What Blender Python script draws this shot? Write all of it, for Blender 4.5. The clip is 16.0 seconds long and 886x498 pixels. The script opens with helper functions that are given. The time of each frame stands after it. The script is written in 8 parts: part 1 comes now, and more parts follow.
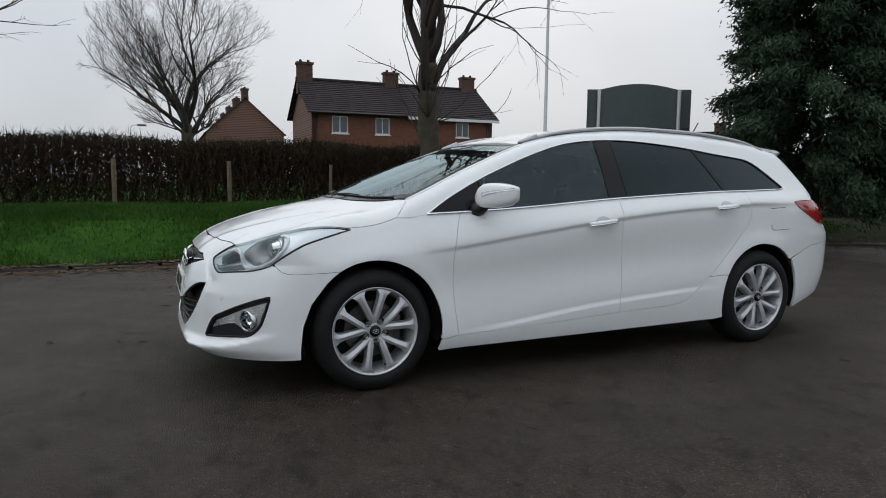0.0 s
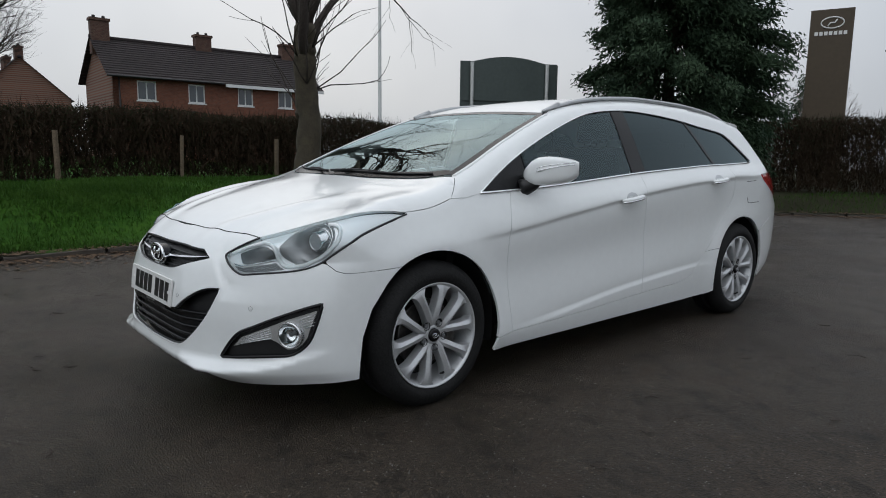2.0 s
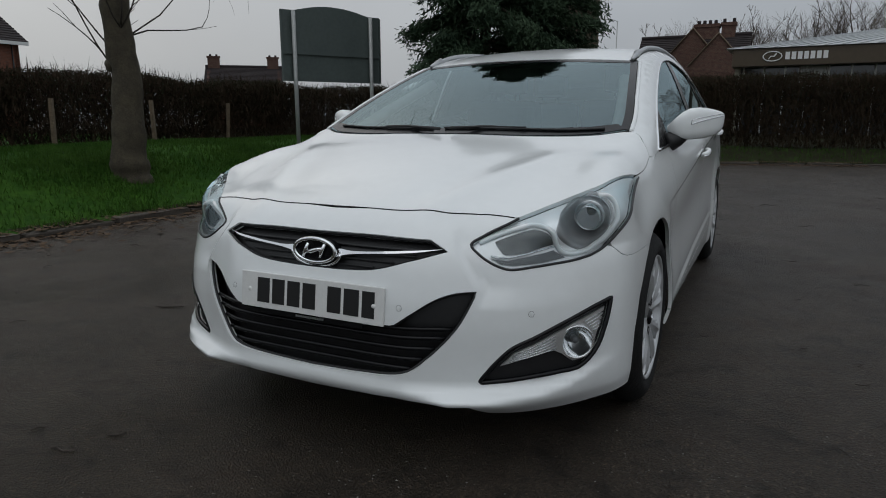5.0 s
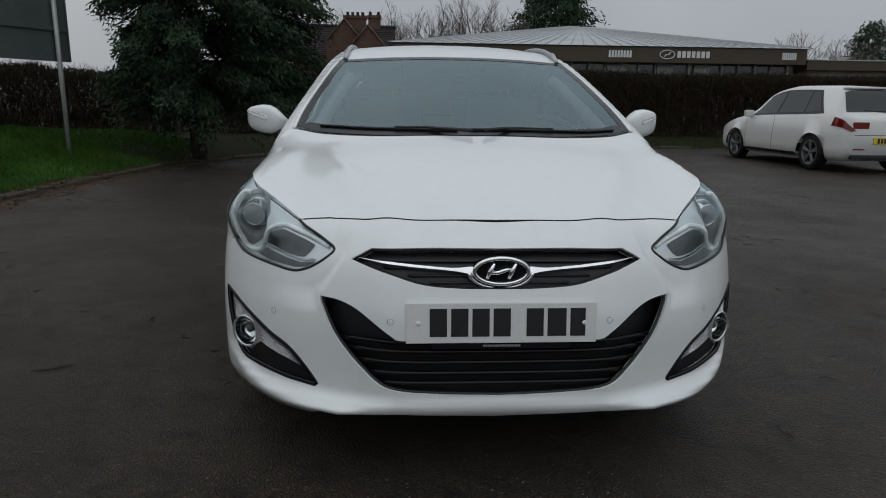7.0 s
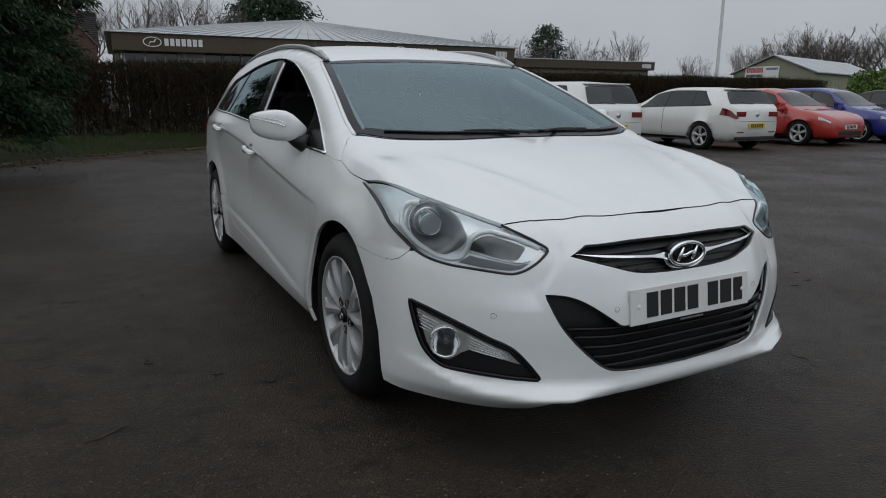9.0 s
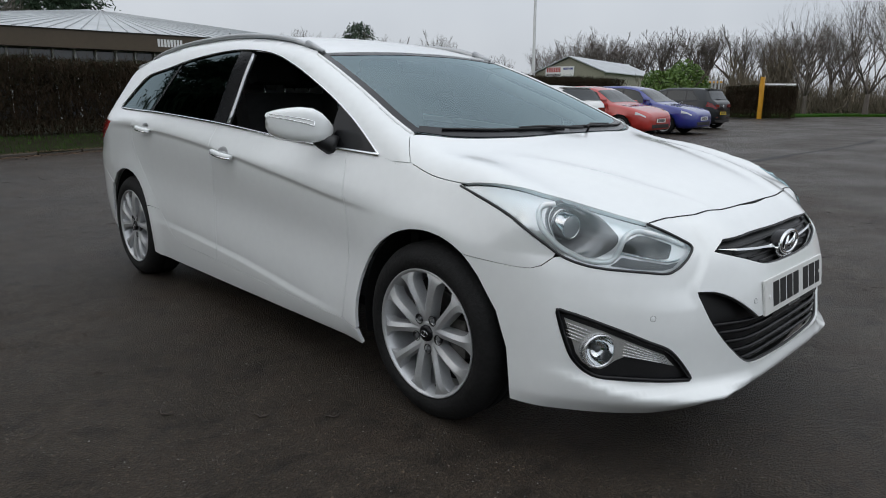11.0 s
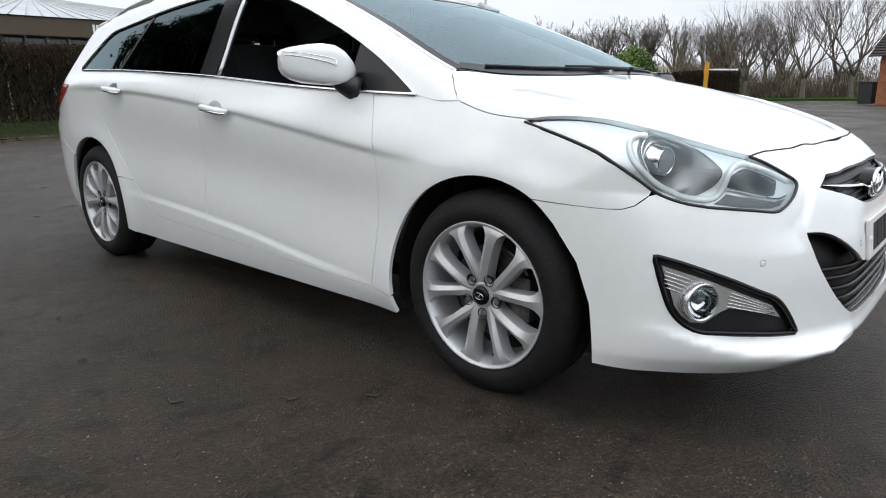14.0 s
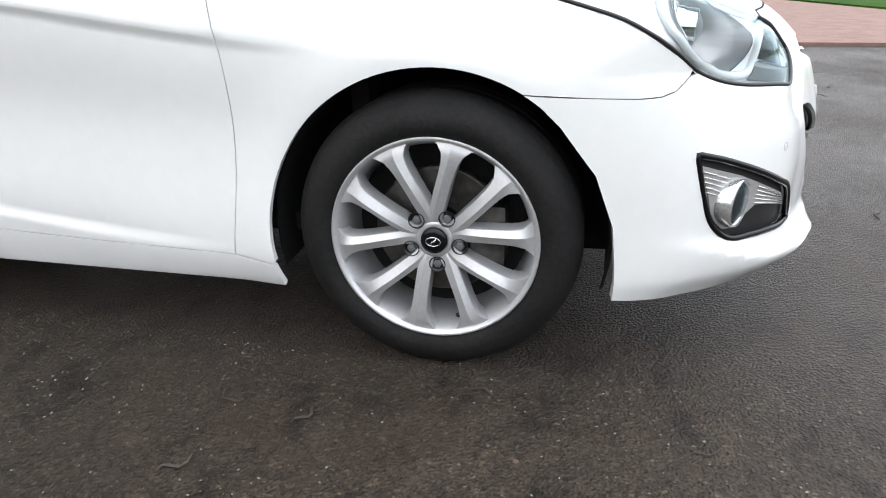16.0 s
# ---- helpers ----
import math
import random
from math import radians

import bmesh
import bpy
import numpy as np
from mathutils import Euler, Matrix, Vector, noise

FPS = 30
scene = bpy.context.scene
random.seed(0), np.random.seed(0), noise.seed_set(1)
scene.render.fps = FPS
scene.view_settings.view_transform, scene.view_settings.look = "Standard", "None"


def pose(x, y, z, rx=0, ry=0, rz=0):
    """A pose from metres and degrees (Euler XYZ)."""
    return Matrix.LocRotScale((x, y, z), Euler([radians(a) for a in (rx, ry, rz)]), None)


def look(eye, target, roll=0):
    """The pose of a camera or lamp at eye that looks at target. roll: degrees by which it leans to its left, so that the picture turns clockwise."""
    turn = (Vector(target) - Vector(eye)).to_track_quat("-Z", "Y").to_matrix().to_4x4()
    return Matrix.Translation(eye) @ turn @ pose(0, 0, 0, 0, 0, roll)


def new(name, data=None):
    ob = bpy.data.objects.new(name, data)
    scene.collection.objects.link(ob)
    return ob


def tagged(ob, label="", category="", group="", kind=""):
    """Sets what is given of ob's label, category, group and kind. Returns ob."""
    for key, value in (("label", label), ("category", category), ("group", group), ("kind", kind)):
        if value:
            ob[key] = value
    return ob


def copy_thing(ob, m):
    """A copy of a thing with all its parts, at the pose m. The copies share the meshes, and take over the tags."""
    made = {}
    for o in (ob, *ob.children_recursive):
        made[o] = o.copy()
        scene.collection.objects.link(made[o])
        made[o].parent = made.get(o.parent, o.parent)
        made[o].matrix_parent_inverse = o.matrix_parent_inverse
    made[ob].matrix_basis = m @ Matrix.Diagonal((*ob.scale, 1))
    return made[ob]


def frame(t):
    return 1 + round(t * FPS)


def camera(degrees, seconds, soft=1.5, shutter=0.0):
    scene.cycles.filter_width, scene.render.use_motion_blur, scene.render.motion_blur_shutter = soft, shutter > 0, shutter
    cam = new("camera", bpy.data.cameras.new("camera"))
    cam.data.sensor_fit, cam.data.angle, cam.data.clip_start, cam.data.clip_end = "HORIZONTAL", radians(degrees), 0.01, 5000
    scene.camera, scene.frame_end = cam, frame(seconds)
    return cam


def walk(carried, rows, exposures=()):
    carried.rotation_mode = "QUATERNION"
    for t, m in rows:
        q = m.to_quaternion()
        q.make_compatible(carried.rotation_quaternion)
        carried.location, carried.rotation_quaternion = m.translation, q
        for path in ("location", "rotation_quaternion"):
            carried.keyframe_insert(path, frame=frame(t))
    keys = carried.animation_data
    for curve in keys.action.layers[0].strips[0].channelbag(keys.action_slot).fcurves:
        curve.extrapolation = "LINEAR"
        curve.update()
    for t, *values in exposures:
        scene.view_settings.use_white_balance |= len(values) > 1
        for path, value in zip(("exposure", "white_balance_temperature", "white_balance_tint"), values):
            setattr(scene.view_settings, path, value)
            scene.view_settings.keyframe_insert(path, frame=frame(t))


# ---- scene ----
cam = camera(68.0, 16.0, 1.0)
PATH = [
    (0, (3.982, -2.428, 1.089), (2.171, -1.608, 0.874), 0.65),
    (0.5, (3.748, -2.595, 1.064), (2.001, -1.653, 0.823), 0.61),
    (1, (3.510, -2.747, 1.064), (1.847, -1.669, 0.790), 0.60),
    (1.5, (3.223, -2.951, 1.083), (1.659, -1.736, 0.799), 0.73),
    (2, (2.929, -3.129, 1.074), (1.430, -1.837, 0.786), 0.76),
    (2.5, (2.666, -3.301, 1.051), (1.240, -1.929, 0.757), 0.73),
    (3, (2.379, -3.466, 1.073), (1.042, -2.010, 0.768), 0.51),
    (3.5, (2.066, -3.569, 1.040), (0.816, -2.040, 0.726), 0.45),
    (3.7, (1.964, -3.608, 1.028), (0.759, -2.045, 0.704), 0.50),
    (5.8, (0.641, -3.904, 1.043), (0.099, -2.027, 0.615), 0.35),
    (6, (0.494, -3.932, 1.050), (0.060, -2.028, 0.619), 0.66),
    (6.5, (0.136, -3.946, 1.054), (-0.012, -2.000, 0.619), 0.72),
    (7, (-0.280, -3.958, 1.084), (-0.146, -2.010, 0.650), 0.81),
    (7.5, (-0.654, -3.922, 1.076), (-0.351, -1.993, 0.642), 0.59),
    (8, (-0.990, -3.862, 1.087), (-0.474, -1.980, 0.649), 0.51),
    (8.5, (-1.339, -3.807, 1.115), (-0.618, -1.994, 0.674), 0.26),
    (10.8, (-2.268, -2.986, 1.092), (-0.921, -1.578, 0.643), 0.14),
    (11, (-2.304, -2.964, 1.101), (-0.948, -1.564, 0.652), -0.01),
    (11.5, (-2.406, -2.928, 1.124), (-1.025, -1.554, 0.676), -0.13),
    (12, (-2.441, -2.913, 1.129), (-1.039, -1.559, 0.681), -0.13),
    (12.5, (-2.456, -2.903, 1.111), (-1.038, -1.564, 0.667), -0.16),
    (13, (-2.462, -2.858, 1.083), (-1.033, -1.532, 0.639), -0.35),
    (13.5, (-2.431, -2.726, 1.003), (-0.991, -1.410, 0.561), -0.40),
    (14, (-2.350, -2.551, 0.918), (-0.892, -1.267, 0.443), -0.50),
    (14.5, (-2.295, -2.372, 0.868), (-0.793, -1.189, 0.282), -0.61),
    (15, (-2.260, -2.159, 0.868), (-0.607, -1.252, 0.201), -0.59),
    (15.5, (-2.179, -1.926, 0.857), (-0.433, -1.277, 0.130), -0.81),
    (16, (-2.127, -1.677, 0.849), (-0.330, -1.292, 0.061), -0.96),
]
EXPOSURES = [(0, -0.13, 6200, 8), (1.5, -0.16, 6200, 8), (2.5, -0.32, 6200, 8), (3.5, -0.65, 6200, 7), (6, -0.68, 6250, 7), (7, -0.68, 6250, 7), (8.5, -0.58, 6250, 8), (11, 0.0, 6250, 8), (12.5, 0.25, 6220, 8), (14, 0.62, 6330, 9), (14.5, 0.88, 6400, 10), (15, 1.05, 6350, 10), (15.5, 1.21, 6350, 10), (16, 1.38, 6350, 10)]
walk(cam, [(t, look(eye, target, roll)) for t, eye, target, roll in PATH], EXPOSURES)

# ---- sky and light: a flat overcast winter day ----
world = bpy.data.worlds.new("overcast_sky")
scene.world = world
world.use_nodes = True
wn = world.node_tree
sky = wn.nodes.new("ShaderNodeTexSky")
sky.sky_type, sky.sun_disc = "NISHITA", False
sky.sun_elevation, sky.sun_rotation = radians(38), radians(-60)
sky.air_density, sky.dust_density, sky.ozone_density = 1.0, 6.0, 1.5
mix = wn.nodes.new("ShaderNodeMixRGB")
coords = wn.nodes.new("ShaderNodeTexCoord")
clouds = wn.nodes.new("ShaderNodeTexNoise")
clouds.inputs["Scale"].default_value, clouds.inputs["Detail"].default_value = 2.2, 4.0
ramp = wn.nodes.new("ShaderNodeValToRGB")
ramp.color_ramp.elements[0].position, ramp.color_ramp.elements[0].color = 0.3, (4.7, 4.85, 5.2, 1)
ramp.color_ramp.elements[1].position, ramp.color_ramp.elements[1].color = 0.75, (6.3, 6.4, 6.6, 1)
wn.links.new(coords.outputs["Generated"], clouds.inputs["Vector"])
wn.links.new(clouds.outputs["Fac"], ramp.inputs["Fac"])
mix.inputs["Fac"].default_value = 0.88
wn.links.new(sky.outputs["Color"], mix.inputs["Color1"])
# an overcast sky grows brighter towards the zenith
split = wn.nodes.new("ShaderNodeSeparateXYZ")
wn.links.new(coords.outputs["Generated"], split.inputs["Vector"])
rise = wn.nodes.new("ShaderNodeMath")
rise.operation, rise.use_clamp, rise.inputs[1].default_value = "POWER", True, 1.4
wn.links.new(split.outputs["Z"], rise.inputs[0])
gain = wn.nodes.new("ShaderNodeMath")
gain.operation, gain.inputs[1].default_value, gain.inputs[2].default_value = "MULTIPLY_ADD", 0.85, 1.0
wn.links.new(rise.outputs[0], gain.inputs[0])
brighter = wn.nodes.new("ShaderNodeMixRGB")
brighter.blend_type = "MULTIPLY"
brighter.inputs["Fac"].default_value = 1.0
wn.links.new(ramp.outputs["Color"], brighter.inputs["Color1"])
wn.links.new(gain.outputs[0], brighter.inputs["Color2"])
wn.links.new(brighter.outputs["Color"], mix.inputs["Color2"])
wn.links.new(mix.outputs["Color"], wn.nodes["Background"].inputs["Color"])
wn.nodes["Background"].inputs["Strength"].default_value = 0.12
sun = new("sun", bpy.data.lights.new("sun", "SUN"))
sun.data.energy, sun.data.angle, sun.data.color = 0.5, radians(70), (1.0, 0.97, 0.93)
sun.matrix_world = look((6, -24, 36), (0, 0, 0))

# ---- materials ----
def material(name, color, rough=0.5, metal=0.0, coat=0.0, vary=0.0, scale=6.0, bump=0.0, bump_scale=60.0, spec=0.5, color2=None, detail=5.0):
    """A procedural surface: base colour with stains at two scales and fine relief."""
    m = bpy.data.materials.new(name)
    m.use_nodes = True
    nt = m.node_tree
    b = nt.nodes["Principled BSDF"]
    b.inputs["Roughness"].default_value, b.inputs["Metallic"].default_value = rough, metal
    b.inputs["Specular IOR Level"].default_value = spec
    b.inputs["Coat Weight"].default_value, b.inputs["Coat Roughness"].default_value = coat, 0.03
    b.inputs["Base Color"].default_value = (*color, 1)
    tex = nt.nodes.new("ShaderNodeTexCoord")
    if vary or color2:
        big, fine = nt.nodes.new("ShaderNodeTexNoise"), nt.nodes.new("ShaderNodeTexNoise")
        for n, s in ((big, scale), (fine, scale * 9)):
            n.inputs["Scale"].default_value, n.inputs["Detail"].default_value = s, detail
            nt.links.new(tex.outputs["Object"], n.inputs["Vector"])
        add = nt.nodes.new("ShaderNodeMath")
        add.operation = "ADD"
        nt.links.new(big.outputs["Fac"], add.inputs[0])
        nt.links.new(fine.outputs["Fac"], add.inputs[1])
        r = nt.nodes.new("ShaderNodeMapRange")
        r.inputs["From Min"].default_value, r.inputs["From Max"].default_value = 0.75, 1.25
        nt.links.new(add.outputs[0], r.inputs["Value"])
        mx = nt.nodes.new("ShaderNodeMixRGB")
        c2 = color2 or tuple(c * (1 + vary) for c in color)
        c1 = color if color2 else tuple(c * (1 - vary) for c in color)
        mx.inputs["Color1"].default_value, mx.inputs["Color2"].default_value = (*c1, 1), (*c2, 1)
        nt.links.new(r.outputs["Result"], mx.inputs["Fac"])
        nt.links.new(mx.outputs["Color"], b.inputs["Base Color"])
    if bump:
        n = nt.nodes.new("ShaderNodeTexNoise")
        n.inputs["Scale"].default_value, n.inputs["Detail"].default_value = bump_scale, 4.0
        nt.links.new(tex.outputs["Object"], n.inputs["Vector"])
        bp = nt.nodes.new("ShaderNodeBump")
        bp.inputs["Strength"].default_value, bp.inputs["Distance"].default_value = bump, 0.01
        nt.links.new(n.outputs["Fac"], bp.inputs["Height"])
        nt.links.new(bp.outputs["Normal"], b.inputs["Normal"])
    return m


def glass(name, color, rough=0.0, ior=1.45):
    m = material(name, color, rough)
    b = m.node_tree.nodes["Principled BSDF"]
    b.inputs["Transmission Weight"].default_value, b.inputs["IOR"].default_value = 1.0, ior
    return m


def pane_glass(name, tint, ior=1.5):
    """Thin flat glass: lets light straight through with a tint, and mirrors by its Fresnel."""
    m = bpy.data.materials.new(name)
    m.use_nodes = True
    nt = m.node_tree
    nt.nodes.remove(nt.nodes["Principled BSDF"])
    clear, shine, both = nt.nodes.new("ShaderNodeBsdfTransparent"), nt.nodes.new("ShaderNodeBsdfGlossy"), nt.nodes.new("ShaderNodeMixShader")
    fr = nt.nodes.new("ShaderNodeFresnel")
    fr.inputs["IOR"].default_value = ior
    clear.inputs["Color"].default_value, shine.inputs["Roughness"].default_value = (*tint, 1), 0.01
    shine.inputs["Color"].default_value = (0.76, 0.94, 0.99, 1)
    nt.links.new(fr.outputs["Fac"], both.inputs["Fac"])
    nt.links.new(clear.outputs[0], both.inputs[1])
    nt.links.new(shine.outputs[0], both.inputs[2])
    nt.links.new(both.outputs[0], nt.nodes["Material Output"].inputs["Surface"])
    return m


PAINT = material("white_car_paint", (0.82, 0.84, 0.835), 0.35, coat=1.0, vary=0.015, scale=3.0)
PAINT.node_tree.nodes["Principled BSDF"].inputs["Coat Roughness"].default_value = 0.09
TRIM = material("black_plastic", (0.012, 0.012, 0.013), 0.45, vary=0.2, scale=20)
GLOSS_BLACK = material("gloss_black", (0.005, 0.005, 0.006), 0.22, spec=0.28)
# near-black, so that joints and hollows of the car look dark
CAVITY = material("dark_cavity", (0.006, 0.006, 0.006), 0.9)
CHROME = material("chrome", (0.82, 0.83, 0.84), 0.08, metal=1.0)
SATIN = material("satin_silver", (0.55, 0.56, 0.57), 0.3, metal=1.0)
ALLOY = material("silver_alloy", (0.56, 0.57, 0.58), 0.38, metal=0.5, coat=0.3, vary=0.06, scale=14)
RUBBER = material("tyre_rubber", (0.011, 0.011, 0.011), 0.75, vary=0.35, scale=9, bump=0.3, bump_scale=90, spec=0.25)
BRAKE = material("brake_disc", (0.10, 0.095, 0.09), 0.4, metal=0.8, vary=0.3)
REFLECTOR = material("lamp_reflector", (0.90, 0.91, 0.92), 0.22, metal=0.35, coat=0.4)
LAMP_SILVER = material("lamp_bezel_silver", (0.46, 0.47, 0.48), 0.28, metal=0.5)
FOG_SILVER = material("fog_lamp_silver", (0.50, 0.50, 0.49), 0.3, metal=0.5, vary=0.1, scale=30)
LAMP_CHROME = material("lamp_chrome", (0.80, 0.81, 0.82), 0.22, metal=0.8)
LIGHT_GUIDE = material("milky_light_guide", (0.88, 0.89, 0.89), 0.25, coat=0.6)
LAMP_GREY = material("lamp_housing_grey", (0.125, 0.13, 0.135), 0.35)
BEZEL = material("lamp_bezel_grey", (0.30, 0.305, 0.31), 0.24, metal=0.4, vary=0.06, scale=30)
SMOKE = material("indicator_smoke_grey", (0.085, 0.09, 0.092), 0.2, metal=0.4, coat=0.6)
LENS = pane_glass("lamp_cover", (0.97, 0.98, 0.98), 1.4)
SCREEN = pane_glass("windscreen_glass", (0.55, 0.66, 0.67), 2.5)
TINTED = pane_glass("privacy_glass", (0.03, 0.03, 0.033), 1.45)
SIDE_GLASS = pane_glass("side_glass", (0.50, 0.62, 0.63), 1.6)
BRIGHT_RED = material("bright_red_lamp", (0.36, 0.014, 0.012), 0.15, coat=1.0)
RED_LAMP = material("red_lamp", (0.17, 0.008, 0.010), 0.15, coat=1.0)
LENS_SOLID = glass("clear_lens", (0.95, 0.97, 0.98), 0.0, 1.45)
RAIL = material("satin_grey_rail", (0.46, 0.47, 0.48), 0.38, metal=0.7)
CABIN = material("dark_cabin_cloth", (0.016, 0.017, 0.018), 0.9, vary=0.3, scale=30, bump=0.3)
PLATE_WHITE = material("plate_white", (0.72, 0.72, 0.70), 0.4, vary=0.04, scale=12)
PLATE_YELLOW = material("plate_yellow", (0.70, 0.50, 0.04), 0.4)
INK = material("black_ink", (0.01, 0.01, 0.01), 0.5)
SIGN_WHITE = material("sign_white", (0.78, 0.78, 0.76), 0.5)
GRASS = material("grass_earth", (0.012, 0.045, 0.003), 0.95, color2=(0.034, 0.088, 0.007), scale=1.3, bump=0.6, bump_scale=40, spec=0.1)
BLADE = material("grass_blade", (0.021, 0.062, 0.006), 0.7, color2=(0.052, 0.108, 0.016), scale=2.0, spec=0.12)
KERB = material("kerb_concrete", (0.060, 0.050, 0.040), 0.9, vary=0.35, scale=5, bump=0.5)
EARTH = material("dark_earth", (0.016, 0.012, 0.008), 0.95, color2=(0.020, 0.026, 0.009), scale=1.5, bump=0.6, spec=0.08)
BARK = material("bark", (0.030, 0.024, 0.015), 0.9, color2=(0.066, 0.055, 0.033), scale=8, bump=0.9, bump_scale=25)
TWIG = material("twig", (0.045, 0.036, 0.030), 0.9, vary=0.3, scale=4)
HEDGE_TWIG = material("hedge_twig", (0.024, 0.017, 0.011), 0.95, color2=(0.052, 0.036, 0.023), scale=3, spec=0.1)
HEDGE_LEAF = material("hedge_leaf", (0.013, 0.016, 0.006), 0.8, color2=(0.032, 0.035, 0.015), scale=2.5, spec=0.15)
NEEDLE = material("cedar_foliage", (0.013, 0.029, 0.016), 0.8, color2=(0.052, 0.084, 0.044), scale=2.0, spec=0.2)
BUSH_LEAF = material("bush_leaf", (0.055, 0.110, 0.015), 0.6, color2=(0.115, 0.19, 0.03), scale=2.0)
# twig brown made paler: the haze of distance is put into the colour
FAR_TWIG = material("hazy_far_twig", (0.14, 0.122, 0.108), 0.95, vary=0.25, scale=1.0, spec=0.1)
CHIP = material("pale_stone_chip", (0.10, 0.095, 0.085), 0.7, color2=(0.30, 0.29, 0.27), scale=40)
SEAM = material("old_tar", (0.014, 0.013, 0.012), 0.6, vary=0.3, scale=5, bump=0.4, spec=0.25)
LITTER = material("leaf_litter", (0.05, 0.028, 0.014), 0.9, color2=(0.11, 0.065, 0.03), scale=9)
ROOF_TILE = material("brown_roof_tile", (0.019, 0.013, 0.013), 0.85, vary=0.35, scale=2, bump=0.5, bump_scale=20)
WHITE_FRAME = material("white_frame", (0.72, 0.73, 0.72), 0.45)
DARK_PANE = material("window_pane", (0.06, 0.07, 0.08), 0.06, spec=0.8)
CURTAIN = material("net_curtain", (0.58, 0.59, 0.58), 0.9, vary=0.1, scale=20)
SIGN_GREY = material("sign_back_grey", (0.075, 0.095, 0.09), 0.6, vary=0.12, scale=2)
POST_GREY = material("galvanised_post", (0.42, 0.43, 0.42), 0.5, metal=0.3, vary=0.1)
BRONZE = material("bronze_fascia", (0.075, 0.056, 0.035), 0.45, metal=0.2, vary=0.08, scale=1)
METAL_ROOF = material("profiled_metal_roof", (0.42, 0.44, 0.45), 0.5, vary=0.1, scale=0.6)
YELLOW = material("yellow_paint", (0.60, 0.30, 0.015), 0.5, vary=0.1)
CLAD = material("beige_cladding", (0.27, 0.26, 0.20), 0.7, vary=0.1)
PAVER = material("red_paver", (0.15, 0.085, 0.066), 0.85, color2=(0.23, 0.145, 0.118), scale=4, bump=0.3)
WOOD = material("weathered_wood", (0.14, 0.105, 0.07), 0.9, vary=0.3, scale=6)
RED_PAINT = material("red_car_paint", (0.40, 0.025, 0.018), 0.35, coat=1.0)
BLUE_PAINT = material("blue_car_paint", (0.018, 0.028, 0.22), 0.35, coat=1.0)
BLACK_PAINT = material("black_car_paint", (0.006, 0.008, 0.010), 0.3, coat=0.35, spec=0.25)
DIRTY_WHITE = material("dirty_white_paint", (0.72, 0.72, 0.70), 0.35, coat=0.8, vary=0.03, scale=2)
CAR_GLASS = material("dark_car_glass", (0.010, 0.014, 0.016), 0.04, spec=0.55)


# ---- mesh helpers ----
def mesh_of(name, verts, faces, mats, smooth=False, index=None):
    me = bpy.data.meshes.new(name)
    me.from_pydata([tuple(map(float, v)) for v in verts], [], [tuple(f) for f in faces])
    for m in mats if isinstance(mats, (list, tuple)) else [mats]:
        me.materials.append(m)
    if smooth:
        me.polygons.foreach_set("use_smooth", [True] * len(me.polygons))
    if index is not None:
        me.polygons.foreach_set("material_index", index)
    me.update()
    return me


def part(name, bm, mat, parent, label=""):
    """Links a bmesh as one mesh object under a thing or a part."""
    me = bpy.data.meshes.new(name)
    bm.to_mesh(me)
    bm.free()
    me.materials.append(mat)
    ob = new(name, me)
    ob.parent = parent
    return tagged(ob, label)


def thing(name, at=(0, 0, 0), label="", category="", group="", kind="", turn=0):
    ob = new(name)
    ob.matrix_basis = pose(*at, 0, 0, turn)
    ob.empty_display_size = 0.2
    return tagged(ob, label, category, group, kind)


def box(bm, lo, hi, bevel=0.0, turn=None):
    """A box between two corners, with rounded edges, added to a bmesh."""
    lo, hi = Vector(lo), Vector(hi)
    made = bmesh.ops.create_cube(bm, size=1.0)
    vs = made["verts"]
    for v in vs:
        v.co = Vector([lo[i] + (v.co[i] + 0.5) * (hi[i] - lo[i]) for i in range(3)])
    if bevel:
        es = list({e for v in vs for e in v.link_edges})
        out = bmesh.ops.bevel(bm, geom=es, offset=bevel, segments=2, affect="EDGES", profile=0.7)
        vs = list({v for f in out["faces"] for v in f.verts} | {v for v in vs if v.is_valid})
    if turn is not None:
        for v in vs:
            v.co = turn @ v.co
    return bm


def tube_data(points, radii, sides=8, close=False):
    """Verts and faces of a tapered tube along points."""
    pts = [Vector(p) for p in points]
    rs = radii if isinstance(radii, (list, tuple)) else [radii] * len(pts)
    verts, faces, n = [], [], len(pts)
    up = None
    for i, p in enumerate(pts):
        a = pts[(i - 1) % n] if close or i else p
        b = pts[(i + 1) % n] if close or i < n - 1 else p
        d = (b - a).normalized() if (b - a).length > 1e-9 else Vector((0, 0, 1))
        if up is None:
            up = d.orthogonal().normalized()
        up = (up - d * up.dot(d)).normalized()
        side = d.cross(up)
        for k in range(sides):
            t = 2 * math.pi * k / sides
            verts.append(p + (up * math.cos(t) + side * math.sin(t)) * rs[i])
    for i in range(n if close else n - 1):
        j = (i + 1) % n
        for k in range(sides):
            l = (k + 1) % sides
            faces.append((i * sides + k, i * sides + l, j * sides + l, j * sides + k))
    if not close:
        faces.append(tuple(range(sides))[::-1])
        faces.append(tuple(range((n - 1) * sides, n * sides)))
    return verts, faces


def tube(name, points, radii, mat, parent=None, sides=8, close=False, label=""):
    v, f = tube_data(points, radii, sides, close)
    ob = new(name, mesh_of(name, v, f, mat, smooth=True))
    ob.parent = parent
    return tagged(ob, label)


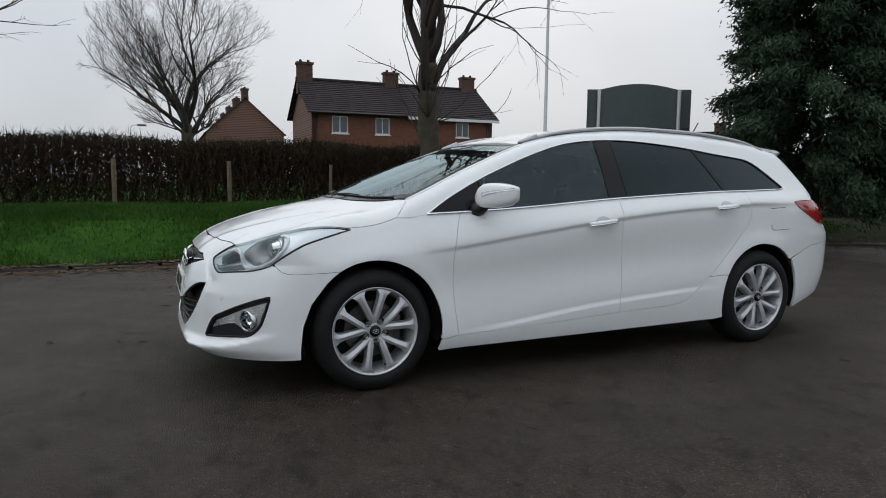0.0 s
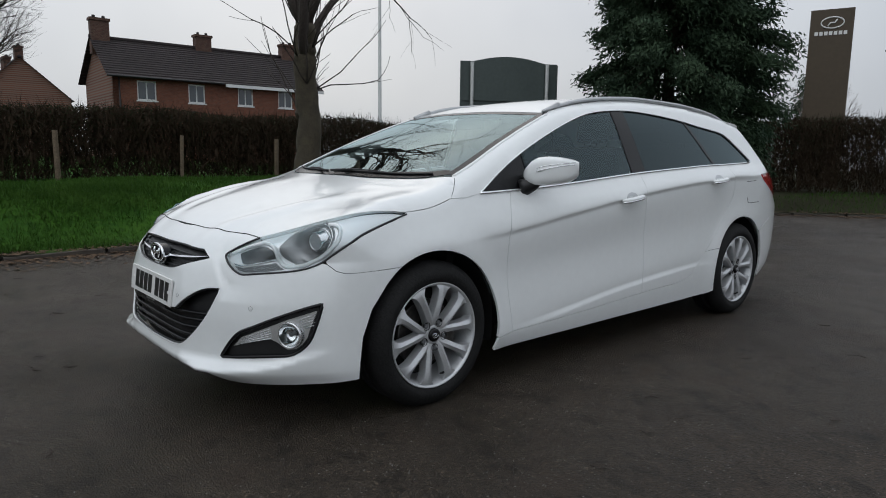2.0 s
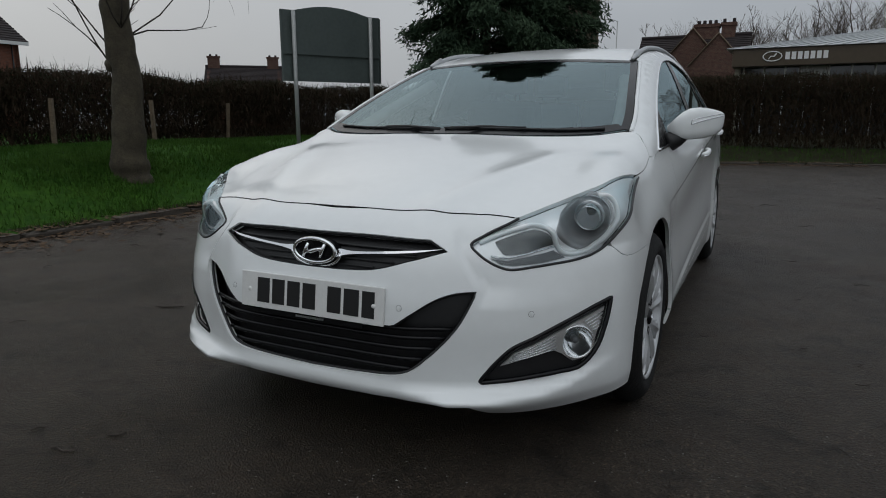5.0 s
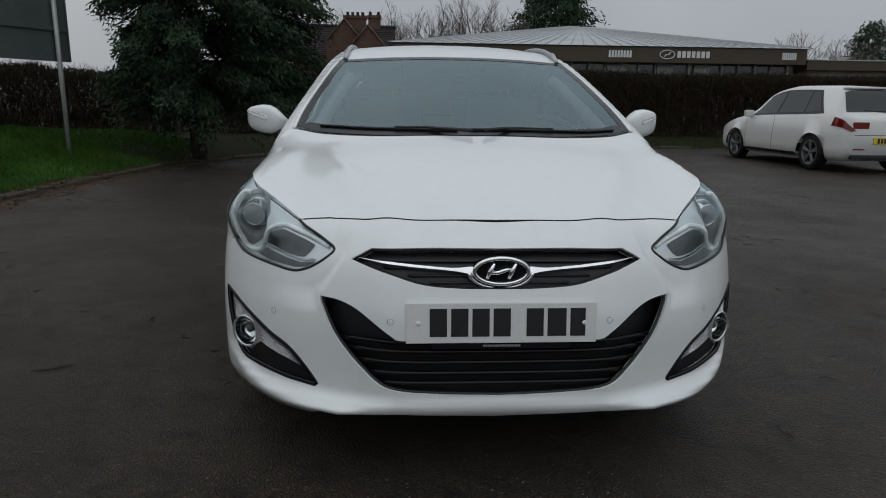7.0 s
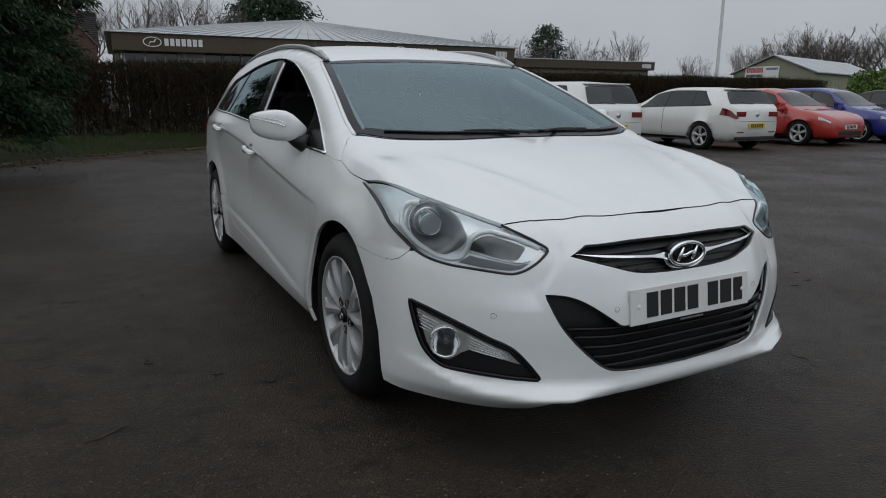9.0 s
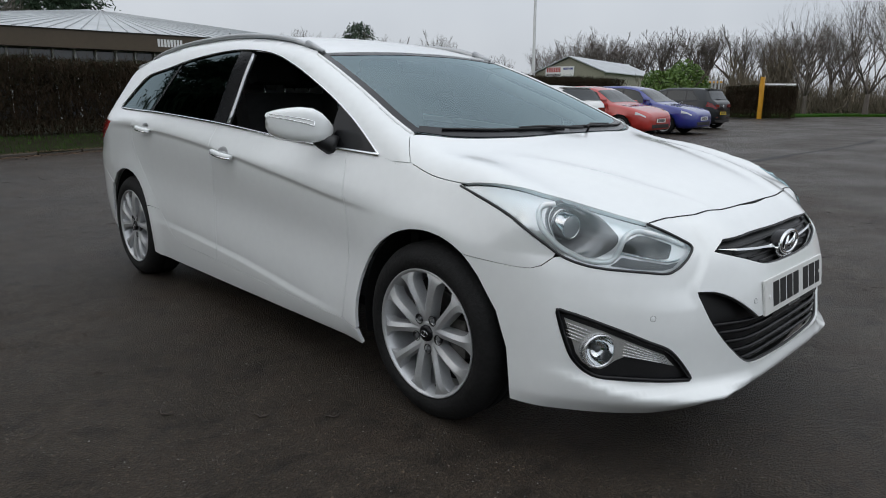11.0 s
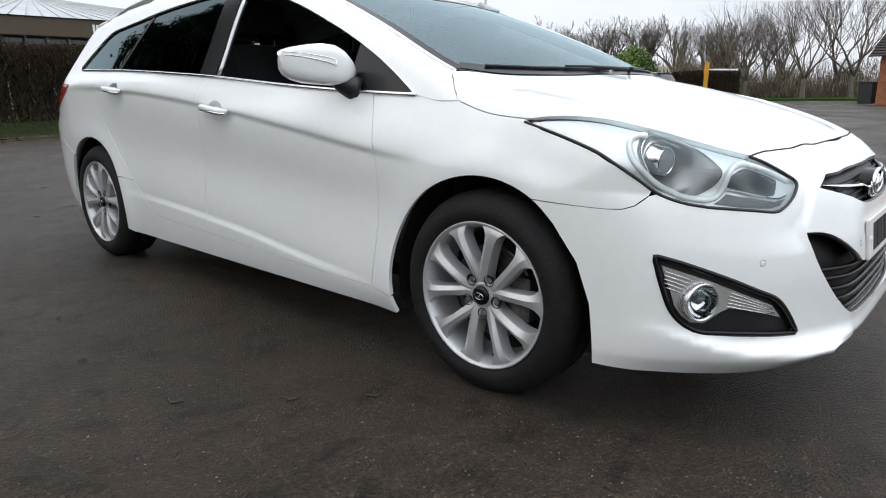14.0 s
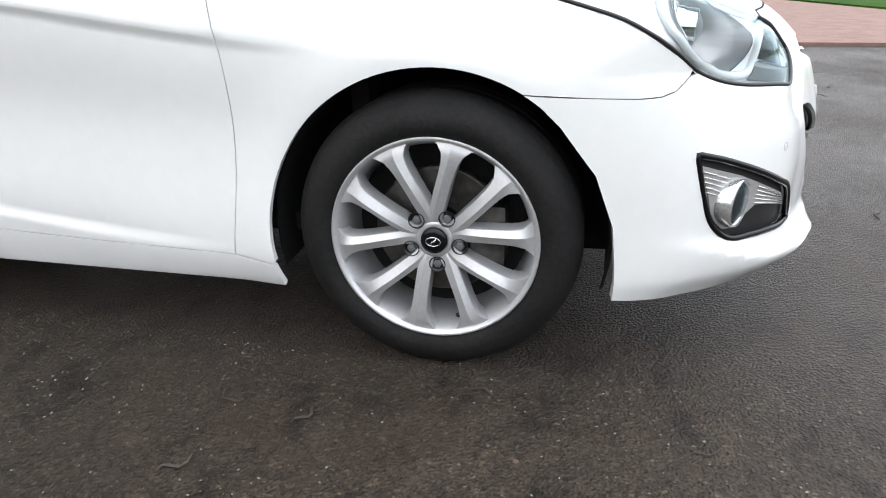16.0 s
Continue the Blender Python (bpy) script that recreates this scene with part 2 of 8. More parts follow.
def disc_data(profile, segments=48, axis="x"):
    """A surface turned round an axis from (along, radius) pairs."""
    verts, faces = [], []
    for a, r in profile:
        for k in range(segments):
            t = 2 * math.pi * k / segments
            verts.append((a, r * math.cos(t), r * math.sin(t)) if axis == "x" else (r * math.cos(t), r * math.sin(t), a))
    for i in range(len(profile) - 1):
        for k in range(segments):
            l = (k + 1) % segments
            faces.append((i * segments + k, (i + 1) * segments + k, (i + 1) * segments + l, i * segments + l))
    return verts, faces


def obj(name, data, mat, parent=None, smooth=True, label=""):
    ob = new(name, mesh_of(name, *data, mat, smooth=smooth))
    ob.parent = parent
    return tagged(ob, label)


def boxes(name, list_of, mat, parent=None, bevel=0.0, label=""):
    bm = bmesh.new()
    for lo, hi in list_of:
        box(bm, lo, hi, bevel)
    return part(name, bm, mat, parent, label)

# ---- the shape of the estate car: half width, front, rear and top as smooth curves ----
def slopes(xs, ys):
    h, d = np.diff(xs, axis=-1), np.diff(ys, axis=-1) / np.diff(xs, axis=-1)
    m = np.zeros_like(ys)
    a, b = d[..., :-1], d[..., 1:]
    w1, w2 = 2 * h[..., 1:] + h[..., :-1], h[..., 1:] + 2 * h[..., :-1]
    with np.errstate(divide="ignore", invalid="ignore"):
        mid = np.where(a * b > 0, (w1 + w2) / (w1 / a + w2 / b), 0.0)
    m[..., 1:-1] = np.nan_to_num(mid)
    m[..., 0], m[..., -1] = d[..., 0], d[..., -1]
    return m


def curve1(keys):
    """A smooth monotone curve through (x, y) keys, straight beyond its ends."""
    xs, ys = np.array([k[0] for k in keys], float), np.array([k[1] for k in keys], float)
    m = slopes(xs, ys)

    def at(x):
        x = np.asarray(x, float)
        i = np.clip(np.searchsorted(xs, x) - 1, 0, len(xs) - 2)
        h = xs[i + 1] - xs[i]
        t = (x - xs[i]) / h
        tc = np.clip(t, 0, 1)
        v = ((1 + 2 * tc) * (1 - tc) ** 2 * ys[i] + tc * (1 - tc) ** 2 * h * m[i] + tc * tc * (3 - 2 * tc) * ys[i + 1] + tc * tc * (tc - 1) * h * m[i + 1])
        return v + np.where(t < 0, t * h * m[i], 0) + np.where(t > 1, (t - 1) * h * m[i + 1], 0)
    return at


# lengthwise lines of the side: height and half width along the car
SIDE = [
    (curve1([(-2.3, 0.12), (2.4, 0.12)]), curve1([(-2.3, 0.78), (-1.4, 0.80), (1.4, 0.80), (2.4, 0.76)])),
    (curve1([(-2.3, 0.185), (2.4, 0.19)]), curve1([(-2.3, 0.84), (-1.7, 0.856), (-1.0, 0.858), (1.0, 0.858), (1.8, 0.85), (2.4, 0.82)])),
    (curve1([(-2.3, 0.25), (-1.4, 0.258), (-0.9, 0.268), (-0.65, 0.287), (-0.1, 0.348), (0.36, 0.382), (0.64, 0.398), (0.9, 0.41), (2.4, 0.42)]), curve1([(-2.3, 0.86), (-1.6, 0.868), (-0.9, 0.876), (0.2, 0.878), (0.9, 0.876), (1.8, 0.865), (2.4, 0.84)])),
    (curve1([(-2.3, 0.46), (-1.4, 0.50), (-0.5, 0.56), (0.4, 0.63), (1.0, 0.67), (2.4, 0.67)]), curve1([(-2.3, 0.86), (-1.6, 0.862), (-0.9, 0.858), (0.2, 0.858), (0.9, 0.86), (1.7, 0.862), (2.1, 0.85), (2.4, 0.81)])),
    (curve1([(-2.3, 0.60), (-1.5, 0.665), (-0.92, 0.722), (-0.46, 0.785), (0.12, 0.857), (0.79, 0.912), (1.5, 0.938), (2.4, 0.93)]), curve1([(-2.3, 0.82), (-1.9, 0.85), (-1.5, 0.855), (-0.9, 0.872), (-0.3, 0.878), (0.3, 0.876), (0.9, 0.868), (1.5, 0.85), (1.9, 0.81), (2.4, 0.70)])),
    (curve1([(-2.3, 0.76), (-1.5, 0.835), (-1.04, 0.895), (-0.4, 0.938), (0.2, 0.98), (0.9, 1.02), (1.56, 1.04), (2.4, 1.04)]), curve1([(-2.3, 0.7600), (-1.9, 0.8181), (-1.5, 0.8068), (-1.0, 0.81), (-0.4, 0.812), (0.2, 0.813), (0.9, 0.803), (1.5, 0.778), (1.9, 0.735), (2.4, 0.62)])),
    (curve1([(-2.3, 1.30), (2.4, 1.33)]), curve1([(-2.3, 0.55), (-1.1, 0.60), (-0.4, 0.635), (0.2, 0.655), (0.9, 0.645), (1.5, 0.61), (2.0, 0.55), (2.4, 0.48)])),
    (curve1([(-2.3, 1.50), (2.4, 1.52)]), curve1([(-2.3, 0.42), (-0.4, 0.50), (0.9, 0.52), (2.4, 0.34)])),
]
top_line = curve1([(-2.3, 0.64), (-2.2, 0.70), (-2.13, 0.752), (-2.0, 0.81), (-1.8, 0.873), (-1.6, 0.922), (-1.42, 0.958), (-1.37, 0.972), (-1.1, 1.085), (-0.8, 1.20), (-0.5, 1.297), (-0.27, 1.36), (-0.1, 1.392), (0.2, 1.424), (0.5, 1.437), (0.9, 1.43), (1.3, 1.405), (1.7, 1.365), (2.0, 1.325), (2.1, 1.30), (2.4, 1.2)])
crown = curve1([(-2.3, 0.09), (-2.0, 0.0880), (-1.5, 0.0733), (-1.2, 0.08), (-0.8, 0.07), (-0.3, 0.05), (1.0, 0.05), (1.4, 0.06), (1.8, 0.10), (2.4, 0.12)])
nose = curve1([(0.10, -2.15), (0.16, -2.19), (0.20, -2.228), (0.25, -2.266), (0.32, -2.272), (0.42, -2.274), (0.50, -2.267), (0.57, -2.250), (0.64, -2.224), (0.70, -2.177), (0.745, -2.128), (0.80, -2.03), (0.9, -1.75)])
nose_plan = curve1([(0, 0), (0.2, 0.002), (0.3, 0.010), (0.4, 0.048), (0.5, 0.095), (0.6, 0.142), (0.7, 0.227), (0.78, 0.325), (0.82, 0.39), (0.845, 0.46), (0.865, 0.57), (0.89, 0.8), (0.92, 1.3)])
tail = curve1([(0.10, 2.1), (0.2, 2.2), (0.3, 2.32), (0.5, 2.385), (0.7, 2.39), (0.78, 2.345), (0.90, 2.285), (0.945, 2.235), (1.043, 2.13), (1.126, 2.035), (1.21, 1.935), (1.28, 1.86), (1.4, 1.74)])
tail_plan = curve1([(0, 0), (0.3, 0.015), (0.5, 0.06), (0.6, 0.11), (0.7, 0.19), (0.76, 0.28), (0.8, 0.38), (0.84, 0.55), (0.87, 0.8), (0.9, 1.2)])


bonnet_ridge = curve1([(-2.2, 0.27), (-2.08, 0.306), (-1.98, 0.362), (-1.75, 0.45), (-1.45, 0.555), (-1.2, 0.62), (0, 0.9)])
lip_line = curve1([(0, 0.258), (0.3, 0.25), (0.45, 0.238), (0.6, 0.245), (0.7, 0.262), (0.8, 0.305), (0.9, 0.34)])
fold_line = curve1([(0.4, 0.50), (0.55, 0.50), (0.60, 0.468), (0.67, 0.42), (0.75, 0.40)])


def half_width(y, z):
    zs = np.stack([r[0](y) for r in SIDE], -1)
    xs = np.stack([r[1](y) for r in SIDE], -1)
    m = slopes(zs, xs)
    i = np.clip((zs < z[..., None]).sum(-1) - 1, 0, len(SIDE) - 2)[..., None]
    pick = lambda a, j: np.take_along_axis(a, j, -1)[..., 0]
    z0, z1, x0, x1, m0, m1 = pick(zs, i), pick(zs, i + 1), pick(xs, i), pick(xs, i + 1), pick(m, i), pick(m, i + 1)
    h = z1 - z0
    t = (z - z0) / h
    tc = np.clip(t, 0, 1)
    v = (1 + 2 * tc) * (1 - tc) ** 2 * x0 + tc * (1 - tc) ** 2 * h * m0 + tc * tc * (3 - 2 * tc) * x1 + tc * tc * (tc - 1) * h * m1
    v = v + np.where(t < 0, t * h * m0, 0) + np.where(t > 1, (t - 1) * h * m1, 0)
    crease, low = SIDE[4][0](y), SIDE[2][0](y)
    along = np.clip((y + 1.14) / 0.26, 0, 1) * np.clip((1.75 - y) / 0.5, 0, 1)
    under = crease - z
    v = v - along * 0.010 * np.where(under > -0.008, np.clip((under + 0.008) / 0.020, 0, 1) * np.exp(-np.maximum(under, 0) / 0.075), 0)
    along = np.clip((y + 0.95) / 0.35, 0, 1) * np.clip((1.0 - y) / 0.3, 0, 1)
    over = z - low
    v = v - along * 0.008 * np.where(over > -0.012, np.clip((over + 0.012) / 0.024, 0, 1) * np.exp(-np.maximum(over, 0) / 0.07), 0)
    for hub in (-1.385, 1.345):
        d = np.hypot(y - hub, z - 0.31)
        v = v + 0.013 * np.exp(-((d - 0.37) / 0.075) ** 2)
    return v


def smax(a, b, k):
    h = np.clip(0.5 + 0.5 * (a - b) / k, 0, 1)
    return b * (1 - h) + a * h + k * h * (1 - h)


front_scale = curve1([(-2.3, 1.0244), (-1.9, 1.0195), (-1.55, 1.0004), (-1.15, 1.0), (-0.8, 1.0), (2.4, 1.0)])
wing_crest = curve1([(-2.3, 0), (-2.05, -0.0036), (-1.93, 0.0396), (-1.8, 0.0385), (-1.5, 0.034), (-1.3, 0.014), (-1.1, 0.0), (2.4, 0.0)])


def body(p):
    """Below zero inside the car's body, above it outside."""
    x, y, z = np.abs(p[..., 0]) / front_scale(p[..., 1]), p[..., 1], p[..., 2]
    side = x - half_width(y, z)
    top = (z - (top_line(y) - crown(y) * (x / 0.7) ** 2.2)) * 0.94
    ridge = np.abs(x - bonnet_ridge(y))
    top = top - np.clip((-1.40 - y) / 0.35, 0, 1) * (0.011 * np.exp(-(ridge / 0.045) ** 2) - 0.004 * np.exp(-((x - bonnet_ridge(y) + 0.10) / 0.07) ** 2))
    top = top - wing_crest(y) * np.exp(-((x - 0.7584) / 0.1144) ** 2)
    rise = z - lip_line(x)
    high = z - 0.0675 * np.clip((x - 0.45) / 0.20, 0, 1) * np.clip((z - 0.66) / 0.07, 0, 1)
    front = nose(high) + nose_plan(x) - y - (0.012 + 0.054 * np.clip((x - 0.27) / 0.17, 0, 1) ** 1.5 * (1 - 0.6 * np.clip((x - 0.52) / 0.22, 0, 1))) * np.exp(-(rise / np.where(rise > 0, 0.022, 0.075)) ** 2) * np.clip((0.84 - x) / 0.1, 0, 1)
    fold = x - fold_line(z)
    front = front + 0.016 * np.clip((z - 0.5) / 0.06, 0, 1) * np.clip((0.74 - z) / 0.06, 0, 1) * np.exp(-(np.maximum(fold, 0) / 0.08)) * np.clip((fold + 0.009) / 0.018, 0, 1)
    rear = y - (tail(z) - tail_plan(x))
    k = np.where(y < -1.2, 0.0620, 0.045)
    return smax(smax(side, top, k), smax(front, rear, 0.02), 0.035)


def onto(o, w, far=1.6):
    """The points at which rays from o (inside) along w leave the body."""
    lo, hi = np.zeros(o.shape[:-1]), np.full(o.shape[:-1], far)
    for _ in range(26):
        mid = (lo + hi) / 2
        out = body(o + w * mid[..., None]) > 0
        lo, hi = np.where(out, lo, mid), np.where(out, mid, hi)
    return o + w * ((lo + hi) / 2)[..., None]


def body_normal(p, e=0.004):
    g = np.stack([body(p + d) - body(p - d) for d in np.eye(3) * e], -1)
    return g / np.linalg.norm(g, axis=-1, keepdims=True)

# ---- the white estate car ----
from mathutils.geometry import delaunay_2d_cdt

HUBS = (-1.385, 1.335)
HUB_Z, TYRE_R = 0.310, 0.316


def around(x, y, z):
    """Where a place near the nose lies in the nose's unrolled plane."""
    return (math.atan2(x, -(y + 1.2)), z)


def lay_front(q):
    o = np.stack([np.zeros(len(q)), np.full(len(q), -1.2), q[:, 1]], -1)
    w = np.stack([np.sin(q[:, 0]), -np.cos(q[:, 0]), np.zeros(len(q))], -1)
    return onto(o, w)


def around_tail(x, y, z):
    return (math.atan2(x, y - 1.2), z)


def lay_rear(q):
    o = np.stack([np.zeros(len(q)), np.full(len(q), 1.2), q[:, 1]], -1)
    w = np.stack([np.sin(q[:, 0]), np.cos(q[:, 0]), np.zeros(len(q))], -1)
    return onto(o, w)


def lay_side(q):
    o = np.stack([np.zeros(len(q)), q[:, 0], q[:, 1]], -1)
    w = np.zeros((len(q), 3))
    w[:, 0] = 1
    return onto(o, w)


def lay_top(q):
    o = np.stack([q[:, 0], q[:, 1], np.full(len(q), 0.5)], -1)
    w = np.zeros((len(q), 3))
    w[:, 2] = 1
    return onto(o, w)


def bend(pts, n=6):
    """A smooth curve through points of the plane."""
    p = [np.array(a, float) for a in pts]
    out = []
    for i in range(len(p) - 1):
        a, b, c, d = p[max(i - 1, 0)], p[i], p[i + 1], p[min(i + 2, len(p) - 1)]
        for k in range(n):
            t = k / n
            out.append(tuple(0.5 * (2 * b + (c - a) * t + (2 * a - 5 * b + 4 * c - d) * t * t + (3 * b - a - 3 * c + d) * t ** 3)))
    return out + [tuple(p[-1])]


def inside(q, poly):
    x, y = q[:, 0], q[:, 1]
    hit = np.zeros(len(q), bool)
    a = np.array(poly)
    b = np.roll(a, -1, 0)
    for (x0, y0), (x1, y1) in zip(a, b):
        if y0 != y1:
            hit ^= ((y0 > y) != (y1 > y)) & (x < (x1 - x0) * (y - y0) / (y1 - y0) + x0)
    return hit


def resample(poly, step):
    out = []
    for a, b in zip(poly, poly[1:] + poly[:1]):
        a, b = np.array(a, float), np.array(b, float)
        d = np.linalg.norm(b - a)
        if d < 1e-5:
            continue
        n = max(1, int(math.ceil(d / step)))
        out += [tuple(a + (b - a) * k / n) for k in range(n)]
    return out


def shrink(poly, by):
    p = np.array(poly)
    area = 0.5 * np.sum(p[:, 0] * np.roll(p[:, 1], -1) - np.roll(p[:, 0], -1) * p[:, 1])
    e0, e1 = p - np.roll(p, 1, 0), np.roll(p, -1, 0) - p
    n0, n1 = (np.stack([-e[:, 1], e[:, 0]], -1) / (np.linalg.norm(e, axis=1, keepdims=True) + 1e-9) for e in (e0, e1))
    n = n0 + n1
    n /= np.maximum(np.linalg.norm(n, axis=1, keepdims=True), 0.4) ** 2 / 2 + 1e-9
    n = np.clip(n, -1.6, 1.6)
    return [tuple(v) for v in p + n * by * (1 if area > 0 else -1)]


def mirrored(half):
    """A closed outline from its half, which begins and ends on the middle line."""
    return list(half) + [(-a, b) for a, b in reversed(half) if abs(a) > 1e-6]


def skin(name, outline, lay, mat, parent, sign=1, off=0.0, step=0.03, rim=0.014, gap=0.0012, holes=(), label="", rows=()):
    """A panel of the car: its outline in a plane, laid on the body's shape, with its edges turned in."""
    loops = [shrink(resample(list(outline), step), gap)] + [shrink(resample(list(h), step), -gap) for h in holes]
    flat, edges = [], []
    for lp in loops:
        n0 = len(flat)
        flat += lp
        edges += [(n0 + i, n0 + (i + 1) % len(lp)) for i in range(len(lp))]
    a = np.array(flat)
    lo, hi = a.min(0), a.max(0)
    gx, gy = np.meshgrid(np.arange(lo[0] + step / 2, hi[0], step), np.arange(lo[1] + step / 2, hi[1], step * 0.87))
    gx[1::2] += step / 2
    g = np.stack([gx.ravel(), gy.ravel()], -1)
    ok = inside(g, loops[0])
    for h in loops[1:]:
        ok &= ~inside(g, h)
    g = g[ok]
    if len(g):
        for line in rows:
            gap_to = np.abs(g[:, 1] - line(g[:, 0]))
            g = g[gap_to > 0.036]
        for line in rows:
            ys = np.arange(lo[0] + 0.01, hi[0], 0.028)
            extra = np.concatenate([np.stack([ys, line(ys) + d], -1) for d in (-0.030, -0.019, -0.011, -0.004, 0.003, 0.010, 0.018, 0.030)])
            extra = extra[inside(extra, loops[0])]
            g = np.concatenate([g, extra])
        near = np.min(np.linalg.norm(g[:, None] - a[None], axis=-1), axis=1)
        g = g[near > (step * 0.45 if not rows else 0.006)]
    pts = np.concatenate([a, g]) if len(g) else a
    vs, _, fs, _, _, _ = delaunay_2d_cdt([Vector(p) for p in pts], edges, [], 0, 1e-6)
    q = np.array([tuple(v) for v in vs])
    tri = np.array([f for f in fs])
    mid = q[tri].mean(1)
    keep = inside(mid, loops[0])
    for h in loops[1:]:
        keep &= ~inside(mid, h)
    tri = tri[keep]
    used = np.unique(tri)
    remap = -np.ones(len(q), int)
    remap[used] = np.arange(len(used))
    q, tri = q[used], remap[tri]
    p = lay(q)
    n = body_normal(p)
    p = p + n * off
    count = {}
    for t in tri:
        for i in range(3):
            e = (t[i], t[(i + 1) % 3])
            count[e] = 1
    border = [e for e in count if (e[1], e[0]) not in count]
    turned = np.einsum("ij,ij->i", np.cross(p[tri[:, 1]] - p[tri[:, 0]], p[tri[:, 2]] - p[tri[:, 0]]), n[tri[:, 0]]).sum() < 0
    verts, norms, faces = [tuple(v) for v in p], [tuple(v) for v in n], [tuple(t) for t in tri]
    if rim:
        centre = {}
        for i, j in border:
            base = len(verts)
            d = p[j] - p[i]
            out = np.cross(d, n[i])
            out = out / (np.linalg.norm(out) + 1e-9) * (1 if not turned else -1)
            r0, r1 = p[i] - n[i] * rim, p[j] - n[j] * rim
            verts += [tuple(p[i]), tuple(p[j]), tuple(r1), tuple(r0)]
            norms += [tuple(out)] * 4
            faces.append((base + 1, base, base + 3, base + 2))
    if sign < 0:
        verts, norms = [(-x, y, z) for x, y, z in verts], [(-x, y, z) for x, y, z in norms]
    if turned != (sign < 0):
        faces = [f[::-1] for f in faces]
    me = mesh_of(name, verts, faces, mat, smooth=True)
    me.normals_split_custom_set_from_vertices(norms)
    ob = new(name, me)
    ob.parent = parent
    return tagged(ob, label)


def strip(name, outline, lay, mat, parent, sign=1, radius=0.006, off=0.002, close=False, step=0.03, sides=6, label=""):
    """A bead that runs along a line on the body."""
    q = np.array(resample(list(outline), step) if close else resample(list(outline), step)[: None])
    if not close:
        line = list(outline)
        q = []
        for a, b in zip(line[:-1], line[1:]):
            a, b = np.array(a, float), np.array(b, float)
            n = max(1, int(np.linalg.norm(b - a) / step))
            q += [a + (b - a) * k / n for k in range(n)]
        q = np.array(q + [np.array(line[-1], float)])
    p = lay(q)
    p = p + body_normal(p) * off
    p[:, 0] *= sign
    return tube(name, [tuple(v) for v in p], radius, mat, parent, sides, close, label)


def arc(cy, r, a0, a1, n=36, cz=HUB_Z):
    return [(cy + r * math.cos(radians(a0 + (a1 - a0) * k / n)), cz + r * math.sin(radians(a0 + (a1 - a0) * k / n))) for k in range(n + 1)]


estate = thing("estate_car", label="white five-door estate car, clean and parked on the wet tarmac", category="car")

# outlines that several panels share: (along the car, height) on the side, (across, along) on the top
GAP_A = bend([(-0.893, 0.906), (-0.932, 0.79), (-0.952, 0.64), (-0.948, 0.444), (-0.923, 0.253)])
GAP_B = bend([(0.160, 0.978), (0.156, 0.81), (0.166, 0.573), (0.150, 0.297)])
GAP_C = bend([(1.20, 1.024), (1.232, 0.92), (1.213, 0.82), (1.085, 0.68), (0.928, 0.53), (0.783, 0.408), (0.66, 0.331), (0.511, 0.309)])
BOTTOM = bend([(-0.923, 0.253), (-0.438, 0.268), (0.150, 0.297), (0.511, 0.309)])
BELT = bend([(-1.085, 0.899), (-0.776, 0.912), (-0.418, 0.934), (0.17, 0.978), (0.863, 1.014), (1.20, 1.024), (1.56, 1.035)])
DLO_TOP = bend([(-1.085, 0.899), (-0.928, 0.995), (-0.739, 1.087), (-0.542, 1.168), (-0.337, 1.243), (-0.125, 1.302), (0.131, 1.331), (0.395, 1.333), (0.762, 1.307), (1.048, 1.271), (1.317, 1.242)])
DLO_BACK = bend([(1.317, 1.242), (1.40, 1.215), (1.50, 1.15), (1.60, 1.070), (1.62, 1.045), (1.56, 1.035)])
LAMP_IN = [(0.585, -2.111, 0.610), (0.550, -2.121, 0.617), (0.518, -2.124, 0.631), (0.487, -2.122, 0.650), (0.461, -2.114, 0.674), (0.487, -2.094, 0.695), (0.518, -2.076, 0.713), (0.547, -2.055, 0.729), (0.572, -2.028, 0.744)]
HOOD_FRONT = bend([(0.0, -2.105), (0.12, -2.102), (0.21, -2.098), (0.29, -2.092), (0.36, -2.079), (0.41, -2.061), (0.465, -2.042), (0.508, -2.036), (0.560, -2.030)])
HOOD_SIDE = bend([(0.569, -2.028), (0.603, -1.980), (0.638, -1.933), (0.674, -1.888), (0.711, -1.842), (0.743, -1.793), (0.763, -1.737), (0.777, -1.678), (0.787, -1.618), (0.796, -1.558), (0.804, -1.497), (0.806, -1.37), (0.800, -1.252)])
TIP = 60
HOOD_EDGE = lay_top(np.array(HOOD_SIDE))
LAMP_TOP = [tuple(v) for v in lay_top(np.array([(a + 0.0025, b) for a, b in HOOD_SIDE[:TIP + 1]]))]
LAMP_LOW = [tuple(v) for v in lay_side(np.array([(-1.499, 0.827), (-1.559, 0.811), (-1.619, 0.795), (-1.679, 0.778), (-1.739, 0.759), (-1.795, 0.731), (-1.845, 0.697)]))] + [(0.793, -1.889, 0.661), (0.764, -1.940, 0.640), (0.727, -1.990, 0.629), (0.683, -2.035, 0.623), (0.636, -2.075, 0.617), (0.585, -2.111, 0.610)]
HOOD_BACK = bend([(0.800, -1.252), (0.768, -1.208), (0.715, -1.178), (0.60, -1.262), (0.45, -1.335), (0.28, -1.386), (0.0, -1.41)])
GLASS_BASE = bend([(0.0, -1.395), (0.28, -1.372), (0.45, -1.322), (0.60, -1.25), (0.700, -1.165)])
GLASS_SIDE = bend([(0.700, -1.165), (0.688, -1.03), (0.648, -0.797), (0.606, -0.553), (0.577, -0.40)])
GLASS_HEAD = bend([(0.577, -0.40), (0.48, -0.415), (0.28, -0.435), (0.0, -0.445)])
ROOF_X = 0.545


CREASES = (SIDE[4][0], SIDE[2][0])


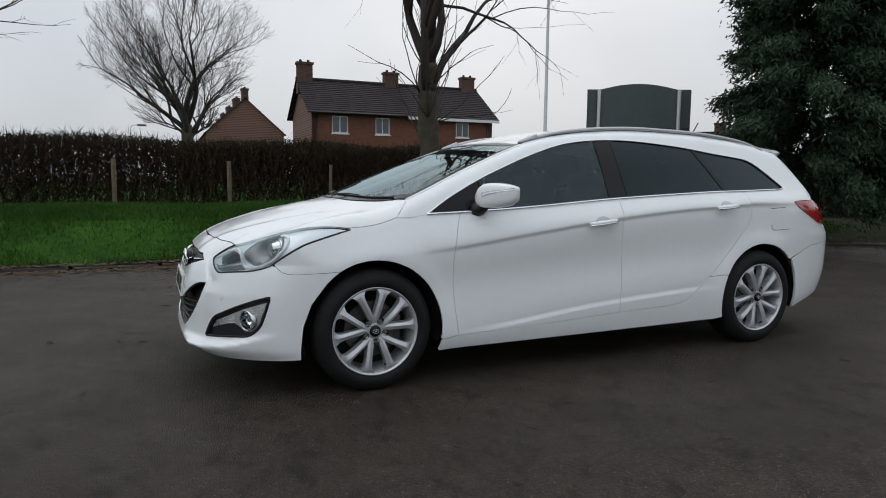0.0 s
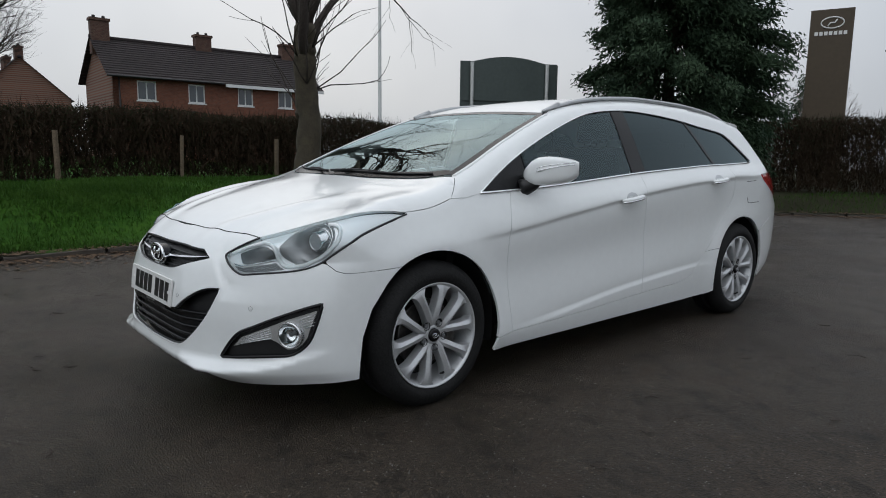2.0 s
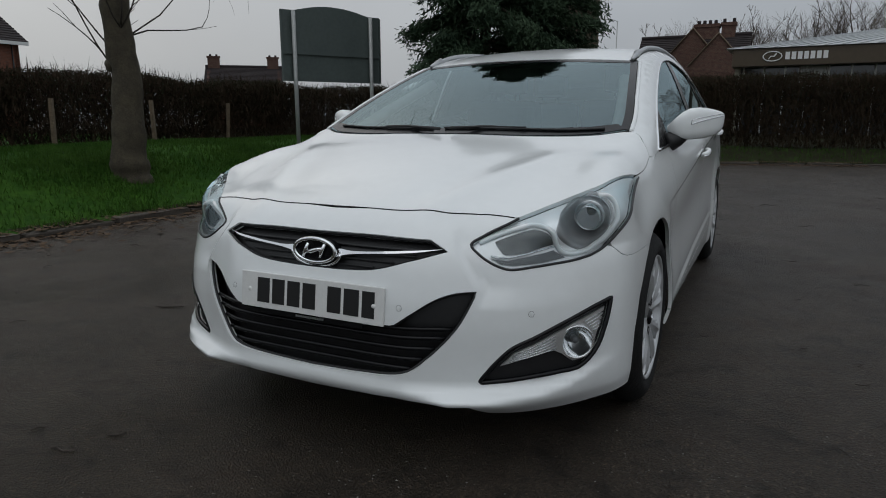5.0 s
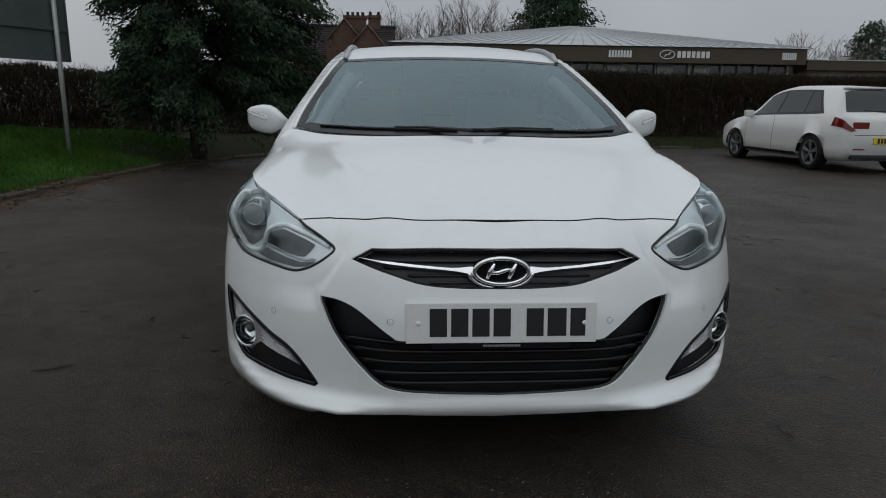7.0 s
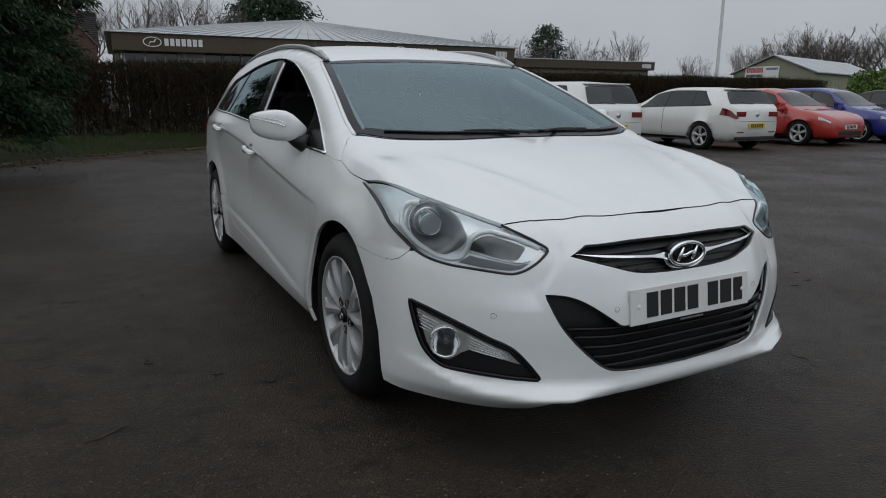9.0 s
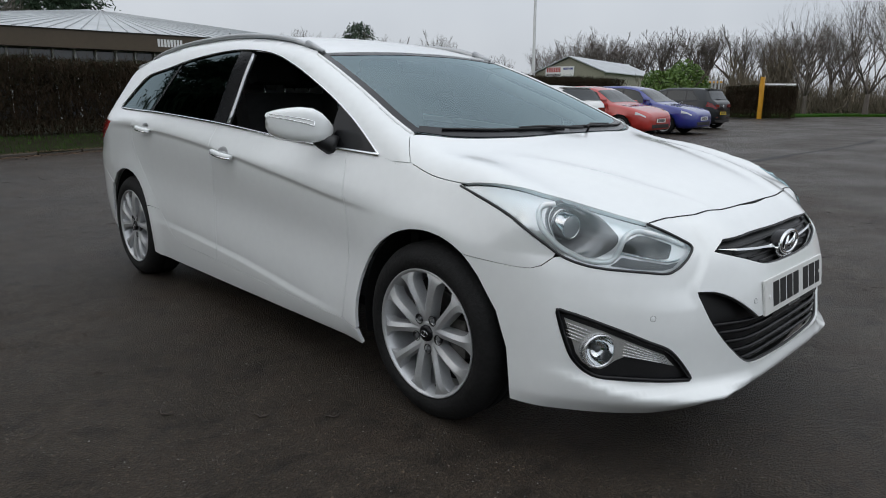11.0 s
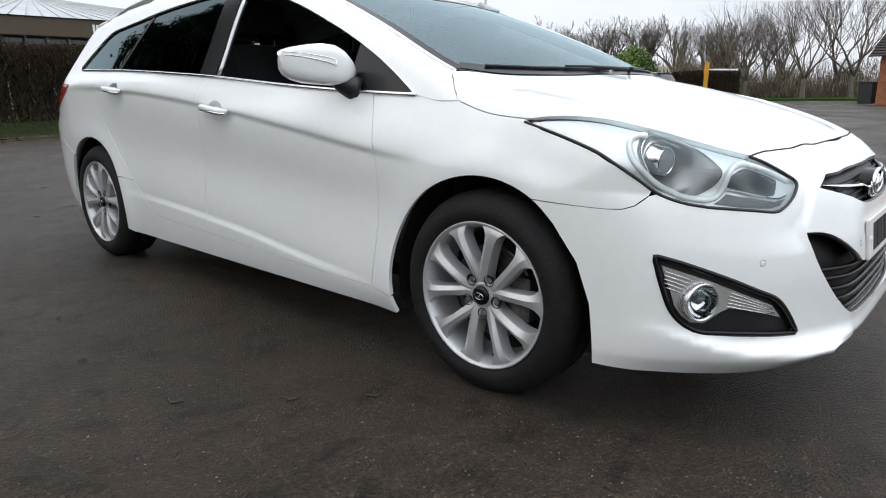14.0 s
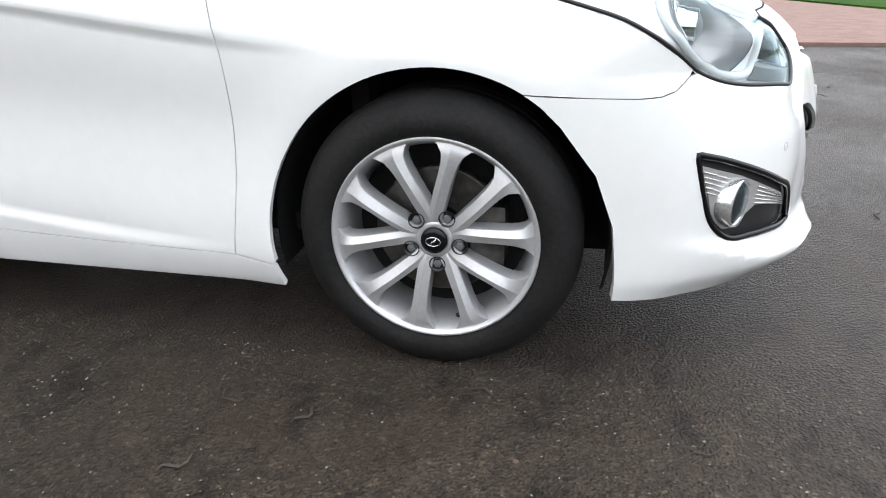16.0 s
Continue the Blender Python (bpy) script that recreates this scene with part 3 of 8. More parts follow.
def build_bodywork(car):
    side_edge = [tuple(v[1:]) for v in lay_top(np.array(GLASS_SIDE))]
    ys = np.linspace(-0.36, 1.70, 24)
    roof_edge = [(v[1], v[2]) for v in lay_top(np.stack([np.full(24, ROOF_X + 0.012), ys], -1))]
    for sign, left in ((1, True), (-1, False)):
        fender = [(-1.877, 0.668), (-1.845, 0.693), (-1.795, 0.727), (-1.739, 0.755), (-1.679, 0.774), (-1.619, 0.791), (-1.559, 0.807)] + [(v[1], v[2] + 0.0005) for v in HOOD_EDGE[TIP:]] + [(-1.20, 0.872), (-1.12, 0.893), (-1.085, 0.897)] + BELT[1:4] + GAP_A
        fender += [(-1.022, 0.2405)] + arc(HUBS[0], 0.363, -10, 120) + [(-1.70, 0.6195), (-1.78, 0.6185), (-1.82, 0.621), (-1.847, 0.631), (-1.872, 0.656)]
        skin("front_wing", fender, lay_side, PAINT, car, sign, rows=CREASES)
        skin("front_door", [p for p in BELT if -0.89 < p[0] < 0.155] + GAP_B + BOTTOM[::-1][6:] + GAP_A[::-1], lay_side, PAINT, car, sign, rows=CREASES)
        skin("rear_door", [p for p in BELT if 0.165 < p[0] < 1.195] + GAP_C + BOTTOM[::-1][1:7] + GAP_B[::-1], lay_side, PAINT, car, sign, rows=CREASES)
        sill = [(-1.022, 0.2355)] + BOTTOM + GAP_C[::-1][1:14] + [(0.862, 0.4745), (0.985, 0.4820), (1.0215, 0.4790)] + arc(1.345, 0.364, 155, 197, 5) + [(0.925, 0.192), (0.0, 0.184), (-0.9, 0.178), (-1.036, 0.178)]
        skin("sill", sill, lay_side, PAINT, car, sign)
        frame_side = [(v[1], v[2]) for v in lay_top(np.array(HOOD_BACK[:13:2]))] + side_edge + roof_edge + [(1.765, 1.205), (1.845, 1.135), (1.92, 1.06), (1.955, 1.0), (1.91, 0.962), (1.78, 0.962), (1.665, 0.957), (1.70, 0.915), (1.80, 0.868), (1.955, 0.80), (2.05, 0.785), (2.12, 0.76), (2.125, 0.665), (1.85, 0.645), (1.62, 0.565)]
        frame_side += arc(1.345, 0.363, 44, 152) + [(0.985, 0.483), (0.868, 0.475)] + [p for p in GAP_C[::-1] if p[1] > 0.48] + [(1.205, 1.026), (1.38, 1.032), (1.56, 1.037)] + DLO_BACK[::-1][1:] + DLO_TOP[::-1]
        frame_side += [(-1.10, 0.895), (-1.17, 0.882)]
        skin("pillar_foot", [(-1.26, 0.852), (-1.06, 0.872), (-1.06, 0.915), (-1.15, 0.925), (-1.26, 0.895)], lay_side, PAINT, car, sign, off=-0.004, rim=0)
        skin("side_frame", frame_side, lay_side, PAINT, car, sign)
        # glass and its trim
        pick = lambda line, a, b: [p for p in line if a <= p[0] <= b]
        skin("mirror_sail", pick(BELT, -1.07, -0.76) + [(-0.755, 0.918), (-0.755, 1.078)] + pick(DLO_TOP, -1.07, -0.76)[::-1], lay_side, GLOSS_BLACK, car, sign, off=-0.004)
        if left:
            skin("front_window", [(-0.745, 0.922)] + pick(BELT, -0.74, 0.09) + [(0.095, 0.978), (0.078, 1.322)] + pick(DLO_TOP, -0.74, 0.07)[::-1] + [(-0.745, 1.080)], lay_side, SIDE_GLASS, car, sign, off=-0.006, rim=0.004)
        else:
            strip("window_channel", [(0.082, 0.985), (0.066, 1.312)], lay_side, SATIN, car, sign, 0.012, -0.012, label="pale seal of the lowered front window")
        skin("door_pillar", pick(BELT, 0.098, 0.225) + [(0.232, 0.983), (0.205, 1.33)] + pick(DLO_TOP, 0.08, 0.20)[::-1] + [(0.080, 1.325), (0.098, 0.974)], lay_side, GLOSS_BLACK, car, sign, off=-0.003)
        skin("rear_window", [(0.236, 0.984)] + pick(BELT, 0.24, 1.02) + [(1.035, 1.020), (0.95, 1.16), (0.855, 1.295)] + pick(DLO_TOP, 0.22, 0.85)[::-1] + [(0.209, 1.329)], lay_side, TINTED, car, sign, off=-0.006, rim=0.004)
        skin("window_divider", [(1.038, 1.020), (1.068, 1.021), (0.985, 1.16), (0.888, 1.291), (0.858, 1.294), (0.953, 1.16)], lay_side, GLOSS_BLACK, car, sign, off=-0.003)
        skin("quarter_window", [(1.072, 1.022)] + pick(BELT, 1.08, 1.55) + DLO_BACK[::-1][1:] + pick(DLO_TOP, 0.90, 1.31)[::-1] + [(0.892, 1.290), (0.988, 1.16)], lay_side, TINTED, car, sign, off=-0.006, rim=0.004)
        strip("belt_chrome", BELT, lay_side, CHROME, car, sign, 0.0075, 0.001, label="bright chrome strip below the side windows")
        strip("window_chrome", DLO_TOP + DLO_BACK[1:], lay_side, CHROME, car, sign, 0.005, 0.0, label="thin chrome strip above the side windows")
        # near-black sheets added behind the panels, so that their joints read dark
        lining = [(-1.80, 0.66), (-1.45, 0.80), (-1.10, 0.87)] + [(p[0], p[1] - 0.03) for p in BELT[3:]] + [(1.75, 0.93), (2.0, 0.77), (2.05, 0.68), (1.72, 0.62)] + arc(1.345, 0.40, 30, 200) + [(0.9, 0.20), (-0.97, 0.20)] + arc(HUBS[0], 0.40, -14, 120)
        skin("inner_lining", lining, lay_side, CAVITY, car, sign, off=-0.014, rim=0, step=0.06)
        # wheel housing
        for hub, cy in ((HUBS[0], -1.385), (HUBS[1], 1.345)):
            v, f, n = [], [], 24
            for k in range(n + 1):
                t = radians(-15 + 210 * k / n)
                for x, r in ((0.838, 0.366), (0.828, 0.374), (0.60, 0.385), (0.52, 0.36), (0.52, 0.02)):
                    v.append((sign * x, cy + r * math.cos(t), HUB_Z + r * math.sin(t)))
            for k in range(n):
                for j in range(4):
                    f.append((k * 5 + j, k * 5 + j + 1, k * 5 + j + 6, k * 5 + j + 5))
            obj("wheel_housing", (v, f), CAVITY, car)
    skin("bonnet", mirrored(HOOD_FRONT + HOOD_SIDE[1:] + HOOD_BACK[1:]), lay_top, PAINT, car, step=0.035)
    front = [(-a, b) for a, b in HOOD_FRONT[::-1]] + list(HOOD_FRONT[1:])
    # dark bead added along the bonnet's front joint, which reads pale without it
    strip("bonnet_seam", front, lay_top, CAVITY, car, 1, 0.0036, -0.0018, step=0.012, sides=6)
    skin("windscreen", mirrored(GLASS_BASE + GLASS_SIDE[1:] + GLASS_HEAD[1:]), lay_top, SCREEN, car, off=-0.003, rim=0.004, step=0.05, label="windscreen with a wide sweep of reflected sky")
    band = [(a * 0.985, b) for a, b in GLASS_BASE] + [(0.655, -1.135), (0.57, -1.20), (0.43, -1.265), (0.27, -1.315), (0.0, -1.335)]
    skin("cowl_band", mirrored(band), lay_top, GLOSS_BLACK, car, off=-0.001, rim=0.003)
    skin("scuttle", mirrored([(0.0, -1.43), (0.3, -1.405), (0.46, -1.352), (0.62, -1.27), (0.70, -1.19), (0.70, -1.15), (0.60, -1.23), (0.45, -1.30), (0.28, -1.352), (0.0, -1.375)]), lay_top, TRIM, car, off=-0.012, rim=0)
    for sign in (1, -1):
        edge = [(a + 0.004, b) for a, b in GLASS_SIDE]
        strip("pillar_edge", [(a + 0.014, b) for a, b in GLASS_SIDE], lay_top, PAINT, car, sign, 0.009, -0.005, step=0.03, sides=10)
        skin("screen_border", edge + [(a - 0.03, b) for a, b in reversed(GLASS_SIDE)], lay_top, GLOSS_BLACK, car, sign, off=-0.0015, rim=0.002)
    skin("screen_head_band", mirrored(GLASS_HEAD[::-1] + [(0.56, -0.43), (0.47, -0.455), (0.28, -0.475), (0.0, -0.485)]), lay_top, GLOSS_BLACK, car, off=-0.0015, rim=0.002)
    skin("roof", mirrored([(0.0, -0.441), (0.28, -0.431), (0.48, -0.411), (ROOF_X, -0.40), (ROOF_X, 0.6), (ROOF_X, 1.4), (ROOF_X - 0.002, 1.70), (0.3, 1.80), (0.0, 1.83)]), lay_top, PAINT, car, step=0.05)
    skin("bonnet_lining", mirrored([(0.0, -2.09), (0.5, -2.0), (0.70, -1.7), (0.77, -1.4), (0.7, -1.2), (0.0, -1.42)]), lay_top, CAVITY, car, off=-0.02, rim=0, step=0.07)
    # bumper, with its openings
    A = around
    grille = mirrored(bend([A(0, -2.190, 0.689), A(0.2, -2.180, 0.690), A(0.352, -2.150, 0.686)]) + bend([A(0.406, -2.153, 0.657), A(0.312, -2.20, 0.630), A(0.212, -2.232, 0.601), A(0.11, -2.244, 0.592), A(0, -2.250, 0.590)]))
    intake = mirrored(bend([A(0, -2.26, 0.449), A(0.272, -2.247, 0.449)]) + bend([A(0.285, -2.245, 0.452), A(0.323, -2.236, 0.480), A(0.385, -2.213, 0.522), A(0.44, -2.19, 0.544), A(0.500, -2.165, 0.550)]) + bend([A(0.498, -2.17, 0.535), A(0.452, -2.19, 0.446), A(0.375, -2.213, 0.358), A(0.30, -2.228, 0.307), A(0.175, -2.243, 0.294), A(0, -2.247, 0.290)]))
    fog = bend([A(0.826, -1.908, 0.510), A(0.790, -1.965, 0.492), A(0.750, -2.018, 0.470), A(0.706, -2.066, 0.446), A(0.659, -2.110, 0.419), A(0.607, -2.147, 0.391), A(0.561, -2.166, 0.344), A(0.520, -2.178, 0.291)]) + bend([A(0.527, -2.176, 0.286), A(0.589, -2.147, 0.294), A(0.653, -2.105, 0.303), A(0.711, -2.055, 0.309), A(0.764, -2.000, 0.318), A(0.800, -1.954, 0.363), A(0.818, -1.928, 0.433), A(0.826, -1.909, 0.500)])
    fog_r = [(-a, b) for a, b in fog]
    lamp_rim = [A(*p) for p in LAMP_IN[::-1][:-1]] + [A(*p) for p in LAMP_LOW[::-1] if p[1] < -1.876]
    low_edge = [(0.868, -1.60, 0.600), (0.868, -1.637, 0.565), (0.862, -1.707, 0.472), (0.855, -1.745, 0.365), (0.848, -1.752, 0.27), (0.842, -1.754, 0.198), (0.800, -1.865, 0.193), (0.680, -2.00, 0.189), (0.562, -2.085, 0.189), (0.520, -2.11, 0.191), (0.500, -2.14, 0.208), (0.475, -2.16, 0.230), (0.295, -2.225, 0.230), (0, -2.23, 0.219)]
    skirt = [tuple(v) for v in lay_side(np.array([(-1.872, 0.656), (-1.847, 0.631), (-1.82, 0.6215), (-1.78, 0.6192), (-1.75, 0.6195), (-1.70, 0.6202), (-1.65, 0.6212), (-1.60, 0.6227), (-1.5665, 0.6247)]))] + low_edge
    half = [A(0.0, -2.112, 0.752)] + [A(*v) for v in lay_top(np.array(HOOD_FRONT[6:]))] + lamp_rim + [A(*p) for p in skirt]
    skin("front_bumper", mirrored(half), lay_front, PAINT, car, step=0.018, holes=[grille, intake, fog, fog_r], rim=0.022)
    # near-black sheet added behind the bumper's openings
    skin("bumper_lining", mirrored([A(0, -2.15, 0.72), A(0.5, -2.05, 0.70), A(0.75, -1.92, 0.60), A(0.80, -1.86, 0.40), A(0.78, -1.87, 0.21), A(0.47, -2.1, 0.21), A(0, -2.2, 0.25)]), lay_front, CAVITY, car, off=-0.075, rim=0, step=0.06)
    return grille, intake, fog


def build_rear(car):
    T = around_tail
    half = [T(0, 2.39, 0.66), T(0.4, 2.36, 0.66), T(0.76, 2.12, 0.662), T(0.83, 1.85, 0.642), T(0.852, 1.63, 0.562), T(0.852, 1.675, 0.47), T(0.848, 1.705, 0.36), T(0.836, 1.708, 0.215), T(0.78, 1.98, 0.285), T(0.72, 2.12, 0.33), T(0.4, 2.25, 0.25), T(0, 2.28, 0.24)]
    skin("rear_bumper", mirrored(half), lay_rear, PAINT, car, step=0.04, gap=-0.001)
    gate = [T(0, 2.39, 0.668), T(0.4, 2.36, 0.668), T(0.745, 2.13, 0.668), T(0.74, 2.12, 0.755), T(0.66, 2.2, 0.79), T(0.64, 2.08, 0.95), T(0.64, 1.96, 1.04), T(0.625, 1.855, 1.13), T(0.61, 1.775, 1.20), T(0.56, 1.72, 1.25), T(0, 1.85, 1.275)]
    skin("tailgate", mirrored(gate), lay_rear, PAINT, car, step=0.04)
    skin("tailgate_window", mirrored([T(0, 2.2, 0.98), T(0.47, 2.12, 0.98), T(0.43, 1.87, 1.21), T(0, 1.93, 1.22)]), lay_rear, CAR_GLASS, car, off=0.003, step=0.05)
    skin("tail_lining", mirrored([T(0, 2.39, 0.60), T(0.74, 2.12, 0.60), T(0.80, 1.98, 0.70), T(0.80, 1.93, 0.80), T(0.78, 1.93, 0.95), T(0.72, 1.90, 1.03), T(0.66, 1.83, 1.12), T(0.62, 1.74, 1.21), T(0, 1.85, 1.24)]), lay_rear, PAINT, car, off=-0.007, rim=0, step=0.05, gap=0.0)
    for sign in (1, -1):
        lamp = bend([T(0.834, 1.665, 0.955), T(0.80, 1.89, 0.96), T(0.76, 1.97, 0.95), T(0.72, 2.05, 0.90), T(0.735, 2.085, 0.80)]) + bend([T(0.74, 2.08, 0.787), T(0.80, 1.955, 0.803), T(0.83, 1.80, 0.868), T(0.834, 1.70, 0.915), T(0.834, 1.665, 0.950)])
        skin("tail_lamp", lamp, lay_rear, BRIGHT_RED, car, sign, off=0.006, label="red wrap-round tail lamp")
    sp = [(0.600, 1.60, 1.312), (0.578, 1.78, 1.302), (0.530, 1.865, 1.304), (0.44, 1.922, 1.314), (0.2, 1.955, 1.328), (0.0, 1.965, 1.332)]
    v, f = [], []
    line = sp + [(-x, y, z) for x, y, z in sp[-2::-1]]
    inner = lay_top(np.array([(x * 0.90, min(y - 0.16, 1.72)) for x, y, z in line]))
    for (x, y, z), q in zip(line, inner):
        v += [(q[0], q[1], q[2] + 0.003), (x * 0.985, y - 0.03, z + 0.014), (x, y, z), (x * 0.995, y - 0.006, z - 0.022), (x * 0.96, y - 0.05, z - 0.045), (x * 0.9, y - 0.16, z - 0.06)]
    for i in range(len(line) - 1):
        for j in range(6):
            k = (j + 1) % 6
            f.append((i * 6 + j, i * 6 + k, i * 6 + 6 + k, i * 6 + 6 + j))
    f += [tuple(range(6)), tuple(len(v) - 1 - j for j in range(6))]
    obj("spoiler", (v, f), PAINT, car)
    tube("aerial", [(0.0, 1.46, 1.385), (0.0, 1.50, 1.42), (0.0, 1.545, 1.49), (0.0, 1.58, 1.545)], [0.020, 0.008, 0.005, 0.004], TRIM, car)
    strip("filler_flap", bend([(1.425, 0.80), (1.428, 0.775), (1.455, 0.763), (1.56, 0.765), (1.60, 0.768)]), lay_side, TRIM, car, 1, 0.0018, 0.0)
    strip("flap_slot", [(1.42, 0.909), (1.563, 0.915)], lay_side, TRIM, car, 1, 0.002, 0.0)


grille_line, intake_line, fog_line = build_bodywork(estate)
build_rear(estate)

# ---- wheels, lamps, grilles, mirrors and cabin of the estate car ----
def wheel_part_meshes():
    """The meshes of one wheel, its outside towards +x."""
    tyre_profile = [(-0.19, 0.205), (-0.205, 0.235), (-0.208, 0.27), (-0.200, 0.298), (-0.185, 0.311), (-0.165, TYRE_R), (-0.14, TYRE_R), (-0.137, 0.310), (-0.131, 0.310), (-0.128, TYRE_R), (-0.093, TYRE_R), (-0.09, 0.310), (-0.084, 0.310), (-0.081, TYRE_R), (-0.045, TYRE_R), (-0.032, 0.3125), (-0.016, 0.303), (-0.002, 0.288), (0.008, 0.268), (0.009, 0.250), (0.003, 0.236), (-0.002, 0.229), (-0.010, 0.222)]
    v, f = disc_data(tyre_profile, 72)
    v = [(x, y, max(z, -HUB_Z)) for x, y, z in v]
    tyre = mesh_of("tyre", v, [q[::-1] for q in f], RUBBER, smooth=True)
    rim = disc_data([(-0.012, 0.224), (0.000, 0.2285), (0.003, 0.2265), (0.001, 0.222), (-0.008, 0.216), (-0.024, 0.209), (-0.045, 0.204), (-0.16, 0.198)], 72)
    rim = mesh_of("rim", rim[0], [q[::-1] for q in rim[1]], ALLOY, smooth=True)
    spokes = []
    for k in range(5):
        for s in (-1, 1):
            lug = radians(60 + 72 * k)
            v, f = [], []
            keys = ((0.028, 26, 0.013, -0.020, 0.0), (0.052, 27, 0.0165, -0.014, 0.002), (0.085, 23, 0.0165, -0.009, 0.006), (0.14, 19.5, 0.0168, -0.004, 0.011), (0.180, 18, 0.0198, -0.002, 0.010), (0.200, 17.4, 0.0270, -0.003, 0.006), (0.212, 17.2, 0.0420, -0.005, 0.003), (0.222, 17, 0.0600, -0.010, 0.0))
            curves = [curve1([(q[0], q[i]) for q in keys]) for i in range(1, 5)]
            rs = np.linspace(0.028, 0.222, 15)
            for r in rs:
                off, half, face, ridge = (float(c(r)) for c in curves)
                t = lug + s * radians(off)
                c = Vector((0, math.cos(t), math.sin(t)))
                w = Vector((0, -math.sin(t), math.cos(t)))
                line = [(-1.0, face - 0.045), (-1.0, face - 0.008), (-0.93, face - 0.001), (0.15 * s, face + ridge * 0.8), (0.93, face - 0.001), (1.0, face - 0.008), (1.0, face - 0.045)]
                for one, two in zip(line, line[1:]):
                    for a, x in (one, two):
                        p = c * r + w * (half * a)
                        v.append((x, p.y, p.z))
            for i in range(len(rs) - 1):
                for j in range(0, 12, 2):
                    f.append((i * 12 + j, i * 12 + j + 1, i * 12 + j + 13, i * 12 + j + 12))
            spokes.append((v, f))
    return tyre, rim, spokes


def build_wheels(car):
    tyre, rim, spokes = wheel_part_meshes()
    spoke_meshes = [mesh_of("spoke", v, f, ALLOY, smooth=True) for v, f in spokes]
    hub = mesh_of("hub", *disc_data([(-0.05, 0.050), (-0.024, 0.050), (-0.016, 0.040), (-0.0135, 0.032), (-0.015, 0.029)], 32), ALLOY, smooth=True)
    cap = mesh_of("centre_cap", *disc_data([(-0.014, 0.0295), (-0.006, 0.0285), (-0.003, 0.020), (-0.002, 0.0005)], 32), GLOSS_BLACK, smooth=True)
    mark = mesh_of("cap_mark", *tube_data([(-0.001, 0.016 * math.cos(t), 0.010 * math.sin(t)) for t in np.linspace(0, 6.2832, 17)[:-1]], 0.0014, 5, True), CHROME, smooth=True)
    slash = mesh_of("cap_slash", *tube_data([(-0.001, -0.006, -0.007), (-0.001, -0.002, 0.0), (-0.001, 0.002, 0.0), (-0.001, 0.006, 0.007)], 0.0018, 5), CHROME, smooth=True)
    nut = mesh_of("wheel_nut", *disc_data([(-0.03, 0.0105), (-0.016, 0.0105), (-0.013, 0.008), (-0.012, 0.0005)], 6), LAMP_GREY)
    well = mesh_of("nut_well", *disc_data([(-0.012, 0.0185), (-0.011, 0.0165), (-0.022, 0.0145), (-0.026, 0.0005)], 20), TRIM, smooth=True)
    disc = mesh_of("brake_disc", *disc_data([(-0.075, 0.06), (-0.072, 0.06), (-0.072, 0.142), (-0.075, 0.146), (-0.095, 0.146)], 48), BRAKE, smooth=False)
    valve = mesh_of("valve", *tube_data([(-0.035, 0.060, -0.188), (-0.018, 0.055, -0.180), (-0.006, 0.052, -0.174)], [0.006, 0.005, 0.005], 8), TRIM, smooth=True)
    # near-black disc added to close the view behind the spokes
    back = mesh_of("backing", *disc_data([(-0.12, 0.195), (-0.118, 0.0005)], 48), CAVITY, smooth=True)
    for hub_y in HUBS:
        for sign in (1, -1):
            w = new("wheel", None)
            w.parent = car
            w.matrix_basis = Matrix.Translation((sign * 0.866, hub_y, HUB_Z)) @ (Matrix.Identity(4) if sign > 0 else Matrix.Rotation(math.pi, 4, "Z"))
            tagged(w, "silver ten-spoke alloy wheel with a worn black tyre")
            for me in (tyre, rim, hub, cap, mark, slash, disc, valve, back, *spoke_meshes):
                ob = new(me.name.split(".")[0], me)
                ob.parent = w
            for k in range(5):
                t = radians(60 + 72 * k)
                for me in (nut, well):
                    ob = new(me.name, me)
                    ob.parent = w
                    ob.matrix_basis = Matrix.Translation((0, 0.057 * math.cos(t), 0.057 * math.sin(t)))
            box_c = bmesh.new()
            box(box_c, (-0.115, 0.07 if hub_y < 0 else -0.15, -0.07), (-0.05, 0.15 if hub_y < 0 else -0.07, 0.07), 0.015)
            part("brake_caliper", box_c, BRAKE, w)


def ring_of(c, n, r, count=28):
    """Places of a circle with its axis along n."""
    n = Vector(n).normalized()
    a = n.orthogonal().normalized()
    b = n.cross(a)
    return [Vector(c) + (a * math.cos(t) + b * math.sin(t)) * r for t in np.linspace(0, 2 * math.pi, count + 1)[:-1]]


def cone_data(c, n, profile, count=28):
    """A turned surface about n at c from (along, radius) pairs."""
    n = Vector(n).normalized()
    v, f = [], []
    for a, r in profile:
        v += ring_of(Vector(c) + n * a, n, r, count)
    for i in range(len(profile) - 1):
        for k in range(count):
            l = (k + 1) % count
            f.append((i * count + k, i * count + l, (i + 1) * count + l, (i + 1) * count + k))
    return v, f


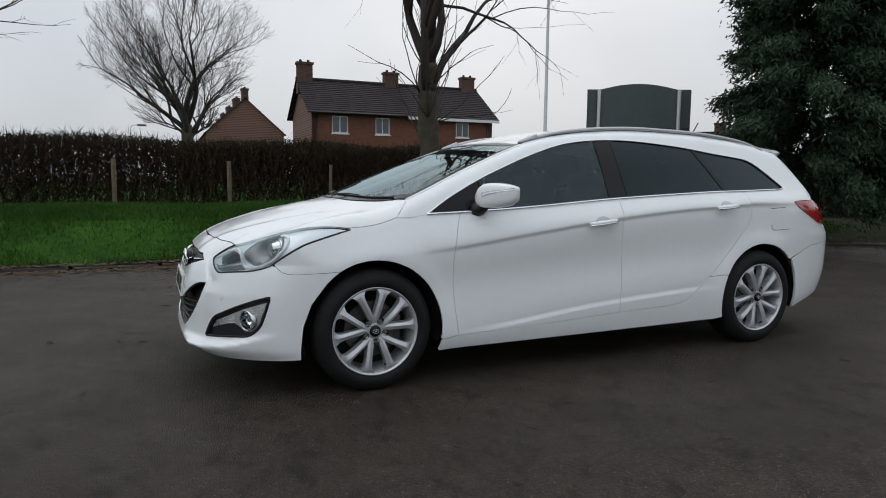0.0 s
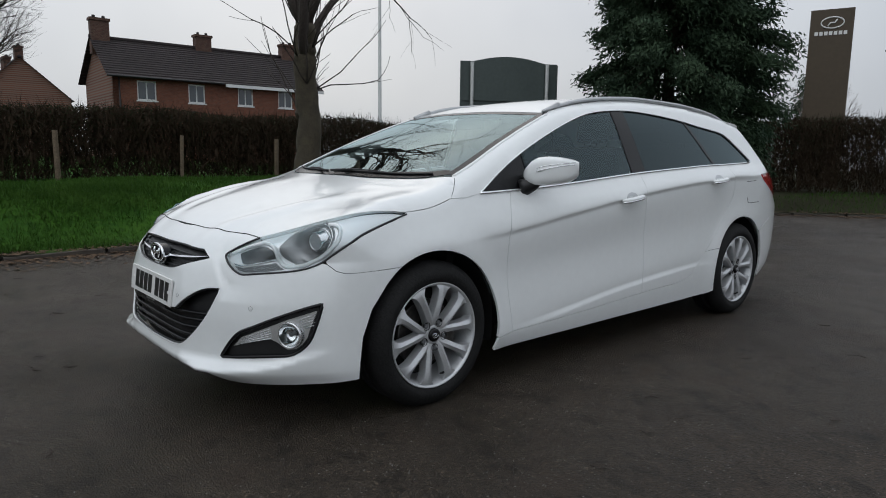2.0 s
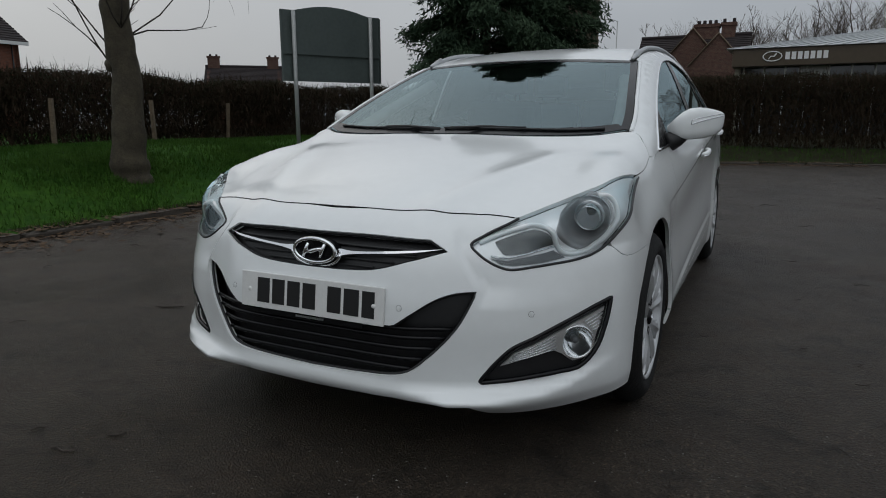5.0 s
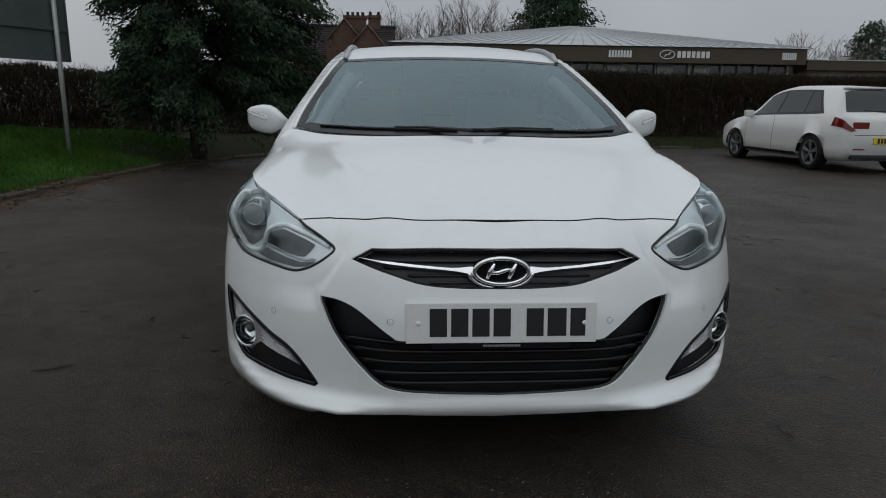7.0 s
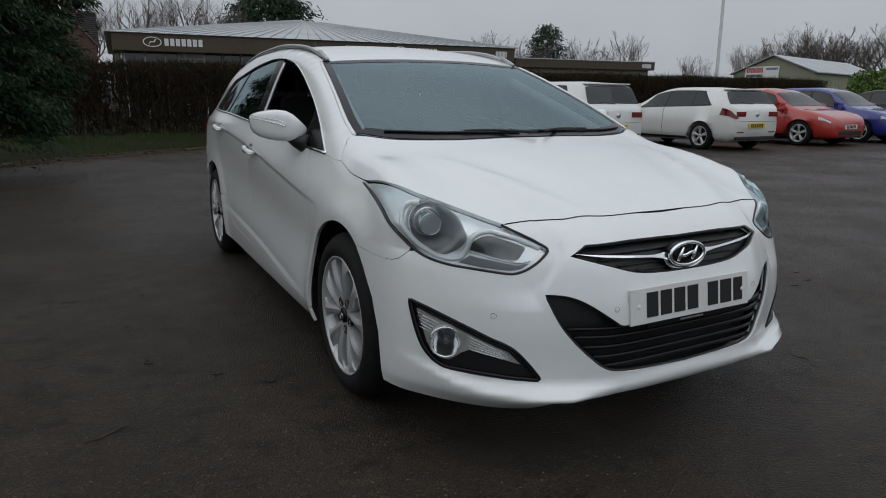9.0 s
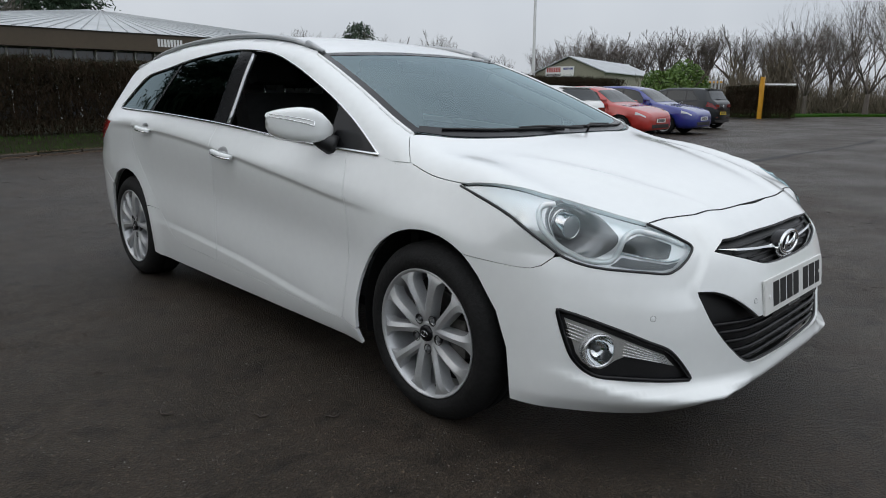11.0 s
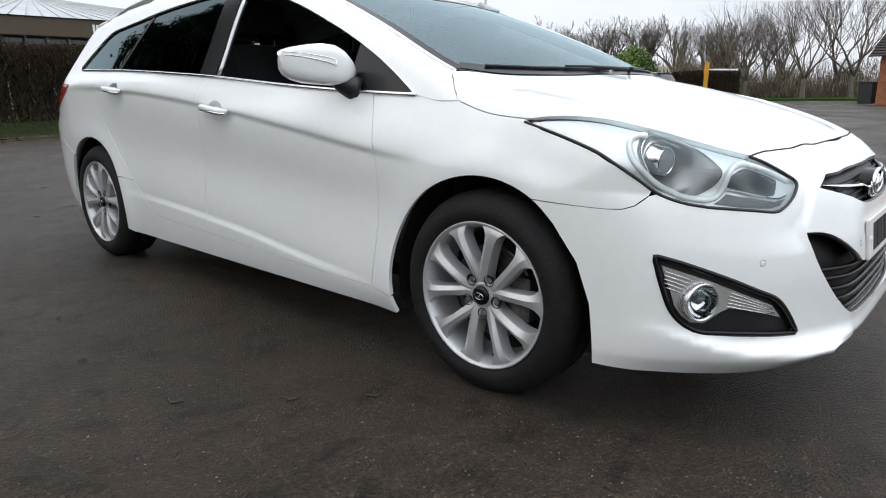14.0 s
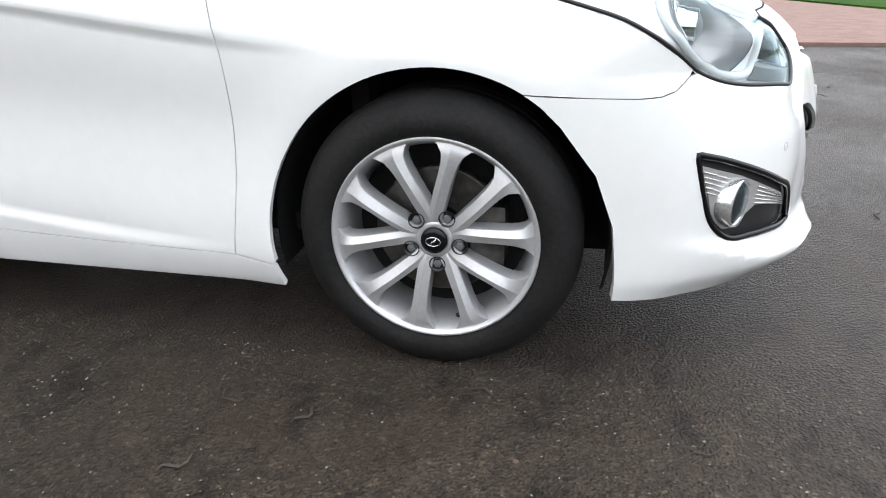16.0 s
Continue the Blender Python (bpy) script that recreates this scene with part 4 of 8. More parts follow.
def build_lamps(car):
    A = around
    outline = bend([A(*p) for p in LAMP_LOW]) + bend([A(*p) for p in LAMP_IN])[1:] + [A(*p) for p in LAMP_TOP][1:-1]
    for sign in (1, -1):
        lamp = new("headlamp", None)
        lamp.parent = car
        tagged(lamp, "clear swept-back headlamp with a round projector")
        axis = Vector((0.16, -0.98, -0.05)).normalized()
        rays = np.array(ring_of((0.728, -1.836, 0.737), axis, 0.074, 32))
        socket = [A(*q) for q in onto(rays, np.tile(np.array(axis), (32, 1)), 0.3)]
        skin("reflector", outline, lay_front, REFLECTOR, lamp, sign, off=-0.014, rim=0, gap=0.0, holes=[socket])
        edge = lay_front(np.array(socket))
        edge = edge - body_normal(edge) * 0.012
        c, n = Vector((0.728, -1.836, 0.737)), Vector((0.16, -0.98, -0.05)).normalized()
        v, m = [], len(edge)
        for q in edge:
            q = Vector(q)
            d = (q - c) - n * (q - c).dot(n)
            v += [q + d.normalized() * 0.008 - n * 0.010, q - n * 0.003, q.lerp(c + d.normalized() * 0.047, 0.5) - n * 0.006, c + d.normalized() * 0.0465 - n * 0.004]
        obj("projector_cone", ([(sign * p.x, p.y, p.z) for p in v], [(4 * i + j, 4 * ((i + 1) % m) + j, 4 * ((i + 1) % m) + j + 1, 4 * i + j + 1) for i in range(m) for j in (0, 1, 2)]), BEZEL, lamp)
        pocket = [A(0.680, -2.015, 0.673), A(0.667, -2.024, 0.703), A(0.637, -2.033, 0.721), A(0.607, -2.046, 0.721), A(0.534, -2.086, 0.691), A(0.525, -2.093, 0.680), A(0.549, -2.099, 0.655), A(0.568, -2.095, 0.650), A(0.619, -2.065, 0.657), A(0.661, -2.031, 0.667)]
        pocket = bend(pocket + pocket[:1], 4)[:-1]
        skin("indicator_bowl", pocket, lay_front, SMOKE, lamp, sign, off=-0.010, rim=0.004)
        skin("lower_grille", [A(0.711, -2.001, 0.638), A(0.677, -2.018, 0.661), A(0.629, -2.062, 0.651), A(0.565, -2.104, 0.636), A(0.521, -2.118, 0.641), A(0.551, -2.117, 0.623), A(0.585, -2.106, 0.619), A(0.661, -2.052, 0.627)], lay_front, LAMP_GREY, lamp, sign, off=-0.009, rim=0.004)
        drl = bend([A(0.753, -1.833, 0.808), A(0.780, -1.812, 0.804), A(0.801, -1.809, 0.786), A(0.814, -1.821, 0.761), A(0.818, -1.838, 0.736), A(0.809, -1.862, 0.707), A(0.790, -1.891, 0.679), A(0.764, -1.925, 0.660), A(0.741, -1.961, 0.651), A(0.716, -1.988, 0.649), A(0.694, -2.003, 0.658), A(0.683, -2.013, 0.678), A(0.673, -2.018, 0.709), A(0.648, -2.020, 0.729), A(0.615, -2.025, 0.735), A(0.595, -2.041, 0.731), A(0.536, -2.076, 0.708), A(0.480, -2.104, 0.682)], 4)
        strip("light_guide", drl, lay_front, LIGHT_GUIDE, lamp, sign, 0.0085, -0.011, step=0.02, sides=8, label="pale curved daytime light strip")
        strip("lower_chrome", bend([A(0.522, -2.114, 0.646), A(0.561, -2.102, 0.642), A(0.627, -2.060, 0.657), A(0.680, -2.015, 0.668)]), lay_front, CHROME, lamp, sign, 0.003, -0.006, step=0.02)
        c, n = (sign * 0.728, -1.836, 0.737), (sign * 0.16, -0.98, -0.05)
        obj("projector_flange", cone_data(c, n, [(-0.02, 0.0475), (0.004, 0.047), (0.008, 0.0445), (0.004, 0.041)], 32), LAMP_CHROME, lamp)
        obj("projector_barrel", cone_data(c, n, [(-0.02, 0.0415), (0.020, 0.040), (0.024, 0.0375), (0.044, 0.0365), (0.047, 0.0345), (0.044, 0.0325)], 32), CHROME, lamp)
        obj("projector_shroud", cone_data(c, n, [(-0.02, 0.006), (-0.010, 0.024), (0.012, 0.032), (0.044, 0.0325)], 32), REFLECTOR, lamp)
        obj("projector_lens", cone_data(c, n, [(0.038, 0.0325), (0.046, 0.029), (0.053, 0.021), (0.057, 0.011), (0.058, 0.0004)], 32), LENS_SOLID, lamp)
        skin("cover", outline, lay_front, LENS, lamp, sign, off=-0.002, rim=0.0, gap=0.0)
        strip("lower_seal", bend([A(*p) for p in LAMP_LOW + LAMP_IN[1:]]), lay_front, TRIM, lamp, sign, 0.0042, -0.001)
        # fog lamp in its black surround
        fog = new("fog_lamp", None)
        fog.parent = car
        tagged(fog, "round fog lamp with ribbed chrome in a black surround")
        eye = lay_front(np.array([A(0.757, -2.012, 0.392)]))[0]
        out = body_normal(eye[None])[0]
        socket = [A(*q) for q in ring_of(eye, out, 0.044, 24)]
        skin("surround", fog_line, lay_front, TRIM, fog, sign, off=-0.016, rim=0.02, gap=0.001, holes=[socket])
        strip("surround_edge", fog_line, lay_front, GLOSS_BLACK, fog, sign, 0.008, -0.004, close=True)
        wedge = [A(0.818, -1.924, 0.486), A(0.751, -2.020, 0.450), A(0.692, -2.082, 0.415), A(0.610, -2.145, 0.374), A(0.573, -2.160, 0.333), A(0.615, -2.141, 0.347), A(0.675, -2.096, 0.365), A(0.707, -2.066, 0.372), A(0.724, -2.048, 0.361), A(0.739, -2.030, 0.343), A(0.749, -2.017, 0.333), A(0.771, -1.991, 0.336), A(0.787, -1.971, 0.355), A(0.798, -1.957, 0.380), A(0.804, -1.949, 0.412), A(0.814, -1.935, 0.455)]
        skin("chrome_bowl", wedge, lay_front, FOG_SILVER, fog, sign, off=-0.010, rim=0.01, holes=[socket])
        # fine ribs run along the silver reflector on both sides of the lamp
        for k in range(5):
            u = (k + 0.5) / 5
            strip("chrome_rib", [A(0.598 + 0.012 * u, -2.150 + 0.004 * u, 0.345 + 0.024 * u), A(0.712 - 0.006 * u, -2.062, 0.374 + 0.046 * u)], lay_front, LAMP_CHROME, fog, sign, 0.0016, -0.008, step=0.04, sides=4)
            strip("chrome_rib", [A(0.814 - 0.004 * u, -1.930, 0.476 - 0.050 * u), A(0.770 + 0.022 * u, -1.990 + 0.03 * u, 0.453 - 0.040 * u)], lay_front, LAMP_CHROME, fog, sign, 0.0016, -0.008, step=0.04, sides=4)
        p, n = eye, Vector((out[0] * sign, out[1], out[2]))
        aim = (n * 0.55 + Vector((0.1 * sign, -1, 0)) * 0.45).normalized()
        c = Vector((p[0] * sign, p[1], p[2])) - n * 0.006
        obj("lens_ring", cone_data(c, aim, [(-0.03, 0.053), (0.002, 0.052), (0.009, 0.049), (0.002, 0.044)]), LAMP_CHROME, fog)
        obj("bowl", cone_data(c, aim, [(0.001, 0.046), (-0.012, 0.042), (-0.026, 0.032), (-0.036, 0.018), (-0.039, 0.0004)]), CHROME, fog)
        obj("bulb_cap", cone_data(c, aim, [(-0.036, 0.010), (-0.012, 0.010), (-0.009, 0.008), (-0.008, 0.0004)]), LAMP_GREY, fog)
        obj("lens", cone_data(c, aim, [(0.002, 0.047), (0.007, 0.036), (0.010, 0.018), (0.011, 0.0004)]), LENS, fog)
        # parking sensors
        for x, z in ((0.303, 0.502), (0.638, 0.489)):
            y = float(nose(z) + nose_plan(x))
            q = lay_front(np.array([A(x, y, z)]))[0]
            m = body_normal(q[None])[0]
            q[0] *= sign
            m[0] *= sign
            obj("parking_sensor", cone_data(q, m, [(-0.004, 0.0078), (0.0004, 0.0076), (0.0006, 0.0070), (0.0, 0.0066), (0.0004, 0.006), (0.0005, 0.0004)], 20), PAINT, car)
            obj("sensor_gap", cone_data(q, m, [(0.0002, 0.0088), (0.0005, 0.0085), (0.0002, 0.0078)], 20), TRIM, car)


def build_grilles(car):
    A = around
    g = new("grille", None)
    g.parent = car
    tagged(g, "black grille with two chrome wings and an oval badge")
    skin("backing", grille_line, lay_front, TRIM, g, off=-0.030, rim=0, gap=-0.012)
    strip("grille_edge", grille_line, lay_front, GLOSS_BLACK, g, 1, 0.005, -0.010, close=True)
    for k, z in enumerate((0.608, 0.628, 0.650, 0.670)):
        half = 0.36 - max(0.0, 0.66 - z) * 3.2
        strip("slat", [A(x, float(nose(z) + nose_plan(abs(x))), z) for x in np.linspace(-half, half, 15)], lay_front, TRIM, g, 1, 0.004, -0.024, step=0.05)
    for sign in (1, -1):
        up = [(0.397, 0.664), (0.31, 0.659), (0.205, 0.650), (0.13, 0.645), (0.085, 0.648), (0.074, 0.646)]
        low = [(0.066, 0.619), (0.080, 0.626), (0.110, 0.634), (0.16, 0.640), (0.245, 0.647), (0.33, 0.655)]
        wing = bend([A(x, float(nose(z) + nose_plan(x)), z) for x, z in up]) + bend([A(x, float(nose(z) + nose_plan(x)), z) for x, z in low])
        skin("chrome_wing", wing, lay_front, CHROME, g, sign, off=-0.004, rim=0.02, gap=0.0)
    cy = -2.229
    ell = lambda a, b, y: [(a * math.cos(t), y, 0.637 + b * math.sin(t)) for t in np.linspace(0, 2 * math.pi, 41)[:-1]]
    tube("lower_collar", [(0.088 * math.cos(t), -2.226, 0.634 + 0.047 * math.sin(t)) for t in np.linspace(math.pi * 1.02, math.pi * 1.98, 21)], 0.006, CHROME, g, 8)
    v = ell(0.075, 0.037, cy) + ell(0.075, 0.037, cy + 0.03)
    obj("badge_plate", (v, [tuple(range(40))[::-1]] + [(i, (i + 1) % 40, 40 + (i + 1) % 40, 40 + i) for i in range(40)]), GLOSS_BLACK, g, smooth=False)
    tube("badge_ring", ell(0.074, 0.036, cy - 0.004), 0.0062, CHROME, g, 10, True)
    for k in (-1, 1):
        tube("badge_post", [(k * 0.030 - 0.010, cy - 0.005, 0.617), (k * 0.030 - 0.002, cy - 0.006, 0.637), (k * 0.030 + 0.010, cy - 0.005, 0.659)], [0.0055, 0.0075, 0.0055], CHROME, g, 8)
    tube("badge_bar", [(-0.030, cy - 0.006, 0.632), (-0.010, cy - 0.007, 0.634), (0.010, cy - 0.007, 0.641), (0.030, cy - 0.006, 0.644)], [0.005, 0.0065, 0.0065, 0.005], CHROME, g, 8)
    k = new("air_intake", None)
    k.parent = car
    tagged(k, "black lower air intake with glossy cross slats")
    skin("backing", intake_line, lay_front, TRIM, k, off=-0.055, rim=0, gap=-0.015)
    a = np.array(intake_line)
    for z in (0.318, 0.348, 0.380, 0.412, 0.440):
        xs = []
        for (u0, z0), (u1, z1) in zip(a, np.roll(a, -1, 0)):
            if (z0 > z) != (z1 > z):
                xs.append(u0 + (u1 - u0) * (z - z0) / (z1 - z0))
        half = max(xs) - 0.004
        strip("slat", [(u, z) for u in np.linspace(-half, half, 21)], lay_front, GLOSS_BLACK, k, 1, 0.0075, -0.022, step=0.05, sides=6)
    strip("intake_edge", intake_line, lay_front, TRIM, k, 1, 0.005, -0.012, close=True)
    p = new("number_plate", None)
    p.parent = car
    p.matrix_basis = Matrix.Translation((0, -2.266, 0.501)) @ Matrix.Rotation(radians(-7), 4, "X")
    tagged(p, "white front number plate with dark bars")
    boxes("plate", [((-0.262, -0.004, -0.0555), (0.262, 0.004, 0.0555))], PLATE_WHITE, p, 0.003)
    x = -0.197
    for wide in (0.047, 0.047, 0.047, 0.047, None, 0.047, 0.052, 0.042):
        if wide is None:
            x += 0.033
            continue
        boxes("character_bar", [((x, -0.0056, -0.037), (x + wide, -0.0042, 0.040))], INK, p)
        x += wide + 0.011
    for s in (-0.228, 0.228):
        obj("plate_screw", cone_data((s, -0.004, 0.0), (0, -1, 0), [(0, 0.0075), (0.002, 0.006), (0.0025, 0.0004)], 14), SIGN_WHITE, p)
    boxes("plate_carrier", [((-0.19, 0.002, -0.072), (0.19, 0.008, -0.0556))], GLOSS_BLACK, p)
    boxes("carrier_writing", [((-0.05 + 0.0065 * i, 0.0006, -0.067), (-0.0452 + 0.0065 * i, 0.0018, -0.061)) for i in range(16)], SATIN, p)


def build_mirrors(car):
    for sign in (1, -1):
        m = new("door_mirror", None)
        m.parent = car
        tagged(m, "white door mirror with a clear indicator strip")
        v, f, n = [], [], 28
        # along the housing: outward place, lower and upper edge, depth and middle
        rows = [(0.792, 0.972, 0.990, 0.012, -0.775), (0.802, 0.960, 1.000, 0.026, -0.773), (0.822, 0.946, 1.020, 0.042, -0.770), (0.852, 0.934, 1.048, 0.053, -0.764), (0.880, 0.931, 1.063, 0.057, -0.755), (0.915, 0.933, 1.067, 0.060, -0.735), (0.948, 0.939, 1.063, 0.058, -0.710), (0.978, 0.950, 1.056, 0.050, -0.688), (0.998, 0.966, 1.048, 0.036, -0.668), (1.007, 0.986, 1.041, 0.020, -0.655), (1.010, 1.018, 1.030, 0.003, -0.650)]

        def front_at(x, z):
            lo, hi, hd, yc = (float(np.interp(x, [r[0] for r in rows], [r[i] for r in rows])) for i in (1, 2, 3, 4))
            s = min(0.98, abs((z - (lo + hi) / 2) / ((hi - lo) / 2)))
            return yc - hd * (1 - s ** (1 / 0.58)) ** 0.29
        for x, lo, hi, hd, yc in rows:
            for k in range(n):
                t = 2 * math.pi * k / n
                c, s = math.cos(t), math.sin(t)
                c = math.copysign(abs(c) ** 0.58, c)
                s = math.copysign(abs(s) ** 0.58, s)
                v.append((sign * x, yc + hd * (c if c < 0 else 0.6 * min(1, 2 * c)), (lo + hi) / 2 + (hi - lo) / 2 * s))
        for i in range(len(rows) - 1):
            for k in range(n):
                l = (k + 1) % n
                q = (i * n + k, i * n + l, (i + 1) * n + l, (i + 1) * n + k)
                f.append(q if sign > 0 else q[::-1])
        f += [tuple(range(n)), tuple(range((len(rows) - 1) * n, len(rows) * n))]
        obj("housing", (v, f), PAINT, m)
        edge_lo, edge_hi = [], []
        for k in range(11):
            u = k / 10
            x = 0.893 + 0.113 * u
            mid, half = 1.004 + 0.031 * u ** 0.8, 0.0085 * (1 - 0.45 * u)
            for line, z in ((edge_lo, mid - half), (edge_hi, mid + half)):
                line.append((sign * x, front_at(x, z) - 0.0025, z))
        g = edge_lo + edge_hi
        obj("indicator", (g, [(k, k + 1, 12 + k, 11 + k) for k in range(10)]), LIGHT_GUIDE, m, label="clear indicator strip")
        tube("indicator_rim", edge_lo + edge_hi[::-1], 0.0022, CHROME, m, 6, close=True, label="thin chrome rim")
        tube("arm", [(sign * 0.79, -0.80, 0.915), (sign * 0.81, -0.785, 0.924), (sign * 0.84, -0.772, 0.940), (sign * 0.87, -0.760, 0.955)], [0.042, 0.042, 0.036, 0.022], TRIM, m, 10, label="black mirror arm")
        g = [(sign * x, y, z) for x, y, z in ((0.835, -0.733, 0.952), (0.970, -0.655, 0.962), (0.972, -0.655, 1.042), (0.862, -0.722, 1.044))]
        obj("mirror_glass", (g, [(0, 1, 2, 3)]), CHROME, m, smooth=False)


def build_fittings(car):
    for sign in (1, -1):
        for y0, y1, z0, z1 in ((-0.095, 0.105, 0.832, 0.853), (0.905, 1.085, 0.918, 0.934)):
            h = new("door_handle", None)
            h.parent = car
            tagged(h, "chrome-edged white door handle")
            mid = ((y0 + y1) / 2, (z0 + z1) / 2)
            cup = [(mid[0] + 0.052 * math.cos(t), mid[1] + 0.004 + 0.030 * math.sin(t)) for t in np.linspace(0, 2 * math.pi, 25)[:-1]]
            skin("handle_cup", cup, lay_side, SATIN, h, sign, off=0.0012, rim=0.002, gap=0)
            line = [(y0 + (y1 - y0) * k / 8, z0 + (z1 - z0) * k / 8) for k in range(9)]
            p = lay_side(np.array(line))
            pts = [(sign * (q[0] + 0.010 + 0.022 * math.sin(math.pi * k / 8) ** 0.5), q[1], q[2]) for k, q in enumerate(p)]
            tube("grip", pts, [0.009, 0.013, 0.014, 0.014, 0.014, 0.014, 0.014, 0.013, 0.009], PAINT, h, 10)
            tube("chrome_edge", [(x + sign * 0.009, y, z - 0.008) for x, y, z in pts], 0.0055, CHROME, h, 6)
        ys = np.linspace(-0.36, 1.60, 22)
        q = lay_top(np.stack([np.full(22, ROOF_X + 0.01), ys], -1))
        up = [0.000, 0.006, 0.010, 0.012] + [0.012] * 14 + [0.011, 0.008, 0.003, -0.004]
        tube("roof_rail", [(sign * a[0], a[1], a[2] + u) for a, u in zip(q, up)], [0.010, 0.013] + [0.013] * 18 + [0.012, 0.008], RAIL, car, 8, label="satin grey roof rail")
        tube("rail_foot", [(sign * q[0][0], q[0][1] - 0.03, q[0][2] - 0.004), (sign * q[1][0], q[1][1], q[1][2] + 0.012)], [0.010, 0.018], RAIL, car, 8)
    for k, pts in enumerate(([(-0.62, -1.205), (-0.45, -1.283), (-0.22, -1.330), (0.0, -1.345)], [(0.05, -1.352), (0.20, -1.335), (0.40, -1.288), (0.60, -1.20)])):
        w = new("wiper", None)
        w.parent = car
        p = lay_top(np.array(bend([(-a, b) for a, b in pts])))
        tube("wiper_blade", [(x, y, z + 0.004) for x, y, z in p], 0.0045, TRIM, w, 6)
        s = p[-1] if k == 0 else p[0]
        e = p[len(p) // 2]
        tube("wiper_arm", [(s[0] * 0.92 + 0.05, s[1] - 0.05, s[2] + 0.004), ((s[0] + e[0]) / 2, (s[1] + e[1]) / 2, (s[2] + e[2]) / 2 + 0.012), (e[0], e[1], e[2] + 0.010)], [0.007, 0.005, 0.0035], TRIM, w, 6)
    boxes("underbody", [((-0.52, -1.96, 0.17), (0.52, 1.95, 0.24))], CAVITY, car, 0.02)
    boxes("bulkhead", [((-0.74, -1.22, 0.24), (0.74, -1.18, 0.86))], CAVITY, car)


def build_cabin(car):
    c = new("cabin", None)
    c.parent = car
    tagged(c, "dark grey car cabin with cloth seats")
    boxes("floor", [((-0.72, -1.15, 0.26), (0.72, 2.0, 0.30))], CABIN, c)
    bm = bmesh.new()
    box(bm, (-0.68, -1.16, 0.62), (0.68, -0.62, 0.90), 0.06)
    part("dashboard", bm, CABIN, c)
    bm = bmesh.new()
    box(bm, (-0.55, -0.80, 0.88), (-0.22, -0.60, 0.965), 0.03)
    part("instrument_hood", bm, CABIN, c)
    tube("steering_wheel", [(-0.38 + 0.185 * math.cos(t), -0.55 + 0.06 * math.sin(t), 0.84 + 0.175 * math.sin(t)) for t in np.linspace(0, 6.2832, 29)[:-1]], 0.016, TRIM, c, 8, True)
    for x, y in ((-0.38, 0.05), (0.38, 0.05), (-0.38, 0.98), (0.38, 0.98)):
        s = new("seat", None)
        s.parent = c
        bm = bmesh.new()
        box(bm, (x - 0.25, y - 0.42, 0.36), (x + 0.25, y + 0.12, 0.55), 0.07)
        part("cushion", bm, CABIN, s)
        bm = bmesh.new()
        box(bm, (x - 0.24, -0.075, 0.0), (x + 0.24, 0.075, 0.62), 0.06, Matrix.Translation((0, y + 0.13, 0.52)) @ Matrix.Rotation(radians(-14), 4, "X"))
        part("backrest", bm, CABIN, s)
        bm = bmesh.new()
        box(bm, (x - 0.13, -0.05, 0.0), (x + 0.13, 0.05, 0.17), 0.045, Matrix.Translation((0, y + 0.31, 1.17)) @ Matrix.Rotation(radians(-10), 4, "X"))
        part("headrest", bm, CABIN, s)
        for k in (-0.06, 0.06):
            tube("headrest_post", [(x + k, y + 0.29, 1.08), (x + k, y + 0.315, 1.20)], 0.006, CHROME, s, 6)
    skin("headliner", mirrored([(0.0, -0.40), (0.5, -0.38), (0.52, 1.9), (0.0, 1.95)]), lay_top, CURTAIN, c, off=-0.035, rim=0, step=0.12)
    bm = bmesh.new()
    box(bm, (-0.11, -0.42, 1.215), (0.11, -0.39, 1.275), 0.012)
    part("rear_view_mirror", bm, TRIM, c)
    for sign in (1, -1):
        tube("pillar_trim", [(sign * a, b, h - 0.045) for (a, b), h in zip([(0.64, -1.1), (0.60, -0.8), (0.55, -0.5), (0.53, -0.42)], (0.98, 1.10, 1.215, 1.25))], 0.03, CURTAIN, c, 8)
        skin("door_card", [(-0.85, 0.35), (1.1, 0.40), (1.15, 0.98), (0.2, 0.94), (-0.85, 0.88)], lay_side, CABIN, c, sign, off=-0.07, rim=0, step=0.12)
    boxes("load_cover", [((-0.60, 1.35, 0.86), (0.60, 2.0, 0.90))], CABIN, c)


build_wheels(estate)
build_lamps(estate)
build_grilles(estate)
build_mirrors(estate)
build_fittings(estate)
build_cabin(estate)
for ob in estate.children_recursive:
    if ob.type == "MESH" and ob.data.materials and ob.data.materials[0] in (LENS, SCREEN, SIDE_GLASS, TINTED):
        ob.visible_shadow = False

# ---- ground: wet car park, kerb, grass banks ----
KERB_LINE = bend([(-4.5, -40), (-4.5, -10), (-4.5, 0.0), (-4.5, 3.5), (-4.25, 6.2), (-3.55, 8.3), (-2.2, 10.0), (-0.2, 11.4), (2.2, 12.3), (5.0, 12.8), (12, 13.1), (26, 13.6), (29, 13.8)], 8)
HEDGE_LINE = [(-8.5, -38), (-8.5, -6), (-8.5, 4), (-8.3, 9), (-6.6, 12.8), (-3.0, 14.3), (4.0, 14.9), (28, 15.4)]


